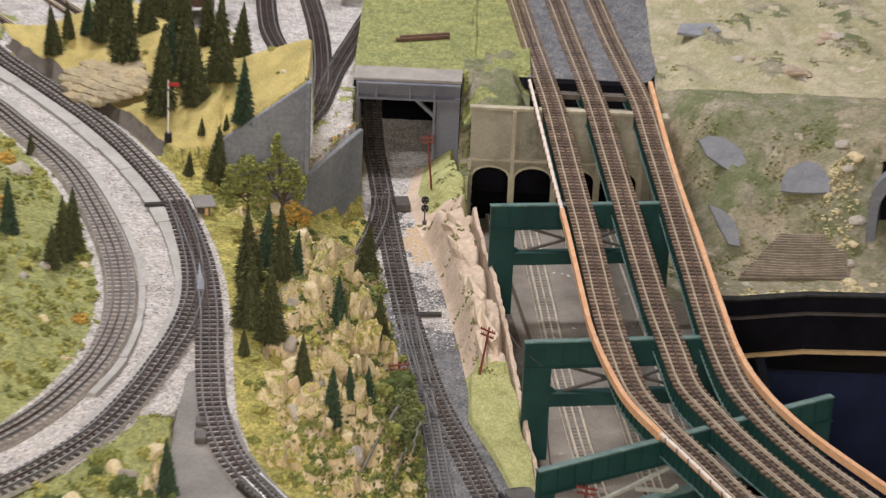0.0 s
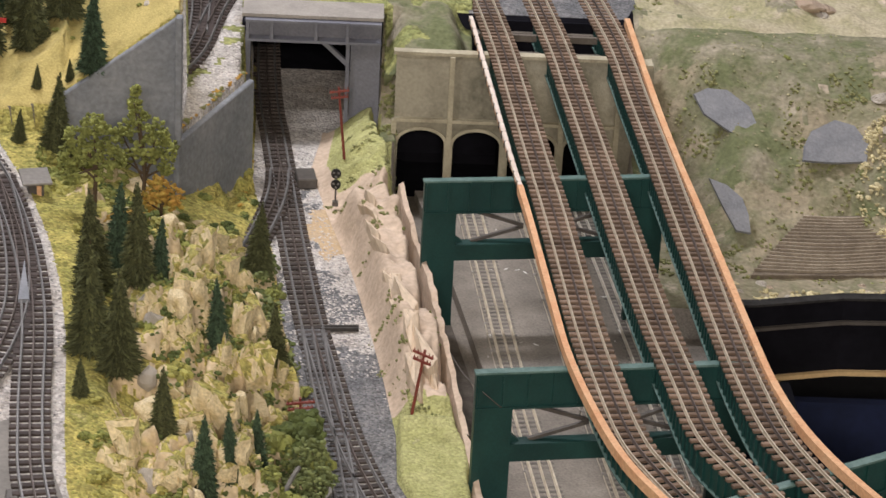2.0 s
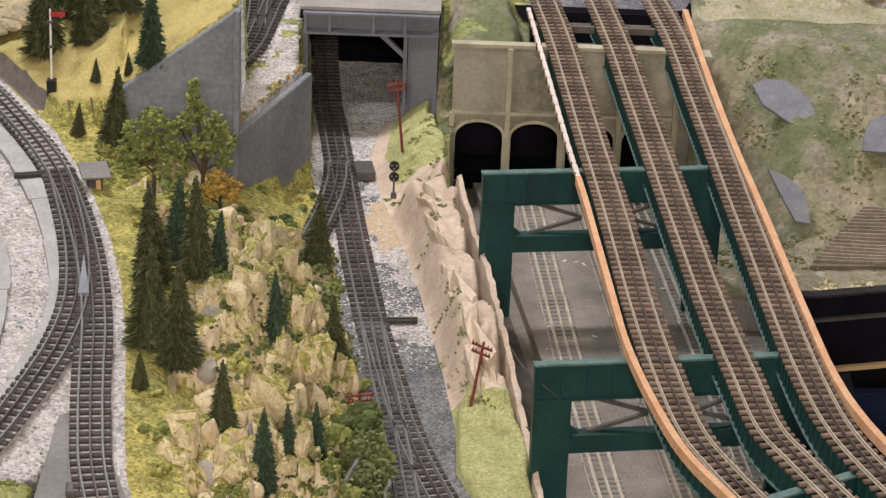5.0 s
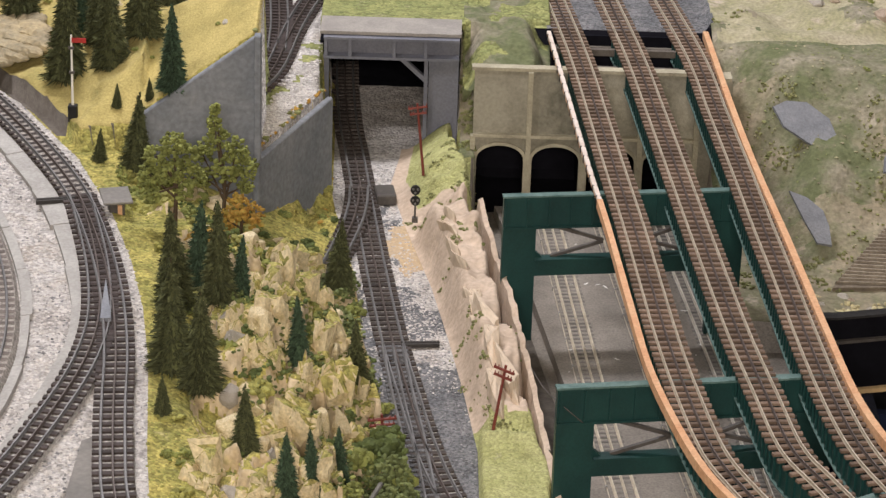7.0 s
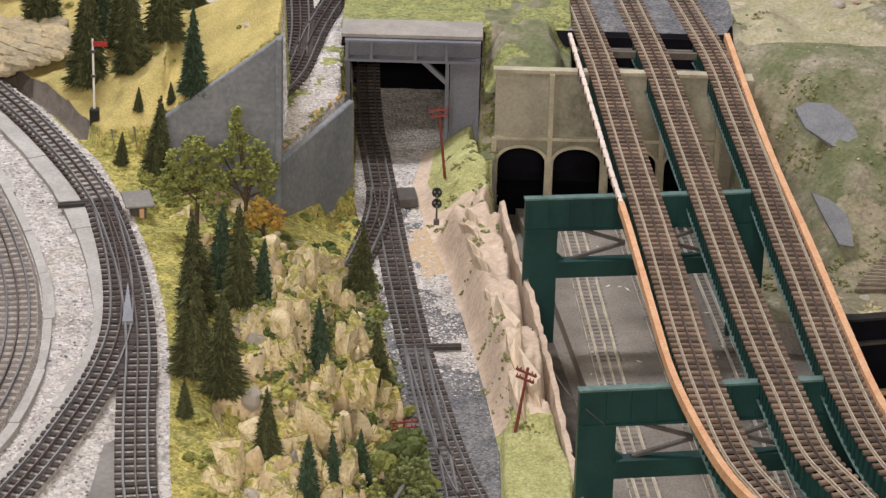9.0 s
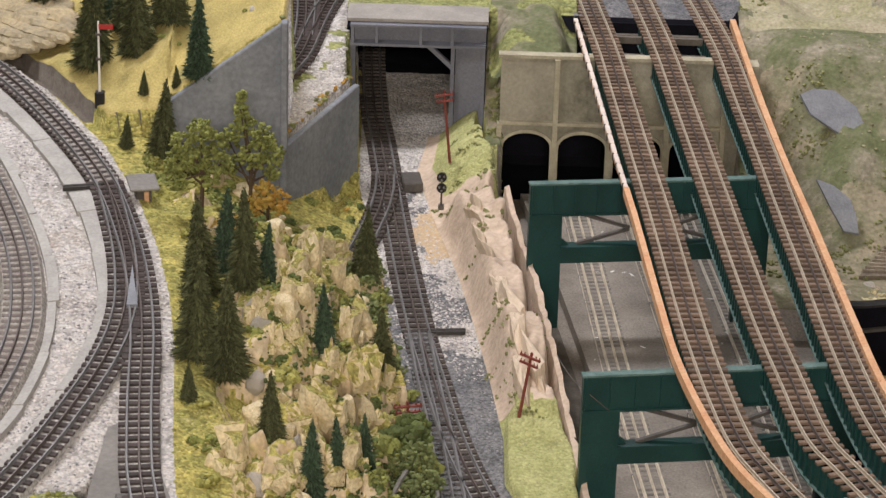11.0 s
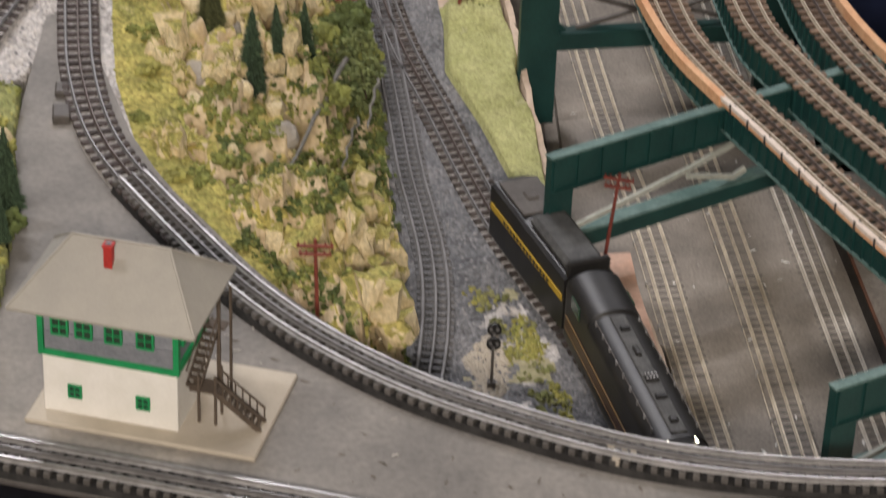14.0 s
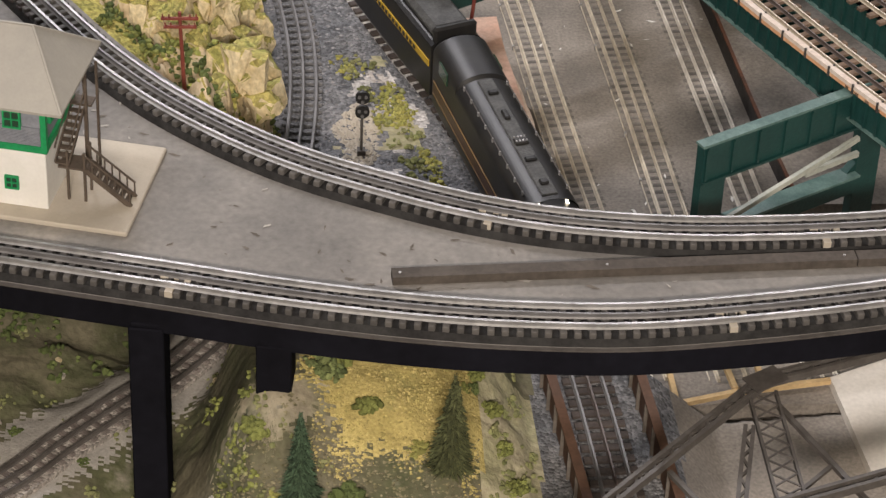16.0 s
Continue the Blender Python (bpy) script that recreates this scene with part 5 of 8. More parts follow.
leafy_tree(-0.050, 3.455, 0.075, [(0.0, 0.0, 0.032, 0.028), (-0.022, -0.02, 0.030, 0.024), (0.018, -0.03, 0.026, 0.022), (0.002, -0.075, 0.036, 0.026), (-0.020, -0.09, 0.038, 0.022), (0.014, -0.13, 0.036, 0.022), (0.002, 0.0, 0.055, 0.018)], 9, "leaf_bush")
SHRUBS = Stock([shrub("leaf_yellow", 1, "yellow-green foam shrub on the slope", 0.55), shrub("leaf", 2, "olive green foam shrub on the slope", 0.8), shrub("leaf_dark", 3, "deep green foam shrub on the slope", 0.9), shrub("leaf_yellow", 4, "yellow-green foam shrub on the slope", 0.8), shrub("leaf_rust", 5, "rusty orange foam shrub on the slope", 0.7)])
ROCKS = Stock([boulder("crag_rock", 1, "tan plaster rock on the hillside"), boulder("crag_rock", 2, "tan plaster rock on the hillside"), boulder("palerock", 3, "pale grey plaster rock on the slope"), boulder("pinkrock", 4, "pinkish plaster rock on the slope")])
rnd = random.Random(11)


def scatter(n, inside, kinds, stock, lo, hi, xr, yr, flat=(0.7, 1.1), sink=0.15):
    done = tries = 0
    while done < n and tries < n * 60:
        tries += 1
        x, y = rnd.uniform(*xr), rnd.uniform(*yr)
        if not inside(x, y):
            continue
        s = lo + (hi - lo) * rnd.random() ** 1.8
        stock.put(rnd.choice(kinds), scaled(x, y, height(x, y) - s * sink, s, rnd.uniform(0, 360), rnd.uniform(*flat), rnd.uniform(-14, 14), rnd.uniform(-14, 14)))
        done += 1


def on_hill(x, y, lo=0.06, hi=0.94):
    pe, vl = float(along(EDGE_PLATEAU, y)), float(along(EDGE_VL, y))
    return lo < (x - pe) / max(vl - pe, 0.02) < hi and y > 2.58


HX, HY = (-0.52, 0.03), (2.6, 4.34)
scatter(95, lambda x, y: on_hill(x, y, 0.25, 0.95), [0, 0, 1, 2], ROCKS, 0.010, 0.030, HX, HY, (0.8, 1.9), 0.2)
scatter(20, lambda x, y: on_hill(x, y, 0.04, 0.45), [0, 0, 3, 1], SHRUBS, 0.010, 0.024, HX, HY)
scatter(26, lambda x, y: on_hill(x, y, 0.30, 1.0), [1, 1, 2, 0, 3], SHRUBS, 0.008, 0.020, HX, HY)
scatter(18, lambda x, y: on_hill(x, y, 0.70, 1.04) and y > 3.3, [1, 2, 3], SHRUBS, 0.012, 0.024, HX, HY)
scatter(24, lambda x, y: on_hill(x, y, 0.05, 0.6) and y > 3.9, [0, 3, 1, 4], SHRUBS, 0.016, 0.032, HX, HY)
scatter(24, lambda x, y: on_hill(x, y, 0.30, 0.98) and y < 3.4, [2, 1, 2, 1, 3], SHRUBS, 0.009, 0.022, HX, HY)
scatter(16, lambda x, y: x > -0.30 + (y - 4.3) * 0.35 - 0.03 and x < float(along(EDGE_VL, y)), [2, 2, 1], SHRUBS, 0.010, 0.022, (-0.30, -0.15), (4.22, 4.50))
# tangle of brush above the valley line
for x, y, s in ((-0.088, 3.50, 0.030), (-0.056, 3.51, 0.034), (-0.060, 3.58, 0.028), (-0.038, 3.46, 0.026), (-0.065, 3.36, 0.028), (-0.085, 3.27, 0.026), (-0.10, 3.42, 0.026), (-0.075, 3.18, 0.024)):
    SHRUBS.put(2 if s > 0.026 else 1, scaled(x, y, max(height(x, y), 0.10), s, rnd.uniform(0, 360), 1.1))


def in_loop(x, y):
    _, c = terrain(np.array([x]), np.array([y]))
    return c[0] == 10


scatter(48, in_loop, [0, 3, 1, 0, 4], SHRUBS, 0.014, 0.034, (-1.25, -0.62), (3.0, 4.7), (0.8, 1.2), 0.2)
scatter(16, in_loop, [2, 0], ROCKS, 0.015, 0.040, (-1.1, -0.68), (3.0, 4.4))
scatter(34, in_loop, [0, 3, 1, 3, 2], SHRUBS, 0.012, 0.030, (-0.74, -0.43), (2.4, 3.06))
scatter(12, in_loop, [0, 1, 2], ROCKS, 0.018, 0.045, (-0.62, -0.44), (2.45, 2.95), (0.9, 1.6), 0.2)


def on_knoll(x, y):
    _, c = terrain(np.array([x]), np.array([y]))
    return c[0] == 9


scatter(16, on_knoll, [2, 0], ROCKS, 0.006, 0.016, (-0.95, -0.33), (4.4, 5.2), (0.4, 0.8), 0.4)
scatter(22, on_knoll, [0, 3, 1], SHRUBS, 0.006, 0.015, (-1.0, -0.33), (4.4, 5.2))
scatter(26, lambda x, y: y > np.interp(x, EDGE_X, EDGE_Y) + 0.025, [2, 3, 0], ROCKS, 0.006, 0.018, (0.62, 1.2), (4.2, 4.33), (0.5, 0.9), 0.3)
scatter(10, lambda x, y: y > 4.35, [1, 2, 0], SHRUBS, 0.006, 0.012, (0.56, 1.25), (4.3, 5.8), (0.3, 0.7), 0.3)
scatter(20, lambda x, y: x < 0.28, [1, 2, 0, 3], SHRUBS, 0.008, 0.018, (-0.4, 0.28), (2.0, 2.42), (0.5, 0.8), 0.2)
for x, y, s in ((0.078, 2.235, 0.022), (0.112, 2.175, 0.016), (0.0, 2.15, 0.018), (0.155, 2.26, 0.014), (0.225, 2.25, 0.013), (0.24, 2.21, 0.014), (0.25, 2.17, 0.013), (0.262, 2.13, 0.014), (0.27, 2.09, 0.013), (0.235, 2.28, 0.012), (0.19, 2.27, 0.012), (0.09, 2.08, 0.022), (0.12, 2.06, 0.020)):
    SHRUBS.put(2 if y < 2.1 else 1, scaled(x, y, height(x, y) - 0.002, s, 900 * x, 0.9))
scatter(16, lambda x, y: x < 0.1, [2, 0], ROCKS, 0.005, 0.014, (-0.4, 0.10), (2.0, 2.45), (0.5, 1.0), 0.3)
scatter(14, lambda x, y: -0.2 < x < 0.02 and y < 4.70, [0, 1, 4], SHRUBS, 0.006, 0.014, (-0.30, -0.19), (4.42, 4.62), (0.5, 0.9), 0.2)


# crags that stand out of the wooded hill
def rock_blocks(rng, blocks, seed, rough=0.05, cuts=2):
    """Broken convex blocks side by side as one bmesh; blocks: centre and half sizes."""
    out = bmesh.new()
    for bx, by, bz, sx, sy, sz in blocks:
        bm = bmesh.new()
        for _ in range(24):
            v = rng.normal(size=3)
            v /= np.abs(v).max()
            bm.verts.new(Vector(v * rng.uniform(0.80, 1.0)))
        made = bmesh.ops.convex_hull(bm, input=list(bm.verts))
        inner = [g for g in made["geom_interior"] if isinstance(g, bmesh.types.BMVert)]
        bmesh.ops.delete(bm, geom=inner, context="VERTS")
        bmesh.ops.subdivide_edges(bm, edges=list(bm.edges), cuts=cuts, use_grid_fill=True)
        turn = pose(0, 0, 0, rng.uniform(-9, 9), rng.uniform(-9, 9), rng.uniform(0, 360))
        index = {}
        for v in bm.verts:
            p = turn @ v.co
            p = Vector((bx + p.x * sx, by + p.y * sy, bz + p.z * sz))
            p += Vector((noise.noise(p * 5 + Vector((seed, 0, 0))), noise.noise(p * 5 + Vector((0, seed, 3))), noise.noise(p * 5 + Vector((7, 0, seed))))) * rough
            p += Vector((noise.noise(p * 14), noise.noise(p * 14 + Vector((3, 1, 2))), noise.noise(p * 14 + Vector((9, 4, 1))))) * rough * 0.45
            index[v] = out.verts.new(p)
        for f in bm.faces:
            out.faces.new([index[v] for v in f.verts])
        bm.free()
    bmesh.ops.recalc_face_normals(out, faces=out.faces)
    out.normal_update()
    return out


def crag(seed, label):
    """A cluster of broken plaster blocks about 1 high, turf on its ledges."""
    rng = np.random.RandomState(seed)
    blocks = []
    for k in range(6):
        a, r, h = rng.uniform(0, 6.283), (0.0, 0.22, 0.3, 0.34, 0.4, 0.45)[k], (0.50, 0.44, 0.38, 0.30, 0.26, 0.20)[k] * rng.uniform(0.8, 1.15)
        blocks.append((r * math.cos(a), r * math.sin(a), h * 0.9, rng.uniform(0.16, 0.30), rng.uniform(0.16, 0.28), h))
    bm = rock_blocks(rng, blocks, seed)
    root = tagged(empty("crag"), label, "rock", group="crags")
    for f in bm.faces:
        c = f.calc_center_median()
        f.material_index = 1 if f.normal.z + 0.35 * noise.noise(c * 5 + Vector((seed, 5, 0))) > 0.48 else 0
    cap = bm.copy()
    bmesh.ops.delete(cap, geom=[f for f in cap.faces if f.material_index == 0], context="FACES")
    bmesh.ops.delete(bm, geom=[f for f in bm.faces if f.material_index == 1], context="FACES")
    for f in cap.faces:
        f.material_index = 0
    part("rock_face", bm, "crag_rock", root)
    part("turf_cap", cap, "crag_turf", root, "yellow-green turf")
    return root


CRAGS = Stock([crag(k, "steep tan plaster crag with turf on top") for k in (1, 2, 3, 4, 5, 6, 7)])
SPINE = [(-0.258, 4.14), (-0.229, 4.12), (-0.267, 3.906), (-0.219, 4.22), (-0.278, 3.606), (-0.227, 3.569), (-0.177, 3.531), (-0.257, 3.547), (-0.208, 3.643), (-0.213, 3.153), (-0.183, 3.37), (-0.136, 3.345), (-0.132, 3.807), (-0.17, 3.712), (-0.181, 3.917), (-0.24, 3.638), (-0.231, 3.892), (-0.173, 3.203), (-0.284, 3.225), (-0.148, 3.589), (-0.238, 3.397), (-0.24, 3.76), (-0.20, 3.80), (-0.21, 4.02), (-0.19, 3.46),
         (-0.271, 3.153), (-0.272, 2.983), (-0.231, 2.996), (-0.174, 2.971), (-0.143, 3.192), (-0.046, 2.842), (-0.054, 2.64), (-0.038, 3.05), (-0.025, 2.84), (-0.085, 2.807), (-0.135, 2.80), (-0.01, 2.95), (-0.02, 2.70), (0.0, 2.80), (-0.05, 2.75)]
rnd = random.Random(5)
for i in range(26):
    y = rnd.uniform(2.62, 4.15)
    pe, vl = float(along(EDGE_PLATEAU, y)), float(along(EDGE_VL, y))
    SPINE.append((pe + (vl - pe) * rnd.uniform(0.36, 0.95), y))
SPINE += [(-0.478, 2.78), (-0.497, 2.71), (-0.492, 2.62), (-0.47, 2.56), (-0.455, 2.82)]
for i, (x, y) in enumerate(SPINE):
    h = rnd.uniform(0.042, 0.080) * (0.72 if i > 40 else 1) * (1.25 if y < 3.1 and x > -0.1 else 1)
    z = height(x, y)
    if math.hypot(x + 0.079, (y - 2.66) * 0.6) < 0.062 or (-0.235 < x < -0.12 and 2.90 < y < 3.13):
        continue
    CRAGS.put(rnd.randrange(7), pose(x, y, z - h * 0.25, rnd.uniform(-14, 14), rnd.uniform(-14, 14), rnd.uniform(0, 360)) @ Matrix.Diagonal((h * rnd.uniform(0.75, 1.15), h * rnd.uniform(0.75, 1.05), h * rnd.uniform(0.9, 1.25), 1)))


# slabs of the bank between valley and yard
def bank_slab(seed, label):
    """A long smooth slab with a split face, about 1 by 1 by 1."""
    rng = np.random.RandomState(seed + 40)
    blocks = [(0, 0.0, 0.48, 0.42, 0.62, 0.52), (-0.30, rng.uniform(-0.3, 0.3), 0.30, 0.34, 0.34, 0.34), (0.05, rng.choice([-0.45, 0.45]), 0.40, 0.36, 0.30, 0.42)]
    bm = rock_blocks(rng, blocks, seed, 0.035, 3)
    return tagged(part("bank_slab", bm, "bank_rock"), label, "rock", group="bank slabs")


BANK = Stock([bank_slab(k, "smooth pinkish tan plaster rock slab of the bank") for k in (1, 2, 3, 4, 5)])
for i in range(12):
    y = 3.74 + 0.64 * (i + 0.5 * rnd.random()) / 12
    a, b = float(along(EDGE_VR, y)), float(along(EDGE_YARD, y))
    s = (0.26, 0.36, 0.30)[i % 3]
    x = a + (b - a) * s + 0.004
    h = rnd.uniform(0.080, 0.104) * (1.1 - abs(s - 0.3))
    BANK.put(rnd.randrange(5), pose(x, y, 0.052, rnd.uniform(-4, 4), rnd.uniform(-14, -4), 12 + rnd.uniform(-7, 7)) @ Matrix.Diagonal((rnd.uniform(0.026, 0.036), rnd.uniform(0.09, 0.15), h, 1)))


# thin crest of plaster beside the dark gap of the yard
def crest():
    line = smooth_line([(0.074, 4.50), (0.096, 4.30), (0.120, 4.12), (0.140, 3.93), (0.158, 3.75), (0.171, 3.62), (0.186, 3.46), (0.204, 3.28), (0.219, 3.12), (0.236, 2.985)], 0.02)
    nrm, _ = normals2(line)
    verts, faces = [], []
    for i in range(len(line)):
        top = np.interp(line[i, 1], [3.1, 3.6, 4.0, 4.5], [0.060, 0.085, 0.105, 0.11]) + 0.016 * noise.noise(Vector((i * 0.45, 3.1, 0)))
        w = 0.0085 + 0.005 * noise.noise(Vector((i * 0.6, 0, 7)))
        for o, z in ((-w, -0.03), (-w * 0.8, top * 0.6), (-w * 0.5, top), (w * 0.4, top - 0.004), (w, top * 0.55), (w, -0.03)):
            o += 0.004 * noise.noise(Vector((i * 0.5, z * 30, 1)))
            verts.append((line[i, 0] + nrm[i, 0] * o, line[i, 1] + nrm[i, 1] * o, z))
    for i in range(len(line) - 1):
        for j in range(5):
            faces.append((i * 6 + j, i * 6 + j + 1, i * 6 + j + 7, i * 6 + j + 6))
    tagged(mesh_from("plaster_crest", verts, faces, "pinkrock"), "thin cream plaster crest along the yard's edge", "rock")


crest()


# layered rock outcrop on the yellow hill
def outcrop(x, y, turn, seed, label):
    """Tilted beds of rock that step up the slope, each a ledge of its own."""
    rng = np.random.RandomState(seed)
    root = tagged(empty("rock_outcrop", pose(x, y, height(x, y) - 0.010, 0, 0, turn)), label, "rock")
    for k in range(8):
        w = (0.070, 0.100, 0.125, 0.135, 0.130, 0.115, 0.090, 0.055)[k]
        bed = [(rng.uniform(-0.012, 0.012), -0.075 + 0.020 * k, 0.002 + 0.0105 * k - 0.0006 * k * k, w, 0.024, 0.013)]
        part("rock_ledge", straight_blocks(rng, bed), "straw_rock", root)
    return root


def straight_blocks(rng, blocks):
    """Long broken ledges, not turned about."""
    out = bmesh.new()
    for bx, by, bz, sx, sy, sz in blocks:
        grid = {}
        n, m = 40, 12
        for i in range(n + 1):
            u = 2 * i / n - 1
            for j in range(m):
                a = 2 * math.pi * j / m
                taper = (1 - abs(u) ** 3) ** 0.5 if abs(u) < 1 else 0.02
                q = Vector((u * 4 + bx * 40, math.cos(a) * 1.2, math.sin(a) * 1.2 + by * 60))
                k = (1 + 0.30 * noise.noise(q) + 0.16 * noise.noise(q * 3.1)) * max(taper, 0.05)
                c, d = math.cos(a), math.sin(a)
                sq = max(abs(c), abs(d)) ** 0.8
                grid[i, j] = out.verts.new((bx + u * sx, by + 0.010 * noise.noise(Vector((u * 2.0, by * 30, 2))) + c / sq * sy * k, bz + 0.010 * u * rng.uniform(0.6, 1.0) + d / sq * sz * k))
        for i in range(n):
            for j in range(m):
                out.faces.new((grid[i, j], grid[i, (j + 1) % m], grid[i + 1, (j + 1) % m], grid[i + 1, j]))
        out.faces.new([grid[0, j] for j in range(m)][::-1])
        out.faces.new([grid[n, j] for j in range(m)])
    bmesh.ops.recalc_face_normals(out, faces=out.faces)
    return out


M["straw_rock"] = material("ochre_grey_layered_rock", (0.42, 0.34, 0.205), (0.30, 0.26, 0.18), 0.95, 20, grain=140, bump=0.9, c=(0.46, 0.38, 0.22), speck=0.8)
outcrop(-0.785, 4.72, -40, 3, "layered ochre rock outcrop beside the loop track")


# loose stones and turf crumbs, too many to count
def crumbs(name, label, n, spots, size, mat, seed):
    rng = np.random.RandomState(seed)
    octa = np.array([(1, 0, 0), (-1, 0, 0), (0, 1, 0), (0, -1, 0), (0, 0, 1), (0, 0, -1)], float)
    of = [(0, 2, 4), (2, 1, 4), (1, 3, 4), (3, 0, 4), (2, 0, 5), (1, 2, 5), (3, 1, 5), (0, 3, 5)]
    pts = spots(rng, n)
    zz = terrain(pts[:, 0], pts[:, 1])[0]
    verts, faces = [], []
    for (x, y), z in zip(pts, zz):
        s = size * rng.uniform(0.5, 1.7)
        o = octa * s * rng.uniform(0.6, 1.3, (6, 3)) * (1, 1, 0.55)
        k = len(verts)
        verts.extend((o + (x, y, z + s * 0.05)).tolist())
        faces.extend(tuple(k + i for i in f) for f in of)
    return tagged(mesh_from(name, verts, faces, mat), label, "gravel", kind="stuff")


def region(test, xr, yr):
    def spots(rng, n):
        out = np.zeros((0, 2))
        while len(out) < n:
            p = np.stack([rng.uniform(*xr, 4 * n), rng.uniform(*yr, 4 * n)], 1)
            z, c = terrain(p[:, 0], p[:, 1])
            out = np.vstack([out, p[test(p[:, 0], p[:, 1], c)]])
        return out[:n]
    return spots



def scrub(name, label, n, spots, size, mat, seed, lumps=10, reach=0.014, heap=0.012):
    """Low foam brush in patches, too dense to count."""
    rng = np.random.RandomState(seed)
    iv, jf = ico()
    base, tris = np.array([tuple(v) for v in iv]), np.array(jf)
    pts = spots(rng, n)
    ang, rad = rng.uniform(0, 6.283, (n, lumps)), np.sqrt(rng.uniform(0, 1, (n, lumps)))
    grow = rng.uniform(0.5, 1.4, (n, 1))
    x = (pts[:, :1] + np.cos(ang) * rad * reach * grow).ravel()
    y = (pts[:, 1:] + np.sin(ang) * rad * reach * grow).ravel()
    z = terrain(x, y)[0] + (rng.uniform(0, 1, (n, lumps)) * (1 - rad ** 2) * heap * grow).ravel()
    r = size * rng.uniform(0.5, 1.5, len(x))
    stretch = rng.uniform(0.7, 1.3, (len(x), 1, 3)) * (1, 1, 0.85)
    v = base[None] * stretch * rng.uniform(0.65, 1.3, (len(x), len(base), 1)) * r[:, None, None] + np.stack([x, y, z], 1)[:, None, :]
    f = tris[None] + (np.arange(len(x)) * len(base))[:, None, None]
    return tagged(mesh_from(name, v.reshape(-1, 3).tolist(), f.reshape(-1, 3).tolist(), mat), label, "brush", kind="stuff")


def patchy(cover, where, seed, level, xr, yr, scale=9):
    return region(lambda x, y, c: np.isin(c, cover) & where(x, y) & (fractal(x, y, scale, 3, seed) > level), xr, yr)


hill_side = lambda x, y: (x - along(EDGE_PLATEAU, y)) / np.maximum(along(EDGE_VL, y) - along(EDGE_PLATEAU, y), 0.02)
scrub("brush", "deep green foam brush in the hollows of the wooded hill", 380, patchy([1], lambda x, y: hill_side(x, y) > 0.35, 91, 0.05, (-0.52, 0.03), (2.6, 4.3)), 0.0034, "leaf_dark", 1)
scrub("brush", "olive green foam brush over the wooded hill", 520, patchy([1], lambda x, y: hill_side(x, y) > 0.12, 47, 0.04, (-0.52, 0.03), (2.6, 4.3)), 0.0032, "leaf", 2)
scrub("brush", "tangled green brush above the valley line", 300, patchy([1], lambda x, y: (x > np.interp(y, [2.8, 3.0, 3.3, 3.6], [-0.17, -0.12, -0.10, -0.10])), 23, -0.06, (-0.17, 0.02), (2.72, 3.60), 14), 0.0030, "leaf", 3, 9, 0.012, 0.018)
scrub("brush", "dark tangled brush above the valley line", 150, patchy([1], lambda x, y: (x > np.interp(y, [2.8, 3.0, 3.3, 3.6], [-0.17, -0.12, -0.10, -0.10])), 67, 0.0, (-0.17, 0.02), (2.72, 3.60), 14), 0.0032, "leaf_dark", 4, 9, 0.012, 0.022)
scrub("brush", "fresh green foam bushes along the valley side of the hill", 130, region(lambda x, y, c: (c == 1) & (hill_side(x, y) > 0.80) & (y > 3.3) & (fractal(x, y, 10, 2, 83) > -0.04), (-0.22, 0.0), (3.3, 4.2)), 0.0036, "leaf_bush", 14, 12, 0.015, 0.016)
scrub("brush", "yellow-green foam brush inside the loop", 260, patchy([10], lambda x, y: x < 9, 29, 0.0, (-1.25, -0.42), (2.4, 4.6)), 0.0036, "leaf_yellow", 5)
scrub("brush", "olive foam brush inside the loop", 200, patchy([10], lambda x, y: x < 9, 31, 0.03, (-1.25, -0.42), (2.4, 4.6)), 0.0036, "leaf", 6)
scrub("brush", "mossy olive tufts over the far hillside", 170, patchy([7, 12], lambda x, y: y > 4.3, 37, 0.05, (0.5, 1.3), (4.3, 6.0), 6), 0.0028, "leaf_moss", 7, 12, 0.020, 0.004)
scrub("brush", "dull green tufts on the ground below the trestle", 50, patchy([7, 20, 12, 1], lambda x, y: (y < 2.42) & (x < 0.24), 39, 0.0, (-0.40, 0.24), (2.0, 2.42), 12), 0.0026, "leaf_moss", 8, 8, 0.012, 0.006)
scrub("brush", "pale lichen flock beside the side tunnel", 34, region(lambda x, y, c: np.hypot((x - 0.905) / 0.040, (y - 4.50) / 0.10) < 1, (0.86, 0.95), (4.38, 4.62)), 0.0034, "lichen", 61, 9, 0.012, 0.006)
scrub("brush", "pale lichen along the dark edge", 26, region(lambda x, y, c: (y > np.interp(x, EDGE_X, EDGE_Y) + 0.012) & (y < np.interp(x, EDGE_X, EDGE_Y) + 0.05), (0.66, 0.95), (4.18, 4.30)), 0.0036, "lichen", 62, 8, 0.014, 0.006)
scrub("brush", "olive moss on the slope beside the tunnel portal", 60, region(lambda x, y, c: c == 7, (0.042, 0.082), (4.74, 5.2)), 0.0030, "leaf_moss", 9, 8, 0.010, 0.004)
scrub("brush", "dull moss and weeds along the plaster bank", 70, patchy([5, 15], lambda x, y: (y > 3.66) & (y < 4.7) & (x < 0.19), 53, -0.02, (-0.06, 0.19), (3.66, 4.7), 16), 0.0026, "leaf_moss", 10, 8, 0.010, 0.005)
M["stone_pale"] = material("pale_gravel", (0.58, 0.55, 0.525), (0.44, 0.41, 0.385), 0.95, 200, grain=400, bump=0.0, island=0.30)
M["stone_dark"] = material("dark_gravel", (0.16, 0.16, 0.17), (0.28, 0.27, 0.27), 0.95, 200, grain=400, bump=0.0, island=0.4)
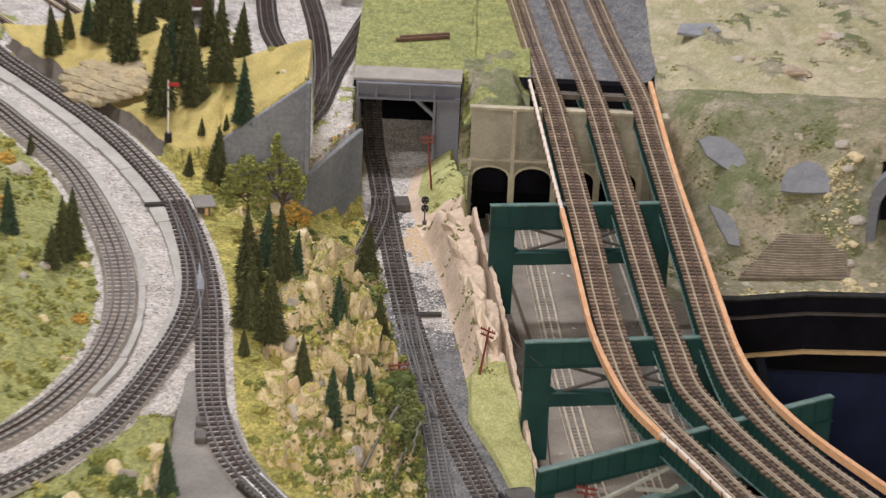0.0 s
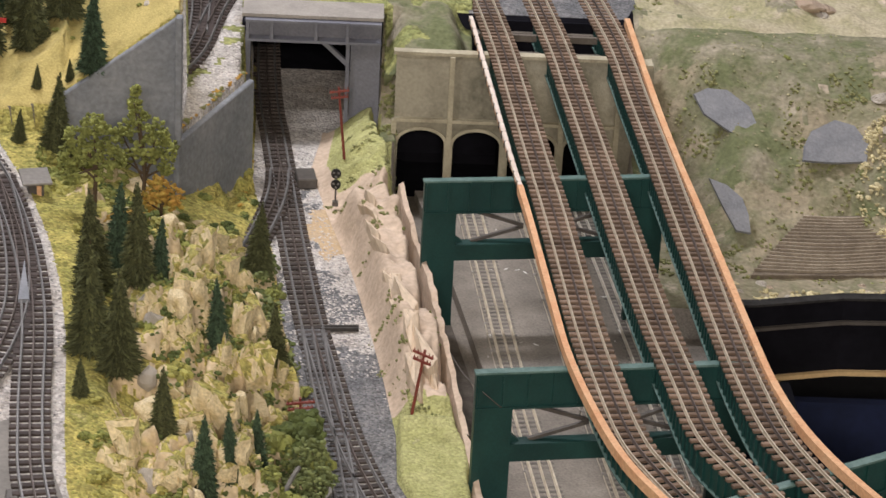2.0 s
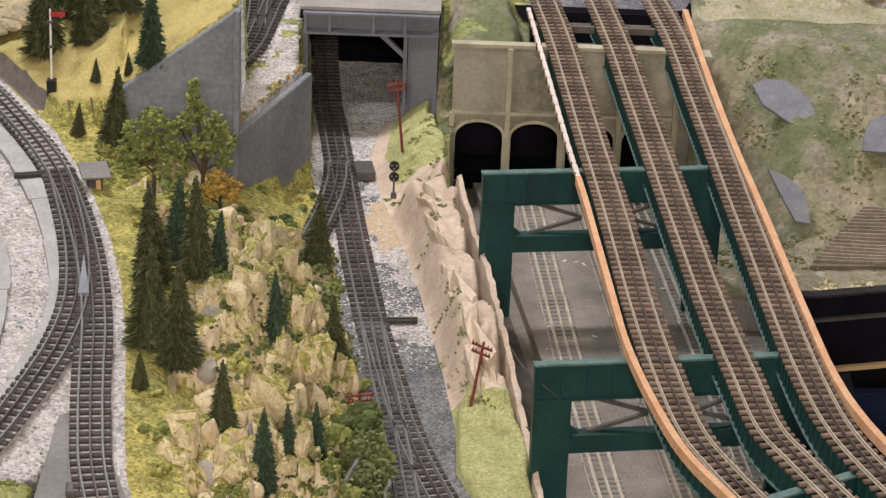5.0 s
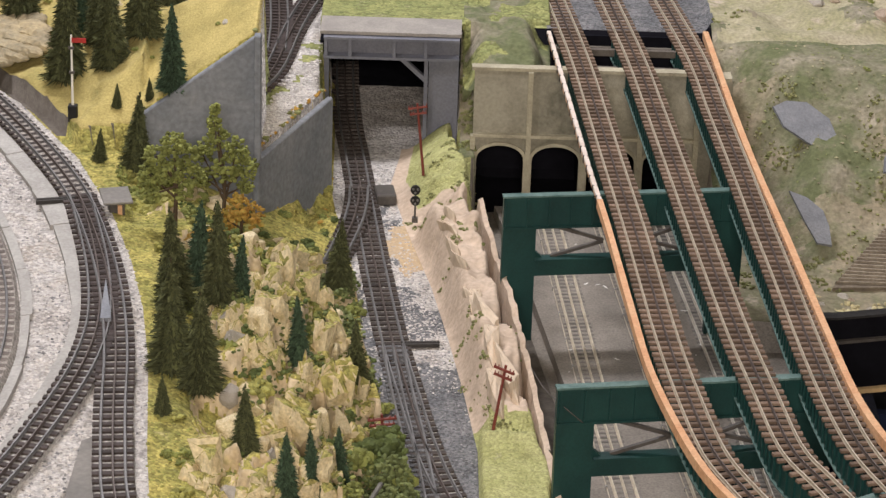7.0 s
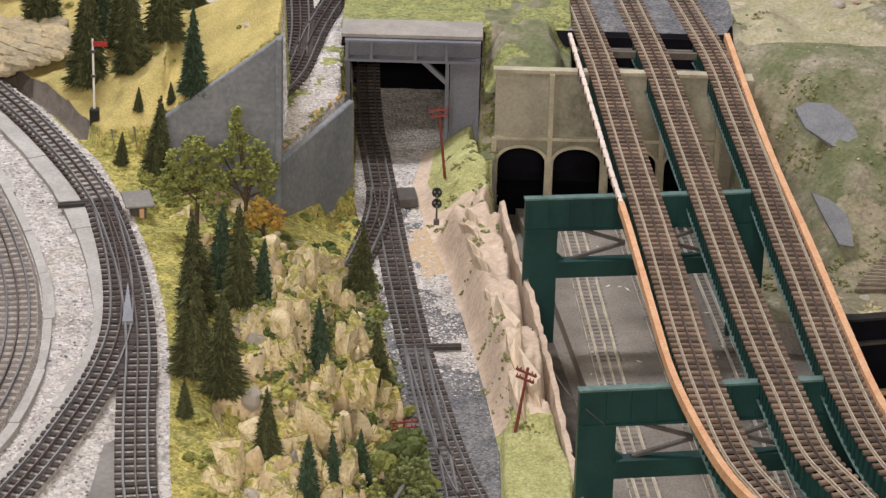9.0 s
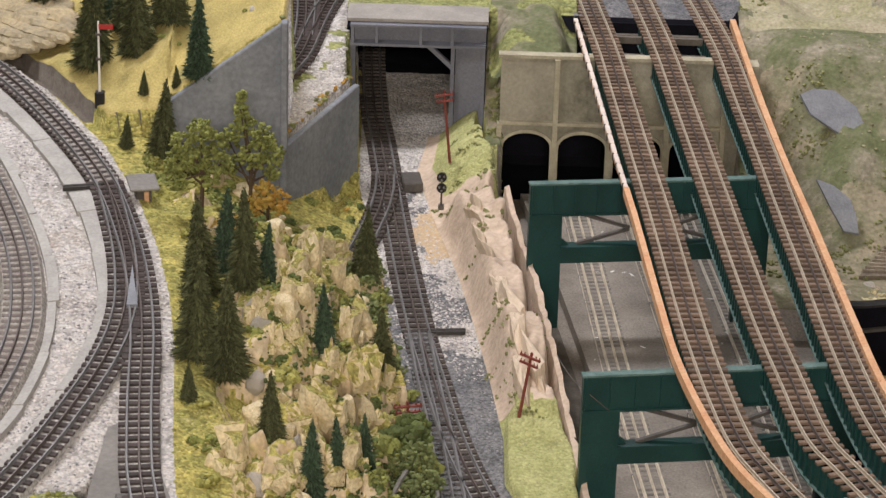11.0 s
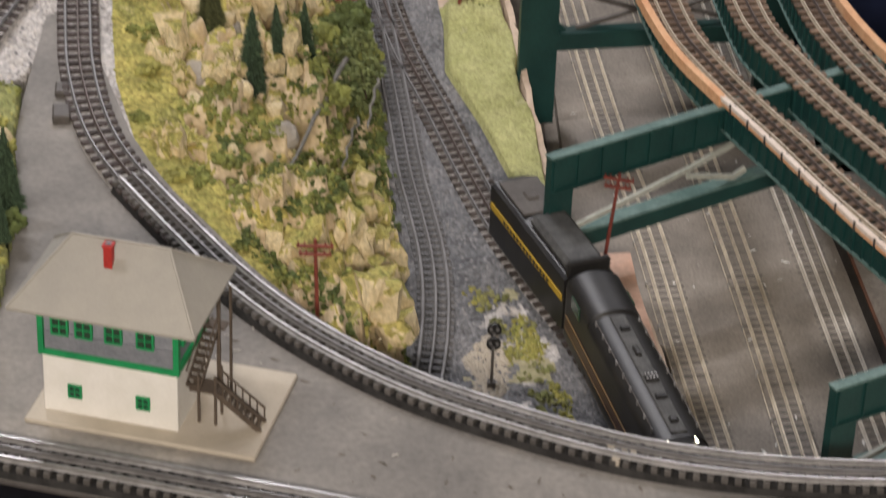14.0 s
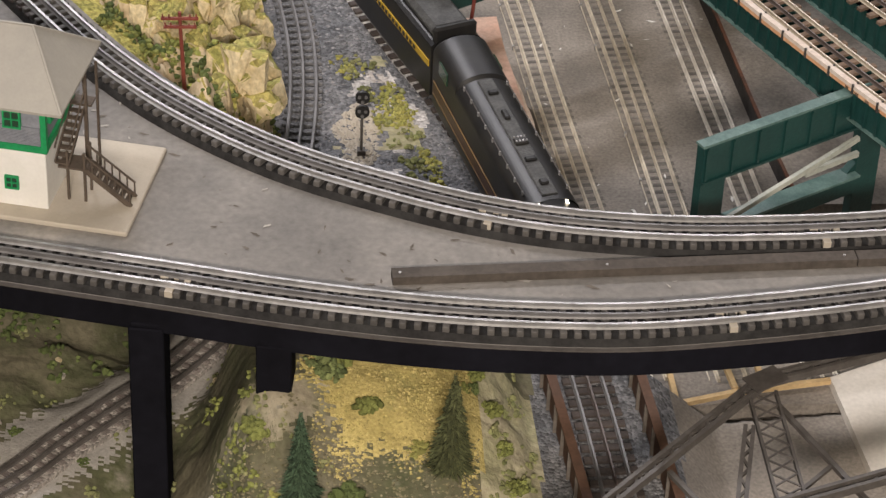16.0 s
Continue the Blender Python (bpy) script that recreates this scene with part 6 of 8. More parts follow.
M["turf_straw"] = material("straw_yellow_flock", (0.48, 0.39, 0.16), (0.37, 0.31, 0.11), 1.0, 60, grain=400, bump=0.0, island=0.35)
M["turf_hill"] = material("hillside_flock", (0.19, 0.21, 0.09), (0.31, 0.28, 0.18), 1.0, 14, grain=400, bump=0.0, island=0.35, mix_at=(0.45, 0.55))
M["turf_murk"] = material("murky_turf_crumb", (0.16, 0.145, 0.080), (0.23, 0.20, 0.125), 1.0, 90, grain=400, bump=0.0, island=0.4)
M["turf_crumb"] = material("turf_crumb", (0.40, 0.36, 0.12), (0.24, 0.25, 0.07), 1.0, 90, grain=400, bump=0.0, island=0.4)
crumbs("ballast_stones", "loose pale grey ballast stones round the loop tracks", 11000, region(lambda x, y, c: c == 0, (-1.2, -0.38), (2.8, 5.0)), 0.0027, "stone_pale", 1)
crumbs("ballast_stones", "loose pale and dark ballast stones in the valley", 5000, region(lambda x, y, c: (c == 3) & (x < 0.36), (-0.2, 0.36), (2.5, 4.75)), 0.0018, "stone_dark", 2)
crumbs("ballast_stones", "loose white gravel beside the valley track", 1500, region(lambda x, y, c: (c == 3) & (y > 3.95) & (y < 4.75), (-0.18, 0.05), (3.95, 4.75)), 0.0019, "stone_pale", 4)
near_signal = lambda x, y: np.abs(x - np.interp(y, [2.70, 2.80, 2.87, 2.93], [0.197, 0.172, 0.156, 0.124])) < 0.022
scrub("brush", "yellow-green weeds round the signal in the ballast", 60, region(lambda x, y, c: near_signal(x, y) & (fractal(x, y, 22, 2, 19) > -0.08), (0.09, 0.23), (2.68, 2.95)), 0.0024, "leaf_yellow", 12, 8, 0.009, 0.004)
scrub("brush", "olive weeds round the signal in the ballast", 34, region(lambda x, y, c: near_signal(x, y), (0.09, 0.23), (2.68, 2.95)), 0.0026, "leaf_moss", 13, 8, 0.008, 0.006)
crumbs("pale_gravel", "cream plaster crumbs at the foot of the signal", 700, region(lambda x, y, c: ((x - 0.122) / 0.024) ** 2 + ((y - 2.775) / 0.075) ** 2 < 1 + 2 * fractal(x, y, 30, 2, 4), (0.08, 0.17), (2.68, 2.88)), 0.0026, "pad", 15)
crumbs("ballast_stones", "gravel on the shelf above the lower wall", 700, region(lambda x, y, c: (c == 0) & (x > -0.31) & (x < -0.185), (-0.31, -0.185), (4.42, 4.85)), 0.0022, "stone_pale", 21)
scrub("brush", "rust and olive weeds along the lower wall's top", 10, region(lambda x, y, c: np.abs(y - (4.400 + (x + 0.300) * 2.25) - 0.03) < 0.02, (-0.30, -0.19), (4.38, 4.68)), 0.0032, "leaf_rust", 22, 9, 0.010, 0.006)
scrub("brush", "olive weeds along the lower wall's top", 16, region(lambda x, y, c: np.abs(y - (4.400 + (x + 0.300) * 2.25) - 0.03) < 0.025, (-0.30, -0.19), (4.38, 4.68)), 0.0032, "leaf_moss", 23, 9, 0.010, 0.006)
crumbs("ballast_stones", "pale stones strewn over the dark valley ballast", 1100, region(lambda x, y, c: (np.isin(c, [3, 19])) & (fractal(x, y, 9, 3, 88) + 0.5 * (y - 3.9) > 0.0), (-0.12, 0.12), (3.3, 4.5)), 0.0020, "stone_pale", 31)
crumbs("turf_crumbs", "straw and yellow turf flock under the trestle", 4200, region(lambda x, y, c: np.isin(c, [9, 12, 20]) & (y > 2.10 + 0.12 * fractal(x, y, 26, 3, 73)) & (x > 0.045 + 0.12 * fractal(x, y, 24, 3, 74)), (0.0, 0.24), (2.05, 2.45)), 0.0017, "turf_straw", 41)
crumbs("turf_crumbs", "dull brown and olive flock under the trestle", 3600, region(lambda x, y, c: np.isin(c, [9, 12, 20]) & (y < 2.16 + 0.15 * fractal(x, y, 26, 3, 75)), (-0.08, 0.24), (1.98, 2.30)), 0.0017, "turf_murk", 47)
scrub("brush", "deep green tufts under the trestle", 26, region(lambda x, y, c: (y < 2.42) & (fractal(x, y, 14, 2, 57) > 0.06), (-0.05, 0.24), (2.02, 2.42)), 0.0026, "leaf", 42, 12, 0.012, 0.007)
scrub("brush", "low olive weeds on the murky ground below the trestle", 22, region(lambda x, y, c: (y < 2.5) & (fractal(x, y, 11, 2, 58) > 0.0), (-0.40, 0.02), (2.0, 2.5)), 0.0024, "leaf_moss", 43, 8, 0.014, 0.003)
scrub("brush", "green weeds along the low girder", 26, region(lambda x, y, c: (y < 2.36) & (x > 0.235) & (x < 0.283), (0.235, 0.283), (2.02, 2.36)), 0.0028, "leaf_moss", 44, 9, 0.009, 0.006)
scrub("brush", "deep green bushes in the gloom below the trestle", 24, region(lambda x, y, c: (y > 2.40) & (fractal(x, y, 9, 2, 71) > -0.02), (-0.40, -0.13), (2.40, 2.62)), 0.0034, "leaf_dark", 45, 12, 0.016, 0.010)
scrub("brush", "round green bush at the foot of the short pier", 5, region(lambda x, y, c: np.hypot(x - 0.070, y - 2.222) < 0.012, (0.05, 0.09), (2.20, 2.24)), 0.0034, "leaf_bush", 46, 30, 0.014, 0.024)
crumbs("ballast_stones", "dark chips among the pale ballast", 2200, region(lambda x, y, c: (c == 0) & (fractal(x, y, 6, 3, 14) > -0.05), (-1.2, -0.38), (2.8, 5.0)), 0.0022, "stone_dark", 51)
crumbs("turf_crumbs", "crumbly green and brown flock over the far hillside", 1600, region(lambda x, y, c: (c == 7) & (y > 4.3), (0.5, 1.35), (4.3, 6.2)), 0.0026, "turf_hill", 9)
crumbs("turf_crumbs", "crumbly yellow-green turf flock over the slopes", 14000, region(lambda x, y, c: (c == 1) | (c == 10), (-1.2, 0.28), (1.95, 4.6)), 0.0022, "turf_crumb", 3)


# ---- telegraph poles and signals ----
def telegraph_pole(x, y, z, h, lean_x, lean_y, turn, arms=2, arm=0.034):
    root = tagged(empty("telegraph_pole", pose(x, y, z, lean_y, lean_x, 0)), "red-brown plastic telegraph pole with crossarms", "telegraph pole", group="telegraph poles")
    bm = bmesh.new()
    add_tube(bm, (0, 0, -0.01), (0, 0, h), 0.0026, 0.0020, 8)
    part("post", bm, "pole", root)
    r = pose(0, 0, 0, 0, 0, turn)
    for i in range(arms):
        zz = h - 0.007 - i * 0.011
        bm = bmesh.new()
        add_box(bm, 0, -0.003, zz, arm * (1 - 0.12 * i), 0.003, 0.0032, m=r)
        ob = part("crossarm", bm, "pole", root)
        for k in (-0.45, -0.28, 0.28, 0.45):
            bm = bmesh.new()
            p = r @ Vector((k * arm * (1 - 0.12 * i), -0.003, zz))
            add_tube(bm, p, p + Vector((0, 0, 0.0055)), 0.0012, 0.0008, 6)
            part("insulator", bm, "pole", ob)
    return root


telegraph_pole(-0.026, 4.589, 0.120, 0.125, -6, 0, 8)
telegraph_pole(0.092, 3.672, 0.084, 0.110, 8, 0, -30)
telegraph_pole(-0.067, 3.632, 0.062, 0.078, -2, 14, 8, arm=0.042)
telegraph_pole(-0.079, 2.700, 0.160, 0.128, -2, 0, -4, arm=0.042)
telegraph_pole(0.269, 2.990, 0.064, 0.150, 5, 0, -6, arm=0.038)


def colour_signal(x, y, z, h, turn):
    root = tagged(empty("colour_light_signal", pose(x, y, z, 0, 0, turn)), "black twin-headed railway signal on a thin mast", "railway signal", group="signals")
    bm = bmesh.new()
    add_tube(bm, (0, 0, 0), (0, 0, h), 0.0018, 0.0014, 8)
    add_box(bm, 0, 0, 0.004, 0.010, 0.010, 0.008)
    part("mast", bm, "gunmetal", root)
    for zz in (h - 0.006, h - 0.026):
        bm = bmesh.new()
        add_tube(bm, (0, -0.004, zz), (0, -0.009, zz), 0.0085, 0.0085, 16)
        hd = part("signal_head", bm, "black", root)
        for k in range(3):
            a = 2 * math.pi * k / 3 + 0.5
            bm = bmesh.new()
            add_tube(bm, (0.0045 * math.cos(a), -0.009, zz + 0.0045 * math.sin(a)), (0.0045 * math.cos(a), -0.011, zz + 0.0045 * math.sin(a)), 0.0020, 0.0020, 10)
            part("lens", bm, "rail_grey", hd)


colour_signal(-0.037, 4.470, 0.072, 0.068, 0)
colour_signal(0.126, 2.745, 0.060, 0.092, 0)


def semaphore(x, y, z):
    root = tagged(empty("semaphore_signal", pose(x, y, z)), "white lattice semaphore mast with a red blade and black base", "railway signal", group="signals")
    bm = bmesh.new()
    add_tube(bm, (0, 0, 0.02), (0, 0, 0.150), 0.0022, 0.0016, 8)
    part("mast", bm, "white", root)
    bm = bmesh.new()
    add_box(bm, 0, 0, 0.012, 0.016, 0.014, 0.030, bevel=0.0015)
    part("base", bm, "black", root)
    for zz in (0.128, 0.085):
        bm = bmesh.new()
        add_box(bm, 0, -0.002, zz, 0.009, 0.005, 0.004)
        part("bracket", bm, "gunmetal", root)
    bm = bmesh.new()
    add_box(bm, 0.013, -0.003, 0.142, 0.024, 0.002, 0.008)
    part("blade", bm, "red", root, "red semaphore blade")


semaphore(-0.612, 4.405, height(-0.612, 4.405) - 0.006)


# ---- lineside boxes ----
def lineside_shed(x, y, z, turn):
    root = tagged(empty("lineside_shed", pose(x, y, z, 0, 0, turn)), "small dark lineside shed with flat grey roof", "shed")
    bm = bmesh.new()
    add_box(bm, 0, 0, 0.013, 0.024, 0.028, 0.026, bevel=0.001)
    part("body", bm, "gunmetal", root)
    bm = bmesh.new()
    add_box(bm, 0, 0, 0.028, 0.046, 0.064, 0.004, bevel=0.001)
    part("roof", bm, "board", root)
    bm = bmesh.new()
    add_box(bm, 0.004, -0.0155, 0.010, 0.007, 0.003, 0.016)
    part("door", bm, "orange", root, "orange painted door")


lineside_shed(-0.501, 4.065, 0.246, 14)


def switch_motor(x, y, z, turn, size=1.0, label="black switch motor box beside the track"):
    root = tagged(empty("switch_motor", pose(x, y, z, 0, 0, turn)), label, "switch motor", group="switch motors")
    bm = bmesh.new()
    add_box(bm, 0, 0, 0.006 * size, 0.022 * size, 0.034 * size, 0.012 * size, bevel=0.002)
    part("housing", bm, "gunmetal", root)
    bm = bmesh.new()
    add_box(bm, 0.014, 0.004, 0.004, 0.012, 0.006, 0.006)
    part("throw_rod", bm, "gunmetal", root)


switch_motor(-0.091, 4.589, 0.061, 8, 1.55)
switch_motor(-0.406, 3.017, 0.2537, 6)
switch_motor(-0.412, 3.079, 0.2537, 4, 0.8, "small black relay box beside the track")
for x, y, turn in ((-0.596, 4.068, 14), (-0.019, 4.001, 6)):
    bm = bmesh.new()
    z = 0.262 if x < -0.3 else 0.064
    for k in (-0.5, 0.5):
        add_box(bm, x, y + k * 0.008, z, 0.060, 0.005, 0.006, turn)
    tagged(part("long_tie", bm, "tie_black"), "long black headblock ties of a switch", "railway tie", group="headblocks")


M["grey_trunk"] = material("grey_dead_wood", (0.12, 0.115, 0.10), (0.19, 0.18, 0.16), 0.95, 40, grain=300, bump=0.6)
tagged(prism("switch_frog", [(-0.481, 3.764), (-0.457, 3.627), (-0.473, 3.626)], 0.2650, 0.2708, "slate"), "grey plastic frog of the loop switch", "switch frog")


# fallen grey trunks in the brush
for a, b, r in (((-0.062, 3.30, 0.195), (-0.132, 2.925, 0.225), 0.0036), ((-0.020, 3.30, 0.165), (-0.034, 3.15, 0.175), 0.0026), ((-0.045, 3.22, 0.15), (-0.062, 3.02, 0.19), 0.0022)):
    rings = []
    for k in range(9):
        p = Vector(a).lerp(Vector(b), k / 8)
        p.z = max(height(p.x, p.y) + 0.004, p.z) + 0.006 * noise.noise(Vector((k * 0.9, r * 900, 0)))
        p.x += 0.007 * noise.noise(Vector((k * 0.7, r * 500, 4)))
        rings.append([(p.x + r * (1 - k * 0.05) * math.cos(j * 0.898), p.y, p.z + r * (1 - k * 0.05) * math.sin(j * 0.898)) for j in range(7)])
    verts = [v for ring in rings for v in ring]
    faces = [(i * 7 + j, i * 7 + (j + 1) % 7, i * 7 + 7 + (j + 1) % 7, i * 7 + 7 + j) for i in range(8) for j in range(7)] + [tuple(range(7)), tuple(range(56, 63))]
    tagged(mesh_from("fallen_trunk", verts, faces, "grey_trunk"), "bare grey trunk lying in the brush", "tree trunk", group="fallen trunks")


def flakes(name, label, n, xr, yr, inside, z, mat, seed):
    """Thin chips of debris lying on a flat board."""
    rng = np.random.RandomState(seed)
    verts, faces = [], []
    while len(faces) < n:
        x, y = rng.uniform(*xr), rng.uniform(*yr)
        if not inside(x, y):
            continue
        k, s, a = len(verts), rng.uniform(0.0012, 0.006), rng.uniform(0, 6.3)
        for j in range(4):
            r = s * rng.uniform(0.5, 1.2)
            u, v = r * 1.5 * math.cos(j * 1.57 + 0.3), r * 0.45 * math.sin(j * 1.57 + 0.3)
            verts.append((x + u * math.cos(a) - v * math.sin(a), y + u * math.sin(a) + v * math.cos(a), z + rng.uniform(0.0002, 0.0010)))
        faces.append((k, k + 1, k + 2, k + 3))
    tagged(mesh_from(name, verts, faces, mat), label, "debris", kind="stuff")


def on_board(x, y):
    return float(along([(p[0], p[1]) for p in FRONT], x)) + 0.04 < y < float(along([(-0.30, 2.80), (-0.17, 2.60), (-0.02, 2.44), (0.13, 2.345), (0.3, 2.285), (0.5, 2.265)], x)) and not (x < -0.09 and 2.30 < y < 2.50)


flakes("board_debris", "flakes and chips of dirt on the grey board", 60, (-0.35, 0.45), (2.2, 2.75), on_board, 0.2537, "dark_wood_and_gaps", 4)
flakes("board_debris", "pale chips and crumbs on the grey board", 26, (-0.35, 0.45), (2.2, 2.75), on_board, 0.2537, "pad_ground", 6)
flakes("yard_debris", "white specks of litter on the yard deck", 160, (0.22, 0.62), (2.45, 4.6), lambda x, y: x > float(along(EDGE_YARD, y)) + 0.03 and not 3.0 < y < 3.06, -0.0078, "white", 8)


# ---- switch tower ----
def switch_tower():
    turn = -14.0
    root = tagged(empty("switch_tower", pose(-0.272, 2.4275, 0.2585, 0, 0, turn)), "two-storey switch tower, white below, grey and green above, hip roof", "building")
    w, d = 0.146, 0.092
    white_h, top_h, eave = 0.072, 0.134, 0.137

    def bx(nm, mat, *boxes, parent=root, label="", bevel=0.0):
        bm = bmesh.new()
        for c in boxes:
            add_box(bm, *c, bevel=bevel)
        return part(nm, bm, mat, parent, label)

    bx("lower_wall", "white", (0, 0, white_h / 2, w, d, white_h), bevel=0.001)
    bx("upper_wall", "tower_grey", (0, 0, (white_h + top_h) / 2, w - 0.003, d - 0.003, top_h - white_h))
    for z, hh in ((white_h + 0.003, 0.008), (top_h - 0.004, 0.006)):
        bx("trim_band", "tower_green", (0, 0, z, w + 0.004, d + 0.004, hh))
    for sx in (-1, 1):
        for sy in (-1, 1):
            bx("corner_post", "tower_green", (sx * w / 2, sy * d / 2, (white_h + top_h) / 2, 0.006, 0.006, top_h - white_h))
    for k in range(12):
        bx("siding_board", "tower_grey", (0, -d / 2 - 0.0002, white_h + 0.008 + k * 0.0018, w - 0.008, 0.0022, 0.0012))

    def window(x, y, z, ww, hh, side):
        out = Vector((0, -1, 0)) if side == "front" else Vector((1, 0, 0))
        m = pose(x, y, z, 0, 0, 0 if side == "front" else 90)
        bm = bmesh.new()
        t, u = 0.0020, 0.0007
        xs = (-ww / 2 - t / 2, -ww / 2 + t / 2, -u, u, ww / 2 - t / 2, ww / 2 + t / 2)
        zs = (-hh / 2 - t / 2, -hh / 2 + t / 2, -u, u, hh / 2 - t / 2, hh / 2 + t / 2)
        grid = [[bm.verts.new(m @ Vector((px, -0.002, pz))) for px in xs] for pz in zs]
        bars = [bm.faces.new((grid[i][j], grid[i][j + 1], grid[i + 1][j + 1], grid[i + 1][j])) for i in range(5) for j in range(5) if not (i in (1, 3) and j in (1, 3))]
        back = bmesh.ops.extrude_face_region(bm, geom=bars)
        bmesh.ops.translate(bm, verts=[v for v in back["geom"] if isinstance(v, bmesh.types.BMVert)], vec=-out * 0.004)
        bmesh.ops.recalc_face_normals(bm, faces=bm.faces)
        wd = part("window", bm, "tower_green", root, "small green framed window")
        bm = bmesh.new()
        add_box(bm, 0, 0, 0, ww - 0.002, 0.0012, hh - 0.002, m=m)
        part("pane", bm, "glass_dark", wd)

    for x in (-0.052, -0.026, 0.006, 0.040):
        window(x, -d / 2 - 0.001, 0.109, 0.017, 0.020, "front")
    for x in (-0.038, 0.036):
        window(x, -d / 2 - 0.001, 0.030, 0.013, 0.014, "front")
    for y in (-0.022, 0.018):
        window(w / 2 + 0.001, y, 0.109, 0.017, 0.020, "side")
    # hip roof
    ew, ed, rh, rl = 0.100, 0.070, 0.056, 0.052
    bm = bmesh.new()
    e = [bm.verts.new(v) for v in ((-ew, -ed, eave), (ew, -ed, eave), (ew, ed, eave), (-ew, ed, eave))]
    lo = [bm.verts.new((v.co.x, v.co.y, eave - 0.003)) for v in e]
    r = [bm.verts.new((-rl, 0, eave + rh)), bm.verts.new((rl, 0, eave + rh))]
    for f in ((e[0], e[1], r[1], r[0]), (e[1], e[2], r[1]), (e[2], e[3], r[0], r[1]), (e[3], e[0], r[0]), tuple(reversed(lo))):
        bm.faces.new(f)
    for i in range(4):
        bm.faces.new((e[i], lo[i], lo[(i + 1) % 4], e[(i + 1) % 4]))
    bmesh.ops.recalc_face_normals(bm, faces=bm.faces)
    roof = part("roof", bm, "roof", root)
    for a, b in (((-ew, -ed), -rl), ((ew, -ed), rl), ((ew, ed), rl), ((-ew, ed), -rl)):
        bm = bmesh.new()
        add_beam(bm, (a[0], a[1], eave + 0.0005), (b, 0, eave + rh + 0.0005), 0.0022, 0.0016)
        part("hip_cap", bm, "roof", roof)
    bm = bmesh.new()
    add_beam(bm, (-rl, 0, eave + rh), (rl, 0, eave + rh), 0.0024, 0.002)
    part("ridge_cap", bm, "roof", roof)
    bm = bmesh.new()
    add_box(bm, -0.006, -0.020, eave + rh - 0.008, 0.009, 0.009, 0.030, bevel=0.0006)
    add_box(bm, -0.006, -0.020, eave + rh + 0.006, 0.011, 0.011, 0.003)
    ch = part("chimney", bm, "red", root, "red brick chimney")
    bx("flue", "black", (-0.006, -0.020, eave + rh + 0.0078, 0.006, 0.006, 0.001), parent=ch)
    # outside stair in two flights
    st = bx("stair", "stair", (w / 2 + 0.020, -0.012, 0.040, 0.030, 0.024, 0.002))
    x0 = w / 2 + 0.009
    for k in range(9):
        s = k / 8
        bx("tread", "stair", (x0, -0.020 + 0.060 * s, 0.044 + 0.034 * s, 0.014, 0.0065, 0.0016), parent=st)
    for k in range(8):
        s = k / 7
        bx("tread", "stair", (x0 + 0.026 + 0.040 * s, -0.012, 0.038 - 0.036 * s, 0.0055, 0.018, 0.0016), parent=st)
    for sy in (-0.021, -0.003):
        bm = bmesh.new()
        add_beam(bm, (x0 + 0.022, sy, 0.040), (x0 + 0.072, sy, 0.000), 0.0016, 0.006)
        part("stringer", bm, "stair", st)
        bm = bmesh.new()
        add_beam(bm, (x0 + 0.022, sy, 0.058), (x0 + 0.072, sy, 0.018), 0.0016, 0.0018)
        part("handrail", bm, "stair", st)
        for k in range(7):
            s = k / 6
            bm = bmesh.new()
            add_beam(bm, (x0 + 0.024 + 0.047 * s, sy, 0.040 - 0.038 * s), (x0 + 0.024 + 0.047 * s, sy, 0.057 - 0.038 * s), 0.0014, 0.0014)
            part("baluster", bm, "stair", st)
    for sx in (0.0, 0.015):
        bm = bmesh.new()
        add_beam(bm, (x0 - 0.007 + sx, -0.022, 0.044), (x0 - 0.007 + sx, 0.042, 0.080), 0.0015, 0.005)
        part("stringer", bm, "stair", st)
        bm = bmesh.new()
        add_beam(bm, (x0 - 0.007 + sx, -0.022, 0.062), (x0 - 0.007 + sx, 0.042, 0.098), 0.0015, 0.0018)
        part("handrail", bm, "stair", st)
    for x, y, z in ((x0 + 0.006, -0.022, 0.060), (x0 + 0.024, -0.022, 0.060), (x0 + 0.024, -0.001, 0.060), (x0 + 0.012, 0.030, 0.130), (x0 + 0.020, 0.044, 0.130), (x0 + 0.006, 0.044, 0.130)):
        bx("stair_post", "stair", (x, y, z / 2, 0.0026, 0.0026, z), parent=st)
    bx("landing", "stair", (x0 + 0.006, 0.040, 0.082, 0.022, 0.016, 0.002), parent=st)


switch_tower()
bm = bmesh.new()
add_box(bm, 0, 0, 0, 0.250, 0.158, 0.006, bevel=0.0015)
pad = part("foundation_slab", bm, "pad")
pad.matrix_basis = pose(-0.2335, 2.4305, 0.2555, 0, 0, -13.8)
tagged(pad, "beige plastic foundation slab under the switch tower", "slab")


# ---- streamlined steam engine on the valley line ----
def on_line(pts, dist_from_y, back):
    """The point of a line that lies back metres behind the place where it crosses y."""
    line = smooth_line(pts, 0.004)
    i = int(np.argmin(np.abs(line[:, 1] - dist_from_y)))
    j = max(0, i - int(back / 0.004))
    return Vector((*line[j], 0))


def loft(sections):
    bm = bmesh.new()
    rings = [[bm.verts.new(v) for v in s] for s in sections]
    k = len(rings[0])
    for a, b in zip(rings[:-1], rings[1:]):
        for j in range(k):
            bm.faces.new((a[j], a[(j + 1) % k], b[(j + 1) % k], b[j]))
    bm.faces.new(list(reversed(rings[0])))
    bm.faces.new(rings[-1])
    bmesh.ops.recalc_face_normals(bm, faces=bm.faces)
    return bm


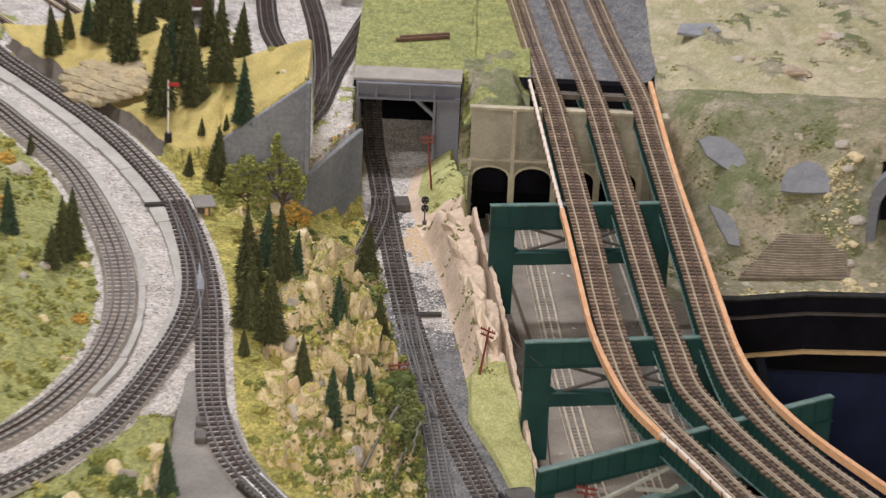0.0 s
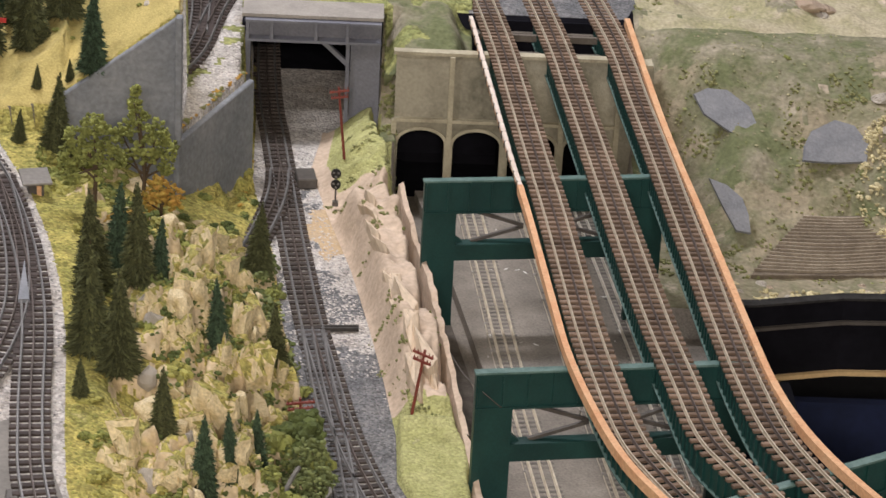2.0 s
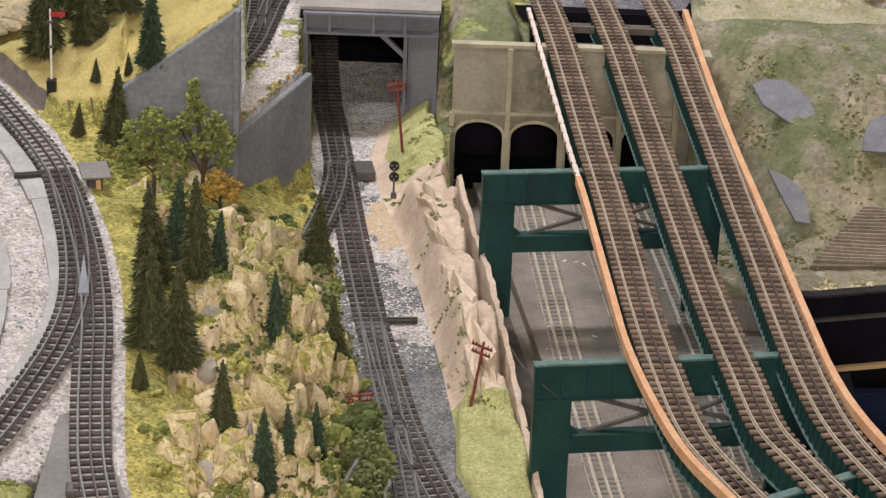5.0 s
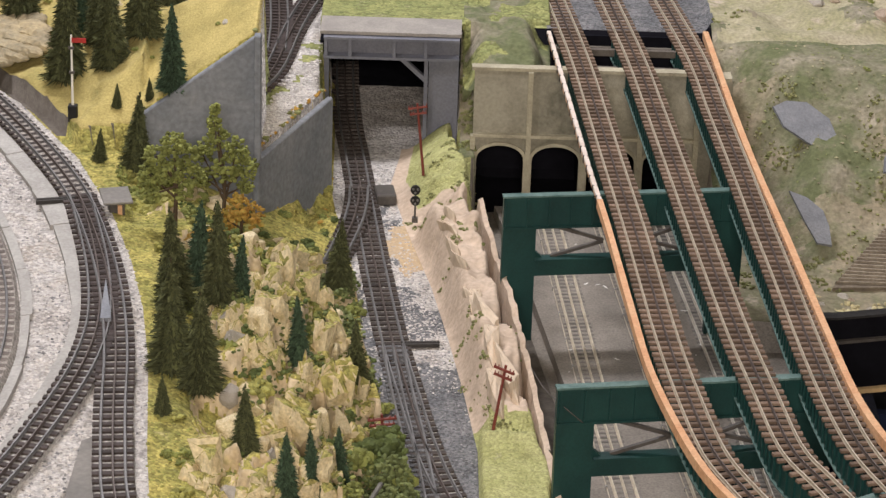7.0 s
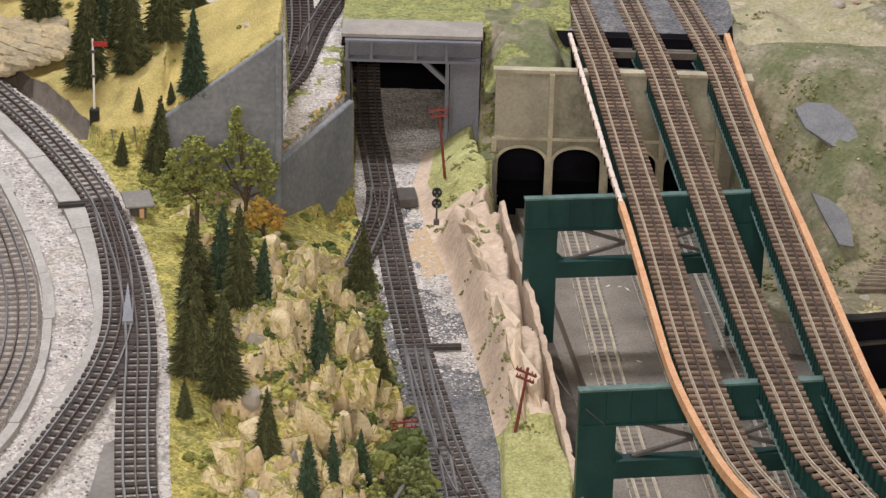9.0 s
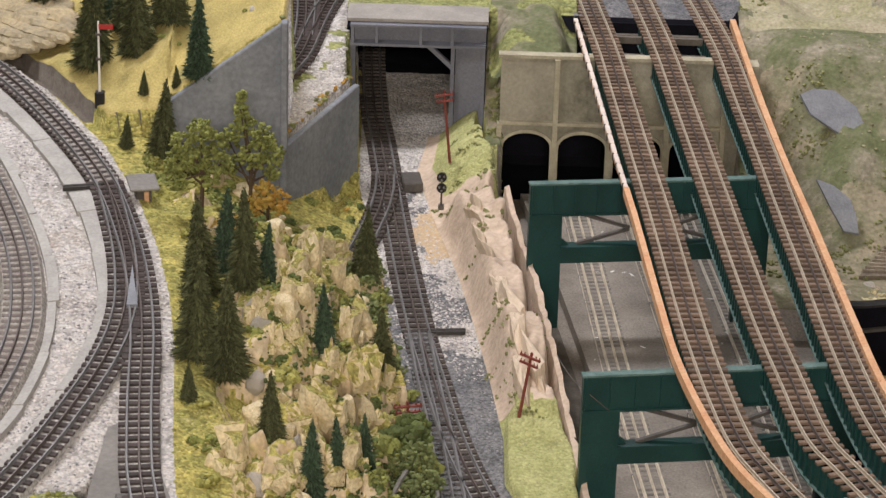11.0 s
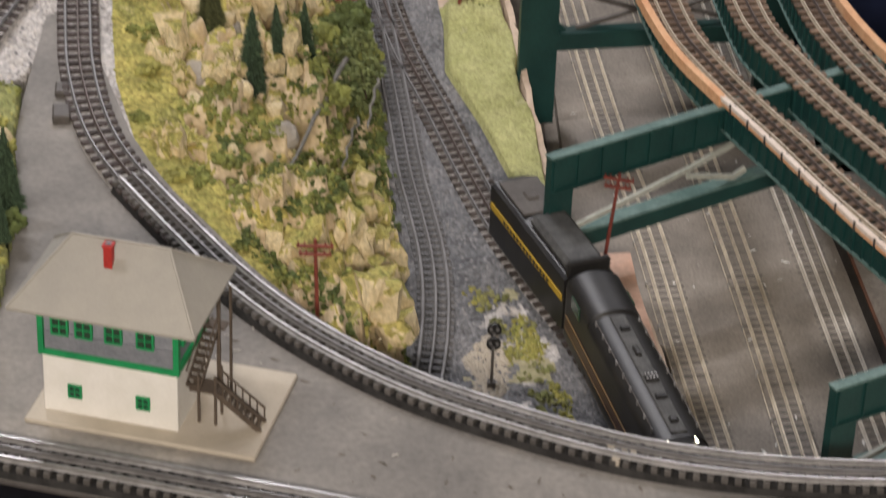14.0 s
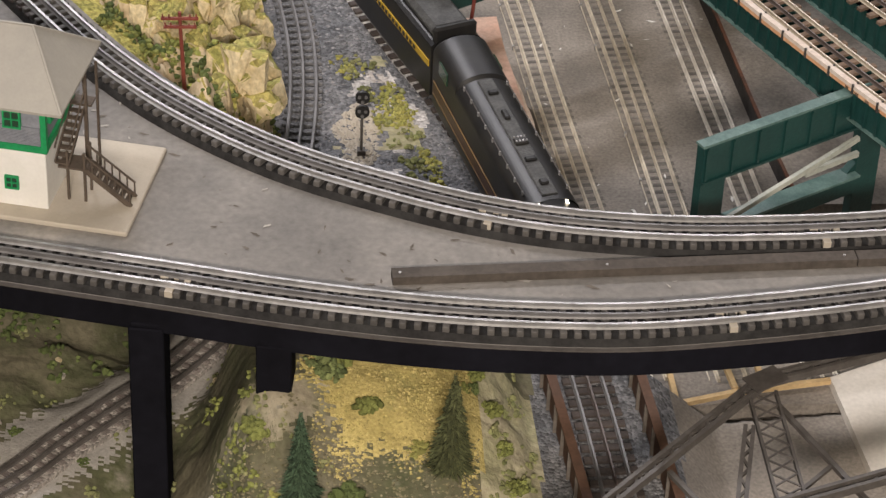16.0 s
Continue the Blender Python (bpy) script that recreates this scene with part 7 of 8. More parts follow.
def hull(y, w, z0, z1, crown=0.5, n=8):
    """One cross-section: flat sides and a rounded roof."""
    pts = [(w, y, z0), (w, y, z1 - w * crown)]
    pts += [(w * math.cos(a), y, z1 - w * crown + w * crown * math.sin(a)) for a in np.linspace(0.15, math.pi - 0.15, n)]
    pts += [(-w, y, z1 - w * crown), (-w, y, z0)]
    return pts


def locomotive():
    nose_y = 2.45
    a, b = on_line(VALLEY, nose_y, 0.0), on_line(VALLEY, nose_y, 0.40)
    d = (a - b).normalized()
    m = Matrix.Translation((a.x, a.y, LOW)) @ pose(0, 0, 0, 0, 0, math.degrees(math.atan2(d.y, d.x)) + 90)
    # local: nose at the origin looking along -y, the body goes along +y
    root = tagged(empty("steam_locomotive", m), "black streamlined steam locomotive with bullet nose, headlight lit", "locomotive")
    W, Z0, Z1 = 0.033, 0.022, 0.104
    secs = []
    for y, k, zt in ((0.004, 0.30, 0.072), (0.008, 0.52, 0.082), (0.014, 0.70, 0.090), (0.022, 0.84, 0.096), (0.034, 0.94, 0.101), (0.050, 1.0, 0.104)):
        secs.append(hull(y, W * k, Z0 + (1 - k) * 0.02, zt, 0.75))
    part("bullet_nose", loft(secs), "black", root, smooth=True)
    part("boiler_shroud", loft([hull(y, W, Z0, Z1, 0.62, 30) for y in (0.050, 0.15, 0.25, 0.300)]), "black", root)
    part("cab", loft([hull(y, W * k, Z0 - 0.004, zt, 0.60, 30) for y, k, zt in ((0.296, 0.95, 0.104), (0.300, 1.0, 0.108), (0.385, 1.0, 0.108), (0.390, 0.97, 0.105))]), "black", root)
    for sx in (-1, 1):
        bm = bmesh.new()
        add_box(bm, sx * (W + 0.0006), 0.215, 0.044, 0.0016, 0.330, 0.016)
        st = part("side_stripe", bm, "maroon", root, "maroon side stripe")
        for zz in (0.0525, 0.0355):
            bm = bmesh.new()
            add_box(bm, sx * (W + 0.0012), 0.215, zz, 0.0014, 0.330, 0.0012)
            part("gold_line", bm, "gold", st)
        bm = bmesh.new()
        add_box(bm, sx * (W - 0.003), 0.20, 0.019, 0.003, 0.34, 0.010)
        part("skirt", bm, "gunmetal", root)
        bm = bmesh.new()
        add_tube(bm, (sx * 0.016, 0.052, 0.099), (sx * 0.016, 0.044, 0.099), 0.0019, 0.0019, 10)
        part("marker_lamp", bm, "lamp_warm", root, "lit marker lamp")
        bm = bmesh.new()
        add_tube(bm, (sx * 0.0262, 0.070, 0.1005), (sx * 0.0262, 0.292, 0.1005), 0.0007, 0.0007, 6)
        rod = part("handrail", bm, "gunmetal", root)
        for y in np.linspace(0.075, 0.288, 9):
            bm = bmesh.new()
            add_box(bm, sx * 0.0262, float(y), 0.0985, 0.0022, 0.0022, 0.006, bevel=0.0005)
            part("handrail_post", bm, "rail_steel", rod)
        bm = bmesh.new()
        add_box(bm, sx * W, 0.345, 0.084, 0.003, 0.030, 0.016)
        part("cab_window", bm, "glass_dark", root)
        for y in (0.11, 0.155, 0.20, 0.245):
            bm = bmesh.new()
            add_tube(bm, (sx * 0.014, y, 0.019), (sx * 0.020, y, 0.019), 0.0188, 0.0188, 20)
            part("driving_wheel", bm, "gunmetal", root)
        for y in (0.045, 0.070, 0.30, 0.335):
            bm = bmesh.new()
            add_tube(bm, (sx * 0.014, y, 0.0095), (sx * 0.019, y, 0.0095), 0.0095, 0.0095, 16)
            part("truck_wheel", bm, "gunmetal", root)
        bm = bmesh.new()
        add_beam(bm, (sx * 0.0225, 0.10, 0.017), (sx * 0.0225, 0.25, 0.017), 0.0022, 0.003)
        part("side_rod", bm, "rail_steel", root)
    bm = bmesh.new()
    bmesh.ops.create_uvsphere(bm, u_segments=14, v_segments=8, radius=0.0048, matrix=Matrix.Translation((0, 0.0085, 0.066)))
    part("headlight", bm, "lamp_warm", root, "lit headlight")
    bm = bmesh.new()
    add_tube(bm, (0, 0.010, 0.066), (0, 0.004, 0.066), 0.0066, 0.0066, 16)
    part("headlight_ring", bm, "rail_steel", root)
    # casing painted greyer than the body to give a top-lit roof
    bm = bmesh.new()
    add_box(bm, 0, 0.175, 0.1040, 0.019, 0.235, 0.0035, bevel=0.0012)
    part("roof_casing", bm, "coal_and_lit_roof_grey", root, "grey roof casing with top light in its tone")
    for y, w, l in ((0.080, 0.010, 0.010), (0.125, 0.014, 0.008), (0.160, 0.016, 0.012), (0.215, 0.007, 0.018), (0.262, 0.012, 0.008)):
        bm = bmesh.new()
        add_box(bm, 0, y, 0.1065, w, l, 0.0055, bevel=0.0015)
        part("roof_vent", bm, "black", root)
    for y in (0.158, 0.166):
        for dx in (-0.006, -0.002, 0.002, 0.006):
            bm = bmesh.new()
            add_tube(bm, (dx, y, 0.1085), (dx, y, 0.1105), 0.0012, 0.0010, 8)
            part("safety_valve", bm, "rail_steel", root)
    bm = bmesh.new()
    add_box(bm, 0, 0.012, 0.010, 0.046, 0.016, 0.018, bevel=0.003)
    part("pilot", bm, "black", root)
    bm = bmesh.new()
    add_box(bm, 0, 0.000, 0.014, 0.008, 0.012, 0.006)
    part("coupler", bm, "gunmetal", root)

    a, b = on_line(VALLEY, nose_y, 0.405), on_line(VALLEY, nose_y, 0.64)
    d = (a - b).normalized()
    m = Matrix.Translation((a.x, a.y, LOW)) @ pose(0, 0, 0, 0, 0, math.degrees(math.atan2(d.y, d.x)) + 90)
    root = tagged(empty("tender", m), "black tender with a yellow lettering stripe behind the locomotive", "tender")
    part("tank", loft([hull(y, W - 0.001, 0.018, 0.095, 0.25) for y in (0.0, 0.004, 0.228, 0.232)]), "black", root)
    bm = bmesh.new()
    add_box(bm, 0, 0.068, 0.098, 0.050, 0.118, 0.016, bevel=0.006)
    part("coal_bunker", bm, "coal_and_lit_roof_grey", root, "sooty grey coal bunker")
    bm = bmesh.new()
    add_box(bm, 0, 0.004, 0.100, 0.056, 0.010, 0.022, bevel=0.003)
    part("bulkhead", bm, "black", root)
    bm = bmesh.new()
    add_box(bm, 0, 0.182, 0.0955, 0.052, 0.082, 0.003, bevel=0.001)
    part("rear_deck", bm, "gunmetal", root)
    bm = bmesh.new()
    add_box(bm, 0, 0.18, 0.097, 0.016, 0.020, 0.006, bevel=0.002)
    part("water_hatch", bm, "gunmetal", root)
    for sx in (-1, 1):
        bm = bmesh.new()
        add_box(bm, sx * (W - 0.0004), 0.116, 0.062, 0.0016, 0.224, 0.0085)
        st = part("side_stripe", bm, "stripe_yellow", root, "yellow side stripe")
        for k in range(14):
            bm = bmesh.new()
            add_box(bm, sx * (W + 0.0006), 0.045 + 0.0105 * k, 0.062, 0.0010, 0.0055, 0.0048)
            part("lettering_bar", bm, "black", st)
        for y in (0.030, 0.052, 0.074, 0.155, 0.177, 0.199):
            bm = bmesh.new()
            add_tube(bm, (sx * 0.014, y, 0.0095), (sx * 0.019, y, 0.0095), 0.0095, 0.0095, 16)
            part("truck_wheel", bm, "gunmetal", root)


M["maroon"] = material("maroon_stripe_paint", (0.075, 0.036, 0.022), (0.055, 0.027, 0.018), 0.4, 40, grain=200, bump=0.0, spec=0.5)
M["stripe_yellow"] = material("yellow_stripe_paint", (0.50, 0.33, 0.035), (0.42, 0.27, 0.03), 0.5, 40, grain=200, bump=0.0)
M["coal_and_lit_roof_grey"] = material("coal_and_lit_roof_paint", (0.050, 0.050, 0.050), (0.085, 0.085, 0.083), 0.6, 60, grain=300, bump=0.5, speck=0.8)
M["gold"] = material("gold_line_paint", (0.17, 0.10, 0.03), (0.13, 0.075, 0.025), 0.5, 40, grain=200, bump=0.0)
M["lamp_warm"] = glow("lit_lamp_lens", (1.0, 0.88, 0.66), 14.0)
locomotive()


# ---- yard deck and its tracks ----
M["rail_tarnish"] = material("tarnished_brass_rail", (0.66, 0.59, 0.47), (0.46, 0.40, 0.31), 0.4, 40, metal=0.15, grain=200, bump=0.0)
M["rail_bright"] = material("bright_nickel_rail", (0.78, 0.73, 0.65), (0.62, 0.57, 0.49), 0.4, 40, metal=0.15, grain=200, bump=0.0)
M["rust_board"] = material("rust_brown_board", (0.17, 0.075, 0.045), (0.10, 0.055, 0.04), 0.85, 30, grain=200, bump=0.3)
M["tie_yard"] = material("sooty_yard_tie", (0.125, 0.112, 0.100), (0.225, 0.207, 0.184), 0.9, 60, grain=300, bump=0.2, island=0.3)
SLAB_Y = [4.74, 4.39, 4.0, 3.69, 3.40, 3.12, 3.03, 2.94, 2.74, 2.5, 2.36]
slab_left = [(float(along(EDGE_YARD, y)) + 0.016, y) for y in SLAB_Y]
tagged(prism("yard_deck", [(x + 0.002, y) for x, y in slab_left] + [(0.70, 2.36), (0.70, 3.30), (0.60, 3.32), (0.60, 4.74)], -0.030, -0.008, "yard"), "sooty grey deck board of the yard", "board", kind="structure")
YARD = [
    [(0.200, 4.74), (0.235, 4.30), (0.268, 3.90), (0.309, 3.50), (0.350, 3.20), (0.375, 2.95), (0.403, 2.70), (0.440, 2.40)],
    [(0.300, 4.74), (0.342, 4.30), (0.382, 3.90), (0.426, 3.50), (0.458, 3.20), (0.482, 2.95), (0.502, 2.70), (0.530, 2.40)],
    [(0.400, 4.74), (0.446, 4.30), (0.486, 3.90), (0.524, 3.50), (0.555, 3.187), (0.578, 2.95), (0.602, 2.70), (0.632, 2.40)],
]
for k, p in enumerate(YARD):
    track("tarnished three-rail yard track sunk in sooty ties", p, -0.0022, 0.0145, 0.046, 0.0070, "tie_yard", "rail_bright" if k == 2 else "rail_tarnish", "rail_bright" if k == 2 else "rail_tarnish", rail_w=0.0024, rail_h=0.0053, tie_h=0.004)
BANK_EDGE = [(0.584, 3.34), (0.592, 3.256), (0.606, 3.128), (0.618, 3.0), (0.632, 2.86), (0.652, 2.70)]
tagged(prism("yard_embankment", BANK_EDGE + [(0.84, 2.70), (0.84, 3.34)], -0.030, 0.0175, "yard"), "dusty grey raised bed beside the yard tracks", "embankment", kind="structure")
# black strip stands for the shadow stripe along the bed
tagged(sweep("embankment_edge", smooth_line(BANK_EDGE, 0.03), 0.0, [(0.0, -0.012), (0.0030, -0.012), (0.0030, 0.0170), (0.0, 0.0170)], "tie_black"), "black strip painting the shade beside the raised bed", "trim", kind="structure")
tagged(sweep("embankment_lip", smooth_line(BANK_EDGE, 0.03), 0.0, [(-0.0004, 0.0172), (0.0036, 0.0172), (0.0036, 0.0205), (-0.0004, 0.0205)], "rust_board"), "rust-brown lip along the raised bed", "trim", kind="structure")
# third-rail wire with pins beside each yard track
for p in YARD[:2]:
    line = smooth_line(p, 0.02)
    root = tagged(empty("side_wire"), "thin bare feeder wire on pins beside a yard track", "wire", group="feeder wires")
    sweep("wire", line, -0.004, [(0.0262, 0), (0.0274, 0), (0.0274, 0.0012), (0.0262, 0.0012)], "rail_tarnish", root)
    nrm, _ = normals2(line)
    for i in range(3, len(line), 5):
        x, y = line[i] + nrm[i] * 0.0268
        box_part("pin", "rail_steel", root, (x, y, -0.004, 0.003, 0.003, 0.007))


def loose_wire(pts):
    root = bmesh.new()
    line = smooth_line(pts, 0.012)
    for a, b in zip(line[:-1], line[1:]):
        add_tube(root, a, b, 0.0009, 0.0009, 5)
    tagged(part("loose_wire", root, "gunmetal"), "thin dark feeder wire hanging at the girder frame", "wire", group="loose wires")


loose_wire([(0.150, 4.050, 0.020), (0.163, 3.670, 0.160), (0.183, 3.495, 0.220), (0.211, 3.485, 0.200)])
loose_wire([(0.169, 3.534, 0.130), (0.192, 3.562, 0.080), (0.202, 3.602, 0.020)])


# ---- upper tracks beyond the wall ----
FAR_TRACKS = [
    [(-0.50, 5.70), (-0.481, 5.531), (-0.447, 5.235), (-0.393, 5.035), (-0.345, 4.88)],
    [(-0.385, 5.70), (-0.372, 5.547), (-0.328, 5.252), (-0.303, 4.981), (-0.297, 4.80)],
    [(-0.140, 5.70), (-0.169, 5.577), (-0.229, 5.218), (-0.272, 4.942), (-0.296, 4.70), (-0.335, 4.56)],
]
for p in FAR_TRACKS:
    track("weathered three-rail station track in grey ballast", p, 0.263, 0.0170, 0.052, 0.0080, "tie_loop", "rail_grey", "rail_dark", rail_w=0.0022)
track("rusty three-rail siding near the loop", [(-1.30, 5.48), (-1.208, 5.345), (-1.059, 5.124), (-0.99, 5.02)], 0.264, 0.0145, 0.048, 0.0075, "tie_brown", "rail_tarnish", "rail_dark")
track("rusty three-rail siding behind the firs", [(-1.12, 5.56), (-1.025, 5.423), (-0.93, 5.28)], 0.264, 0.0145, 0.048, 0.0075, "tie_brown", "rail_tarnish", "rail_dark")


# ---- far upper land ----
def timber_shed():
    root = tagged(empty("timber_building", pose(-0.68, 5.33, 0.30, 0, 0, 6)), "rust-brown timber building behind the firs", "building")
    bm = bmesh.new()
    add_box(bm, 0, 0, 0.07, 0.17, 0.10, 0.16)
    part("wall", bm, "brown_wood", root)
    for k in range(9):
        bm = bmesh.new()
        add_box(bm, -0.08 + 0.02 * k, -0.052, 0.07, 0.004, 0.004, 0.16)
        part("batten", bm, "dark_wood_and_gaps", root)
    bm = bmesh.new()
    add_box(bm, 0, 0, 0.155, 0.19, 0.12, 0.01)
    part("roof", bm, "roof", root)


timber_shed()
for k, y in enumerate((5.135, 5.155)):
    bm = bmesh.new()
    add_beam(bm, (-0.13 + 0.01 * k, y, 0.2790), (0.0, y + 0.04, 0.2790), 0.010, 0.007)
    tagged(part("timber_log", bm, "brown_wood"), "rust-brown timber lying on the turf", "timber", group="timbers")
for x, y, w in ((-0.27, 5.49, 0.035), (-0.03, 5.53, 0.08)):
    root = tagged(empty("small_building", pose(x, y, 0.27)), "small off-white building at the far side", "building")
    bm = bmesh.new()
    add_box(bm, 0, 0, 0.025, w, 0.05, 0.05, bevel=0.001)
    part("wall", bm, "white", root)
    bm = bmesh.new()
    add_box(bm, 0, 0, 0.052, w + 0.01, 0.06, 0.005)
    part("roof", bm, "pad", root)


def slab_stone(label, pts, x, y, z, tilt, turn, mat="slate", thick=0.006, side=0.0):
    bm = bmesh.new()
    top = [bm.verts.new((px, py, thick)) for px, py in pts]
    low = [bm.verts.new((px * 1.03, py * 1.03, 0)) for px, py in pts]
    n = len(pts)
    bm.faces.new(top)
    bm.faces.new(list(reversed(low)))
    for i in range(n):
        bm.faces.new((top[i], low[i], low[(i + 1) % n], top[(i + 1) % n]))
    bmesh.ops.recalc_face_normals(bm, faces=bm.faces)
    ob = part("slate_slab", bm, mat)
    ob.matrix_basis = pose(x, y, z, tilt, side, turn)
    return tagged(ob, label, "rock", group="slate slabs")


SLABS = [
    ("smooth grey slate slab set into the hillside", [(-0.047, 0.002), (-0.007, -0.026), (0.034, -0.054), (0.048, -0.051), (0.051, -0.027), (0.033, 0.019), (-0.006, 0.049), (-0.042, 0.051), (-0.065, 0.039)], 0.653, 4.643, 0.184, 46),
    ("smooth grey slate slab set into the hillside", [(-0.002, -0.035), (0.055, -0.031), (0.059, 0.002), (0.035, 0.036), (0.001, 0.045), (-0.040, 0.022), (-0.052, -0.005), (-0.055, -0.033)], 0.826, 4.554, 0.174, 46),
    ("long grey slate slab at the foot of the hillside", [(-0.017, -0.003), (0.004, -0.042), (0.029, -0.046), (0.025, -0.012), (0.015, 0.016), (-0.012, 0.039), (-0.042, 0.050)], 0.645, 4.493, 0.091, 48),
    ("flat grey slab on the upper meadow", [(-0.05, -0.02), (0.0, -0.03), (0.06, 0.0), (0.04, 0.04), (-0.04, 0.03)], 0.617, 5.263, 0.290, 8),
]
for label, pts, x, y, z, tilt in SLABS:
    slab_stone(label, pts, x, y - (0.05 if tilt == 48 else 0.0), z + {46: 0.014, 48: 0.018}.get(tilt, 0.0), tilt, 0)
for x, y, s, k in ((0.946, 5.28, 0.034, 3), (0.975, 5.26, 0.022, 2), (0.925, 5.25, 0.018, 3), (0.83, 5.01, 0.034, 3), (0.865, 5.03, 0.025, 3), (0.855, 4.99, 0.018, 2), (0.71, 5.11, 0.020, 2), (0.745, 5.12, 0.014, 3), (0.921, 4.65, 0.022, 2), (0.944, 4.60, 0.024, 0), (0.925, 4.57, 0.018, 2), (0.943, 4.47, 0.024, 2), (0.915, 4.31, 0.02, 0), (0.92, 4.38, 0.018, 2), (0.93, 4.42, 0.016, 0)):
    ROCKS.put(k, scaled(x, y, height(x, y), s, 40 * k, 0.6))


def ploughed_patch():
    root = tagged(empty("ploughed_field", pose(0.795, 4.385, 0.074, 20, 0, 4)), "brown corrugated ploughed field at the hill's foot", "field")
    for k in range(17):
        y = -0.070 + k * 0.0082
        x0, x1 = -0.128 + 0.0065 * k, 0.108 + 0.0006 * k
        line = smooth_line([(x0, y + 0.004), ((x0 + x1) / 2, y - 0.003 * math.sin(k * 0.4)), (x1, y + 0.006)], 0.02)
        sweep("furrow_ridge", line, 0.0, [(-0.0024, -0.004), (0.0024, -0.004), (0.0010, 0.0042), (-0.0008, 0.0042)], "earth_ridge", root)
    prism("soil", [(-0.135, -0.078), (0.115, -0.076), (0.122, 0.072), (-0.018, 0.066)], -0.030, 0.0, "earth", root)


M["earth"] = material("dark_brown_earth", (0.15, 0.125, 0.10), (0.21, 0.175, 0.135), 1.0, 20, grain=200, bump=0.8, speck=0.8)
M["earth_ridge"] = material("dusty_brown_ridge", (0.34, 0.295, 0.235), (0.25, 0.21, 0.165), 1.0, 30, grain=260, bump=0.8, speck=0.8, island=0.15)
ploughed_patch()


def side_tunnel():
    root = tagged(empty("side_tunnel", pose(1.075, 4.40, 0.040, 0, 0, -14)), "grey concrete arched tunnel mouth in the hillside", "tunnel portal")
    pts = [(-0.10, 0)] + [(-0.10 * math.cos(a), 0.125 + 0.10 * math.sin(a)) for a in np.linspace(0, math.pi, 21)] + [(0.10, 0)]
    verts, faces = [], []
    for x, z in pts:
        k = 1.22
        verts += [(x, 0, z), (x * k, 0, z * 1.13), (x, 0.06, z), (x * k, 0.06, z * 1.13)]
    for i in range(len(pts) - 1):
        a = 4 * i
        faces += [(a, a + 1, a + 5, a + 4), (a, a + 4, a + 6, a + 2), (a + 1, a + 3, a + 7, a + 5), (a + 2, a + 6, a + 7, a + 3)]
    mesh_from("arch_ring", verts, faces, "concrete", root)
    # flat black plate gives the side tunnel its inner shade
    bm = bmesh.new()
    add_box(bm, 0, 0.055, 0.11, 0.21, 0.006, 0.24)
    part("dark_mouth", bm, "void", root)


side_tunnel()


# ---- dark edge of the layout ----
def edge_board(name, label, category, back, front, z0, z1, mat, first=0):
    xs, ys = EDGE_X[first:], EDGE_Y[first:]
    tagged(prism(name, [(x, y + back) for x, y in zip(xs, ys)] + [(x, y + front) for x, y in zip(xs[::-1], ys[::-1])], z0, z1, mat), label, category, kind="structure")


edge_board("fascia", "black painted fascia of the layout's edge", "fascia", 0.006, -0.010, -0.09, 0.047, "void")
edge_board("fascia_ledge", "dark ledge on the layout's edge", "ledge", -0.0102, -0.018, 0.006, 0.011, "gunmetal")
edge_board("fascia_lip", "black lip along the top of the fascia", "ledge", 0.010, -0.012, 0.0475, 0.0515, "roadbed")
edge_board("edge_strip", "pale yellow wooden strip at the dark edge", "trim", -0.0102, -0.019, -0.088, -0.080, "pale_wood", 1)
tagged(box_part("curtain", "navy", None, (1.02, 4.20, -0.56, 0.86, 0.02, 0.86)), "navy blue cloth hanging below the layout", "curtain", kind="structure")
tagged(box_part("curtain", "void", None, (0.70, 3.62, -0.56, 0.02, 0.90, 1.05)), "black cloth hanging below the yard", "curtain", kind="structure")


# ---- low ground under the trestle ----
def edge_girder(label, a, b, h=0.040):
    root = tagged(empty("edge_girder"), label, "bridge girder", group="low bridge girders")
    a, b = Vector((*a, 0.058)), Vector((*b, 0.058))
    d = (b - a).normalized()
    n = Vector((-d.y, d.x, 0))
    up = Vector((0, 0, h / 2))
    bm = bmesh.new()
    add_beam(bm, a + up, b + up, 0.004, h)
    part("web", bm, "brown_wood", root)
    bm = bmesh.new()
    add_beam(bm, a + up * 2, b + up * 2, 0.010, 0.003)
    part("flange", bm, "brown_wood", root)
    for k in range(9):
        c = a + (b - a) * (k + 0.5) / 9
        bm = bmesh.new()
        add_beam(bm, c - n * 0.0035, c - n * 0.0035 + up * 1.9, 0.004, 0.003)
        part("stiffener", bm, "dark_wood_and_gaps", root)
        bm = bmesh.new()
        add_beam(bm, c + n * 0.0035, c + n * 0.0035 + up * 1.9, 0.004, 0.003)
        part("stiffener", bm, "dark_wood_and_gaps", root)


edge_girder("red-brown plate girder beside the low track", (0.306, 2.33), (0.340, 2.00))
edge_girder("red-brown plate girder beside the low track", (0.402, 2.33), (0.432, 2.00))


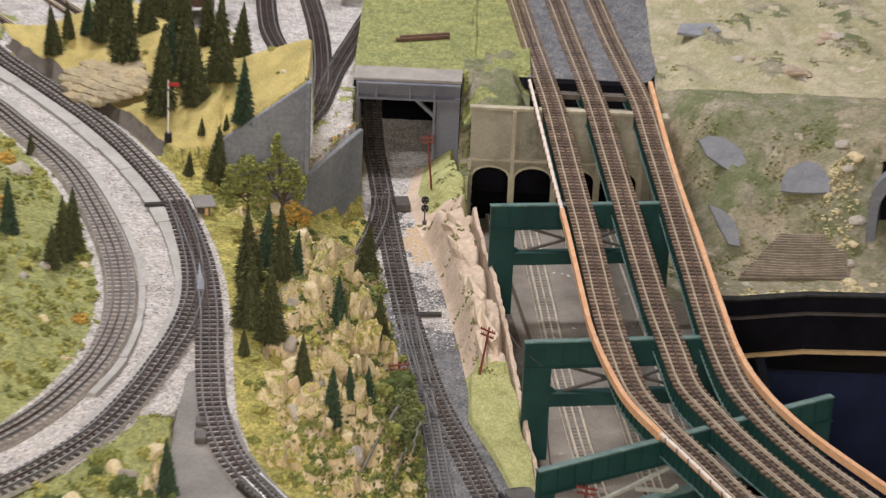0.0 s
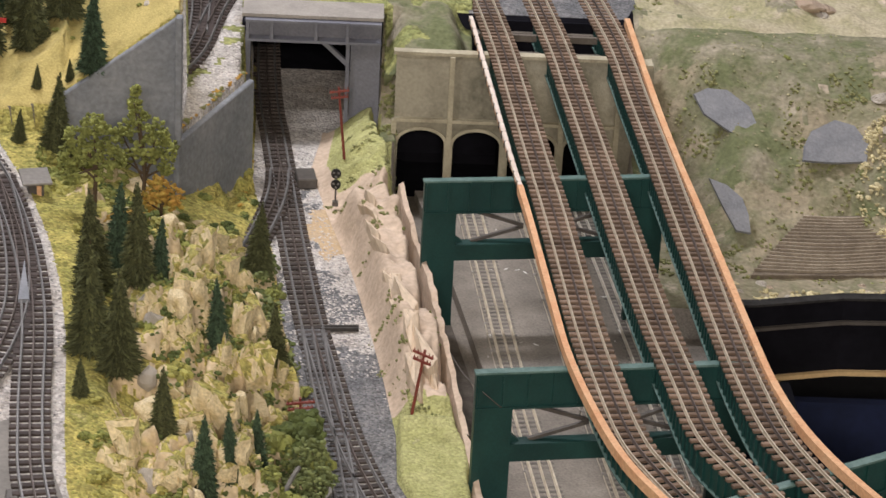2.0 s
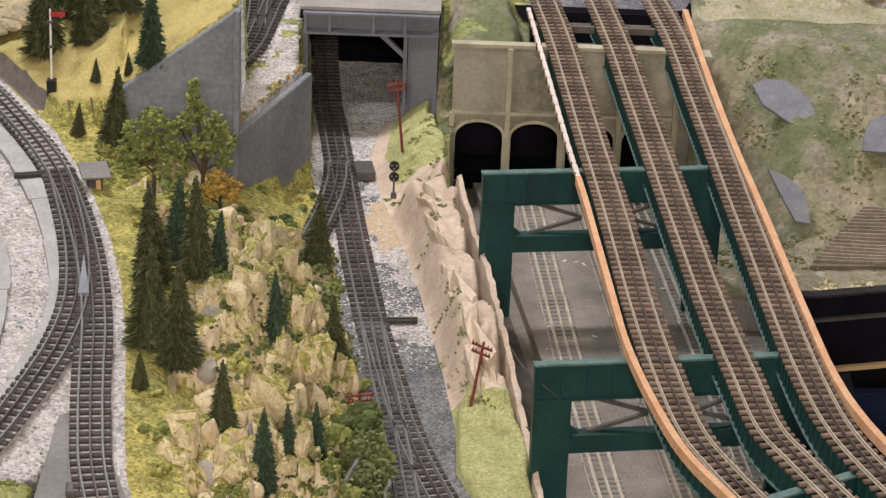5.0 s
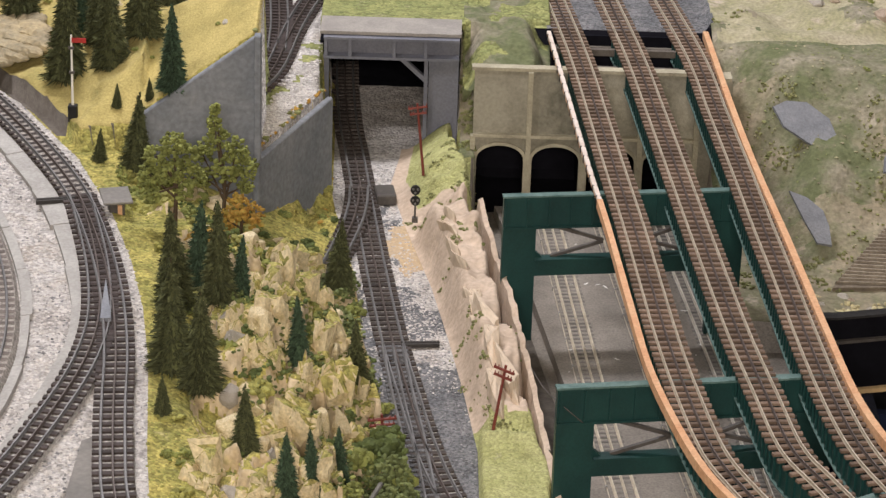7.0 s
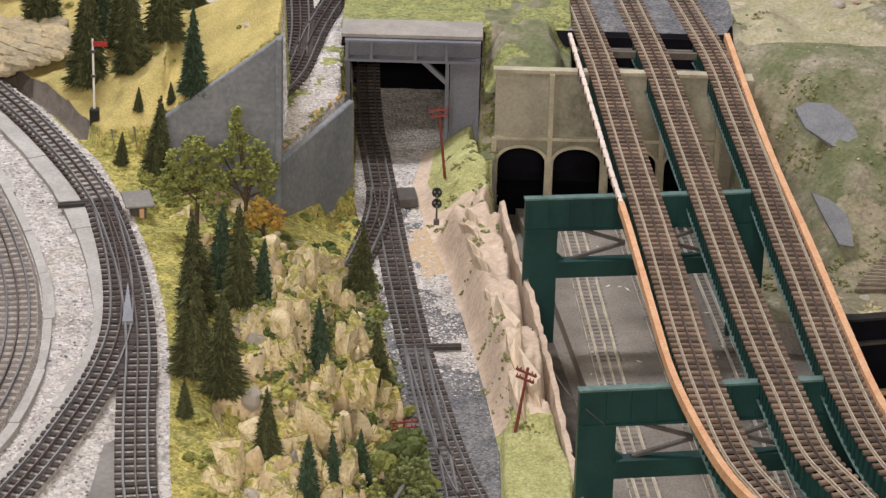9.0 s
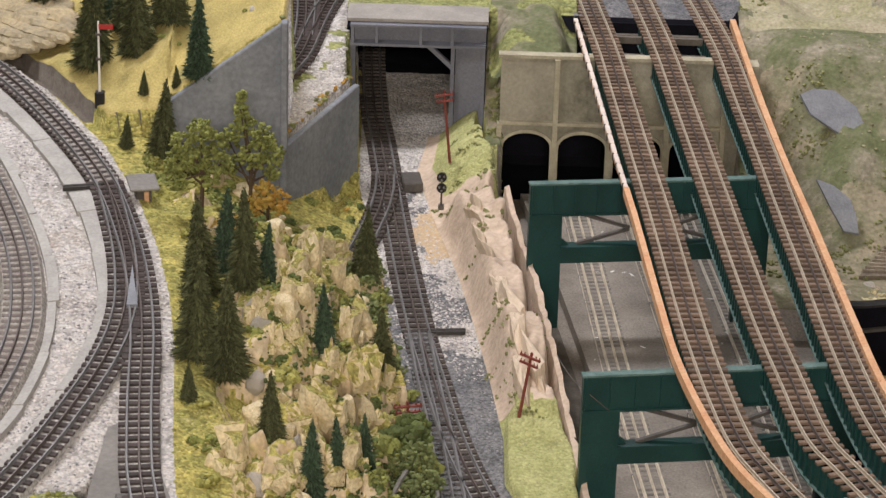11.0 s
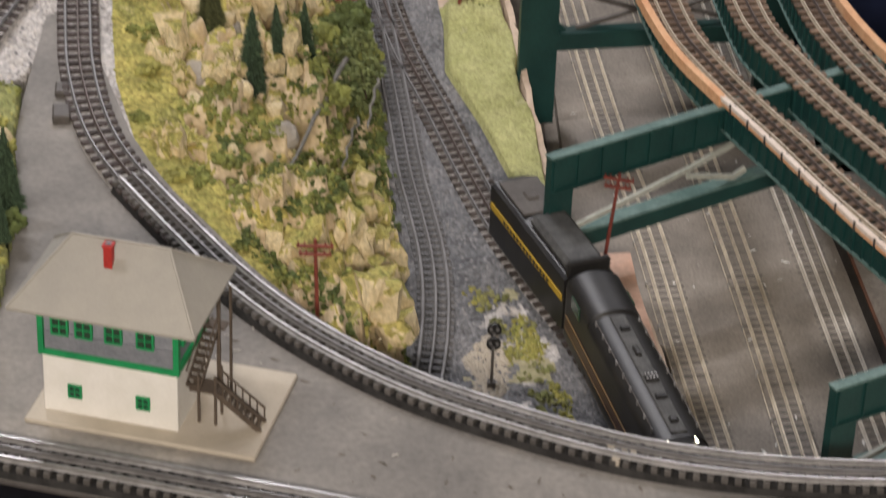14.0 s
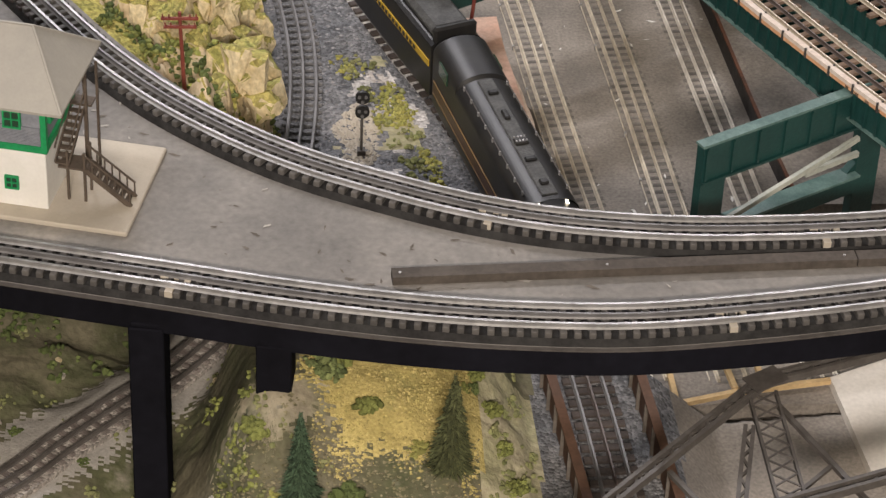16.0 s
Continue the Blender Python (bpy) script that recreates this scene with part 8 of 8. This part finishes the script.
def truss_bridge():
    root = tagged(empty("truss_bridge"), "dark grey through-truss bridge with lattice post", "bridge")

    def bar(nm, a, b, w, h, mat="gunmetal"):
        bm = bmesh.new()
        add_beam(bm, a, b, w, h)
        return part(nm, bm, mat, root)

    def lattice(nm, a, b, w):
        a, b = Vector(a), Vector(b)
        side = Vector((w / 2, 0.0, 0))
        ob = bar(nm, a - side, b - side, 0.003, 0.006)
        bar(nm, a + side, b + side, 0.003, 0.006)
        n = 9
        for k in range(n):
            for s in (-1, 1):
                p, q = a + (b - a) * k / n, a + (b - a) * (k + 1) / n
                bm = bmesh.new()
                add_beam(bm, p - side * s, q + side * s, 0.0016, 0.0016)
                part("lacing", bm, "gunmetal", ob)

    def laced(nm, p, q, w, n):
        """Two flanges with zigzag lacing between them."""
        p, q = Vector(p), Vector(q)
        d = (q - p).normalized()
        side = Vector((-d.y, d.x, 0)) * w / 2
        ob = bar(nm, p - side, q - side, 0.0042, 0.009)
        bar(nm, p + side, q + side, 0.0042, 0.009)
        for k in range(n):
            a, b, s = p + (q - p) * k / n, p + (q - p) * (k + 1) / n, 1 if k % 2 else -1
            bm = bmesh.new()
            add_beam(bm, a - side * s, b + side * s, 0.0028, 0.0024)
            part("lacing", bm, "gunmetal", ob)

    laced("end_post", (0.290, 1.947, 0.18), (0.511, 2.175, 0.18), 0.0105, 22)
    laced("top_chord", (0.511, 2.175, 0.18), (0.92, 2.32, 0.18), 0.0105, 28)
    lattice("lattice_post", (0.508, 2.160, 0.178), (0.516, 1.985, 0.170), 0.028)
    laced("lattice_post", (0.489, 2.112, 0.172), (0.459, 1.97, 0.165), 0.008, 10)
    laced("lower_chord", (0.500, 1.992, 0.176), (0.90, 2.14, 0.176), 0.010, 22)
    bar("diagonal", Vector((0.523, 2.146, 0.172)), Vector((0.590, 2.005, 0.168)), 0.0055, 0.005)
    bar("diagonal", Vector((0.567, 2.062, 0.168)), Vector((0.530, 2.025, 0.168)), 0.004, 0.004)
    bar("diagonal", Vector((0.401, 2.047, 0.172)), Vector((0.436, 1.985, 0.168)), 0.0055, 0.005)
    bar("gusset_plate", Vector((0.495, 2.160, 0.1865)), Vector((0.530, 2.180, 0.1865)), 0.026, 0.002)


truss_bridge()
wood_frame = tagged(empty("wood_frame"), "pale pine strip frame on the low yard", "wood strip")
for a, b in (((0.433, 2.344), (0.530, 2.372)), ((0.533, 2.373), (0.641, 2.391)), ((0.459, 2.407), (0.461, 2.357)), ((0.524, 2.416), (0.529, 2.377)), ((0.559, 2.416), (0.562, 2.383))):
    strip = bmesh.new()
    add_beam(strip, (*a, 0.0), (*b, 0.0), 0.006, 0.006)
    part("pine_strip", strip, "pale_wood", wood_frame)
M["yard_low"] = material("dusty_grey_brown_board", (0.36, 0.335, 0.295), (0.45, 0.42, 0.375), 0.85, 12, grain=200, bump=0.3, c=(0.24, 0.21, 0.18))
tagged(prism("low_yard_board", [(0.445, 2.30), (0.445, 1.9), (0.95, 1.9), (0.95, 2.36), (0.66, 2.34)], -0.030, -0.010, "yard_low"), "dirty grey board of the low yard", "board", kind="structure")
M["apron_pink"] = material("salmon_pink_plaster", (0.60, 0.38, 0.29), (0.52, 0.36, 0.28), 0.85, 30, grain=200, bump=0.4, c=(0.64, 0.50, 0.42))
M["slab_pale"] = material("pale_grey_card", (0.66, 0.62, 0.56), (0.60, 0.56, 0.50), 0.8, 9, grain=200, bump=0.1, speck=0.3)
tagged(prism("plaster_apron", [(0.233, 3.032), (0.308, 3.039), (0.313, 2.961), (0.333, 2.79), (0.325, 2.80), (0.287, 2.921)], 0.050, 0.0675, "apron_pink"), "salmon pink plaster apron beside the valley ballast", "plaster apron", kind="structure")
tagged(prism("paving_slab", [(0.637, 2.392), (0.72, 2.43), (0.90, 2.45), (0.90, 2.20), (0.655, 2.236)], -0.008, 0.004, "slab_pale"), "plain light grey paving slab", "slab")
M["batten"] = material("dark_stained_batten", (0.06, 0.05, 0.042), (0.09, 0.076, 0.064), 0.8, 20, grain=160, bump=0.3)
batten = tagged(empty("wooden_batten"), "long dark wooden batten lying between the front tracks", "batten")
a, b = Vector((0.137, 2.249, 0.2585)), Vector((0.80, 2.285, 0.2585))
for k0, k1, w in ((0.0, 0.718, 0.016), (0.720, 1.0, 0.0155)):
    bm = bmesh.new()
    add_beam(bm, a.lerp(b, k0), a.lerp(b, k1), w, 0.010)
    part("batten_length", bm, "batten", batten)
for k in (0.012, 0.33, 0.70):
    bm = bmesh.new()
    p = a.lerp(b, k)
    add_tube(bm, p + Vector((0, 0, 0.004)), p + Vector((0, 0, 0.0058)), 0.0016, 0.0014, 10)
    part("screw_head", bm, "rail_steel", batten)



# plain cloth skirt that closes the layout below
for nm, b in (("skirt_south", (-0.15, 1.545, -0.60, 3.2, 0.01, 0.80)), ("skirt_north", (-0.15, 6.905, -0.45, 3.2, 0.01, 1.10)), ("skirt_west", (-1.755, 4.225, -0.45, 0.01, 5.36, 1.10)), ("skirt_east", (1.455, 4.225, -0.60, 0.01, 5.36, 0.80))):
    tagged(box_part(nm, "void", None, b), "plain black cloth skirt below the layout", "skirt", kind="structure")


# kinds that found no place are taken away again
for stock in (FIRS, SHRUBS, ROCKS, CRAGS, BANK):
    for ob, used in zip(stock.kinds, stock.used):
        if not used:
            for o in (*ob.children_recursive, ob):
                bpy.data.objects.remove(o)
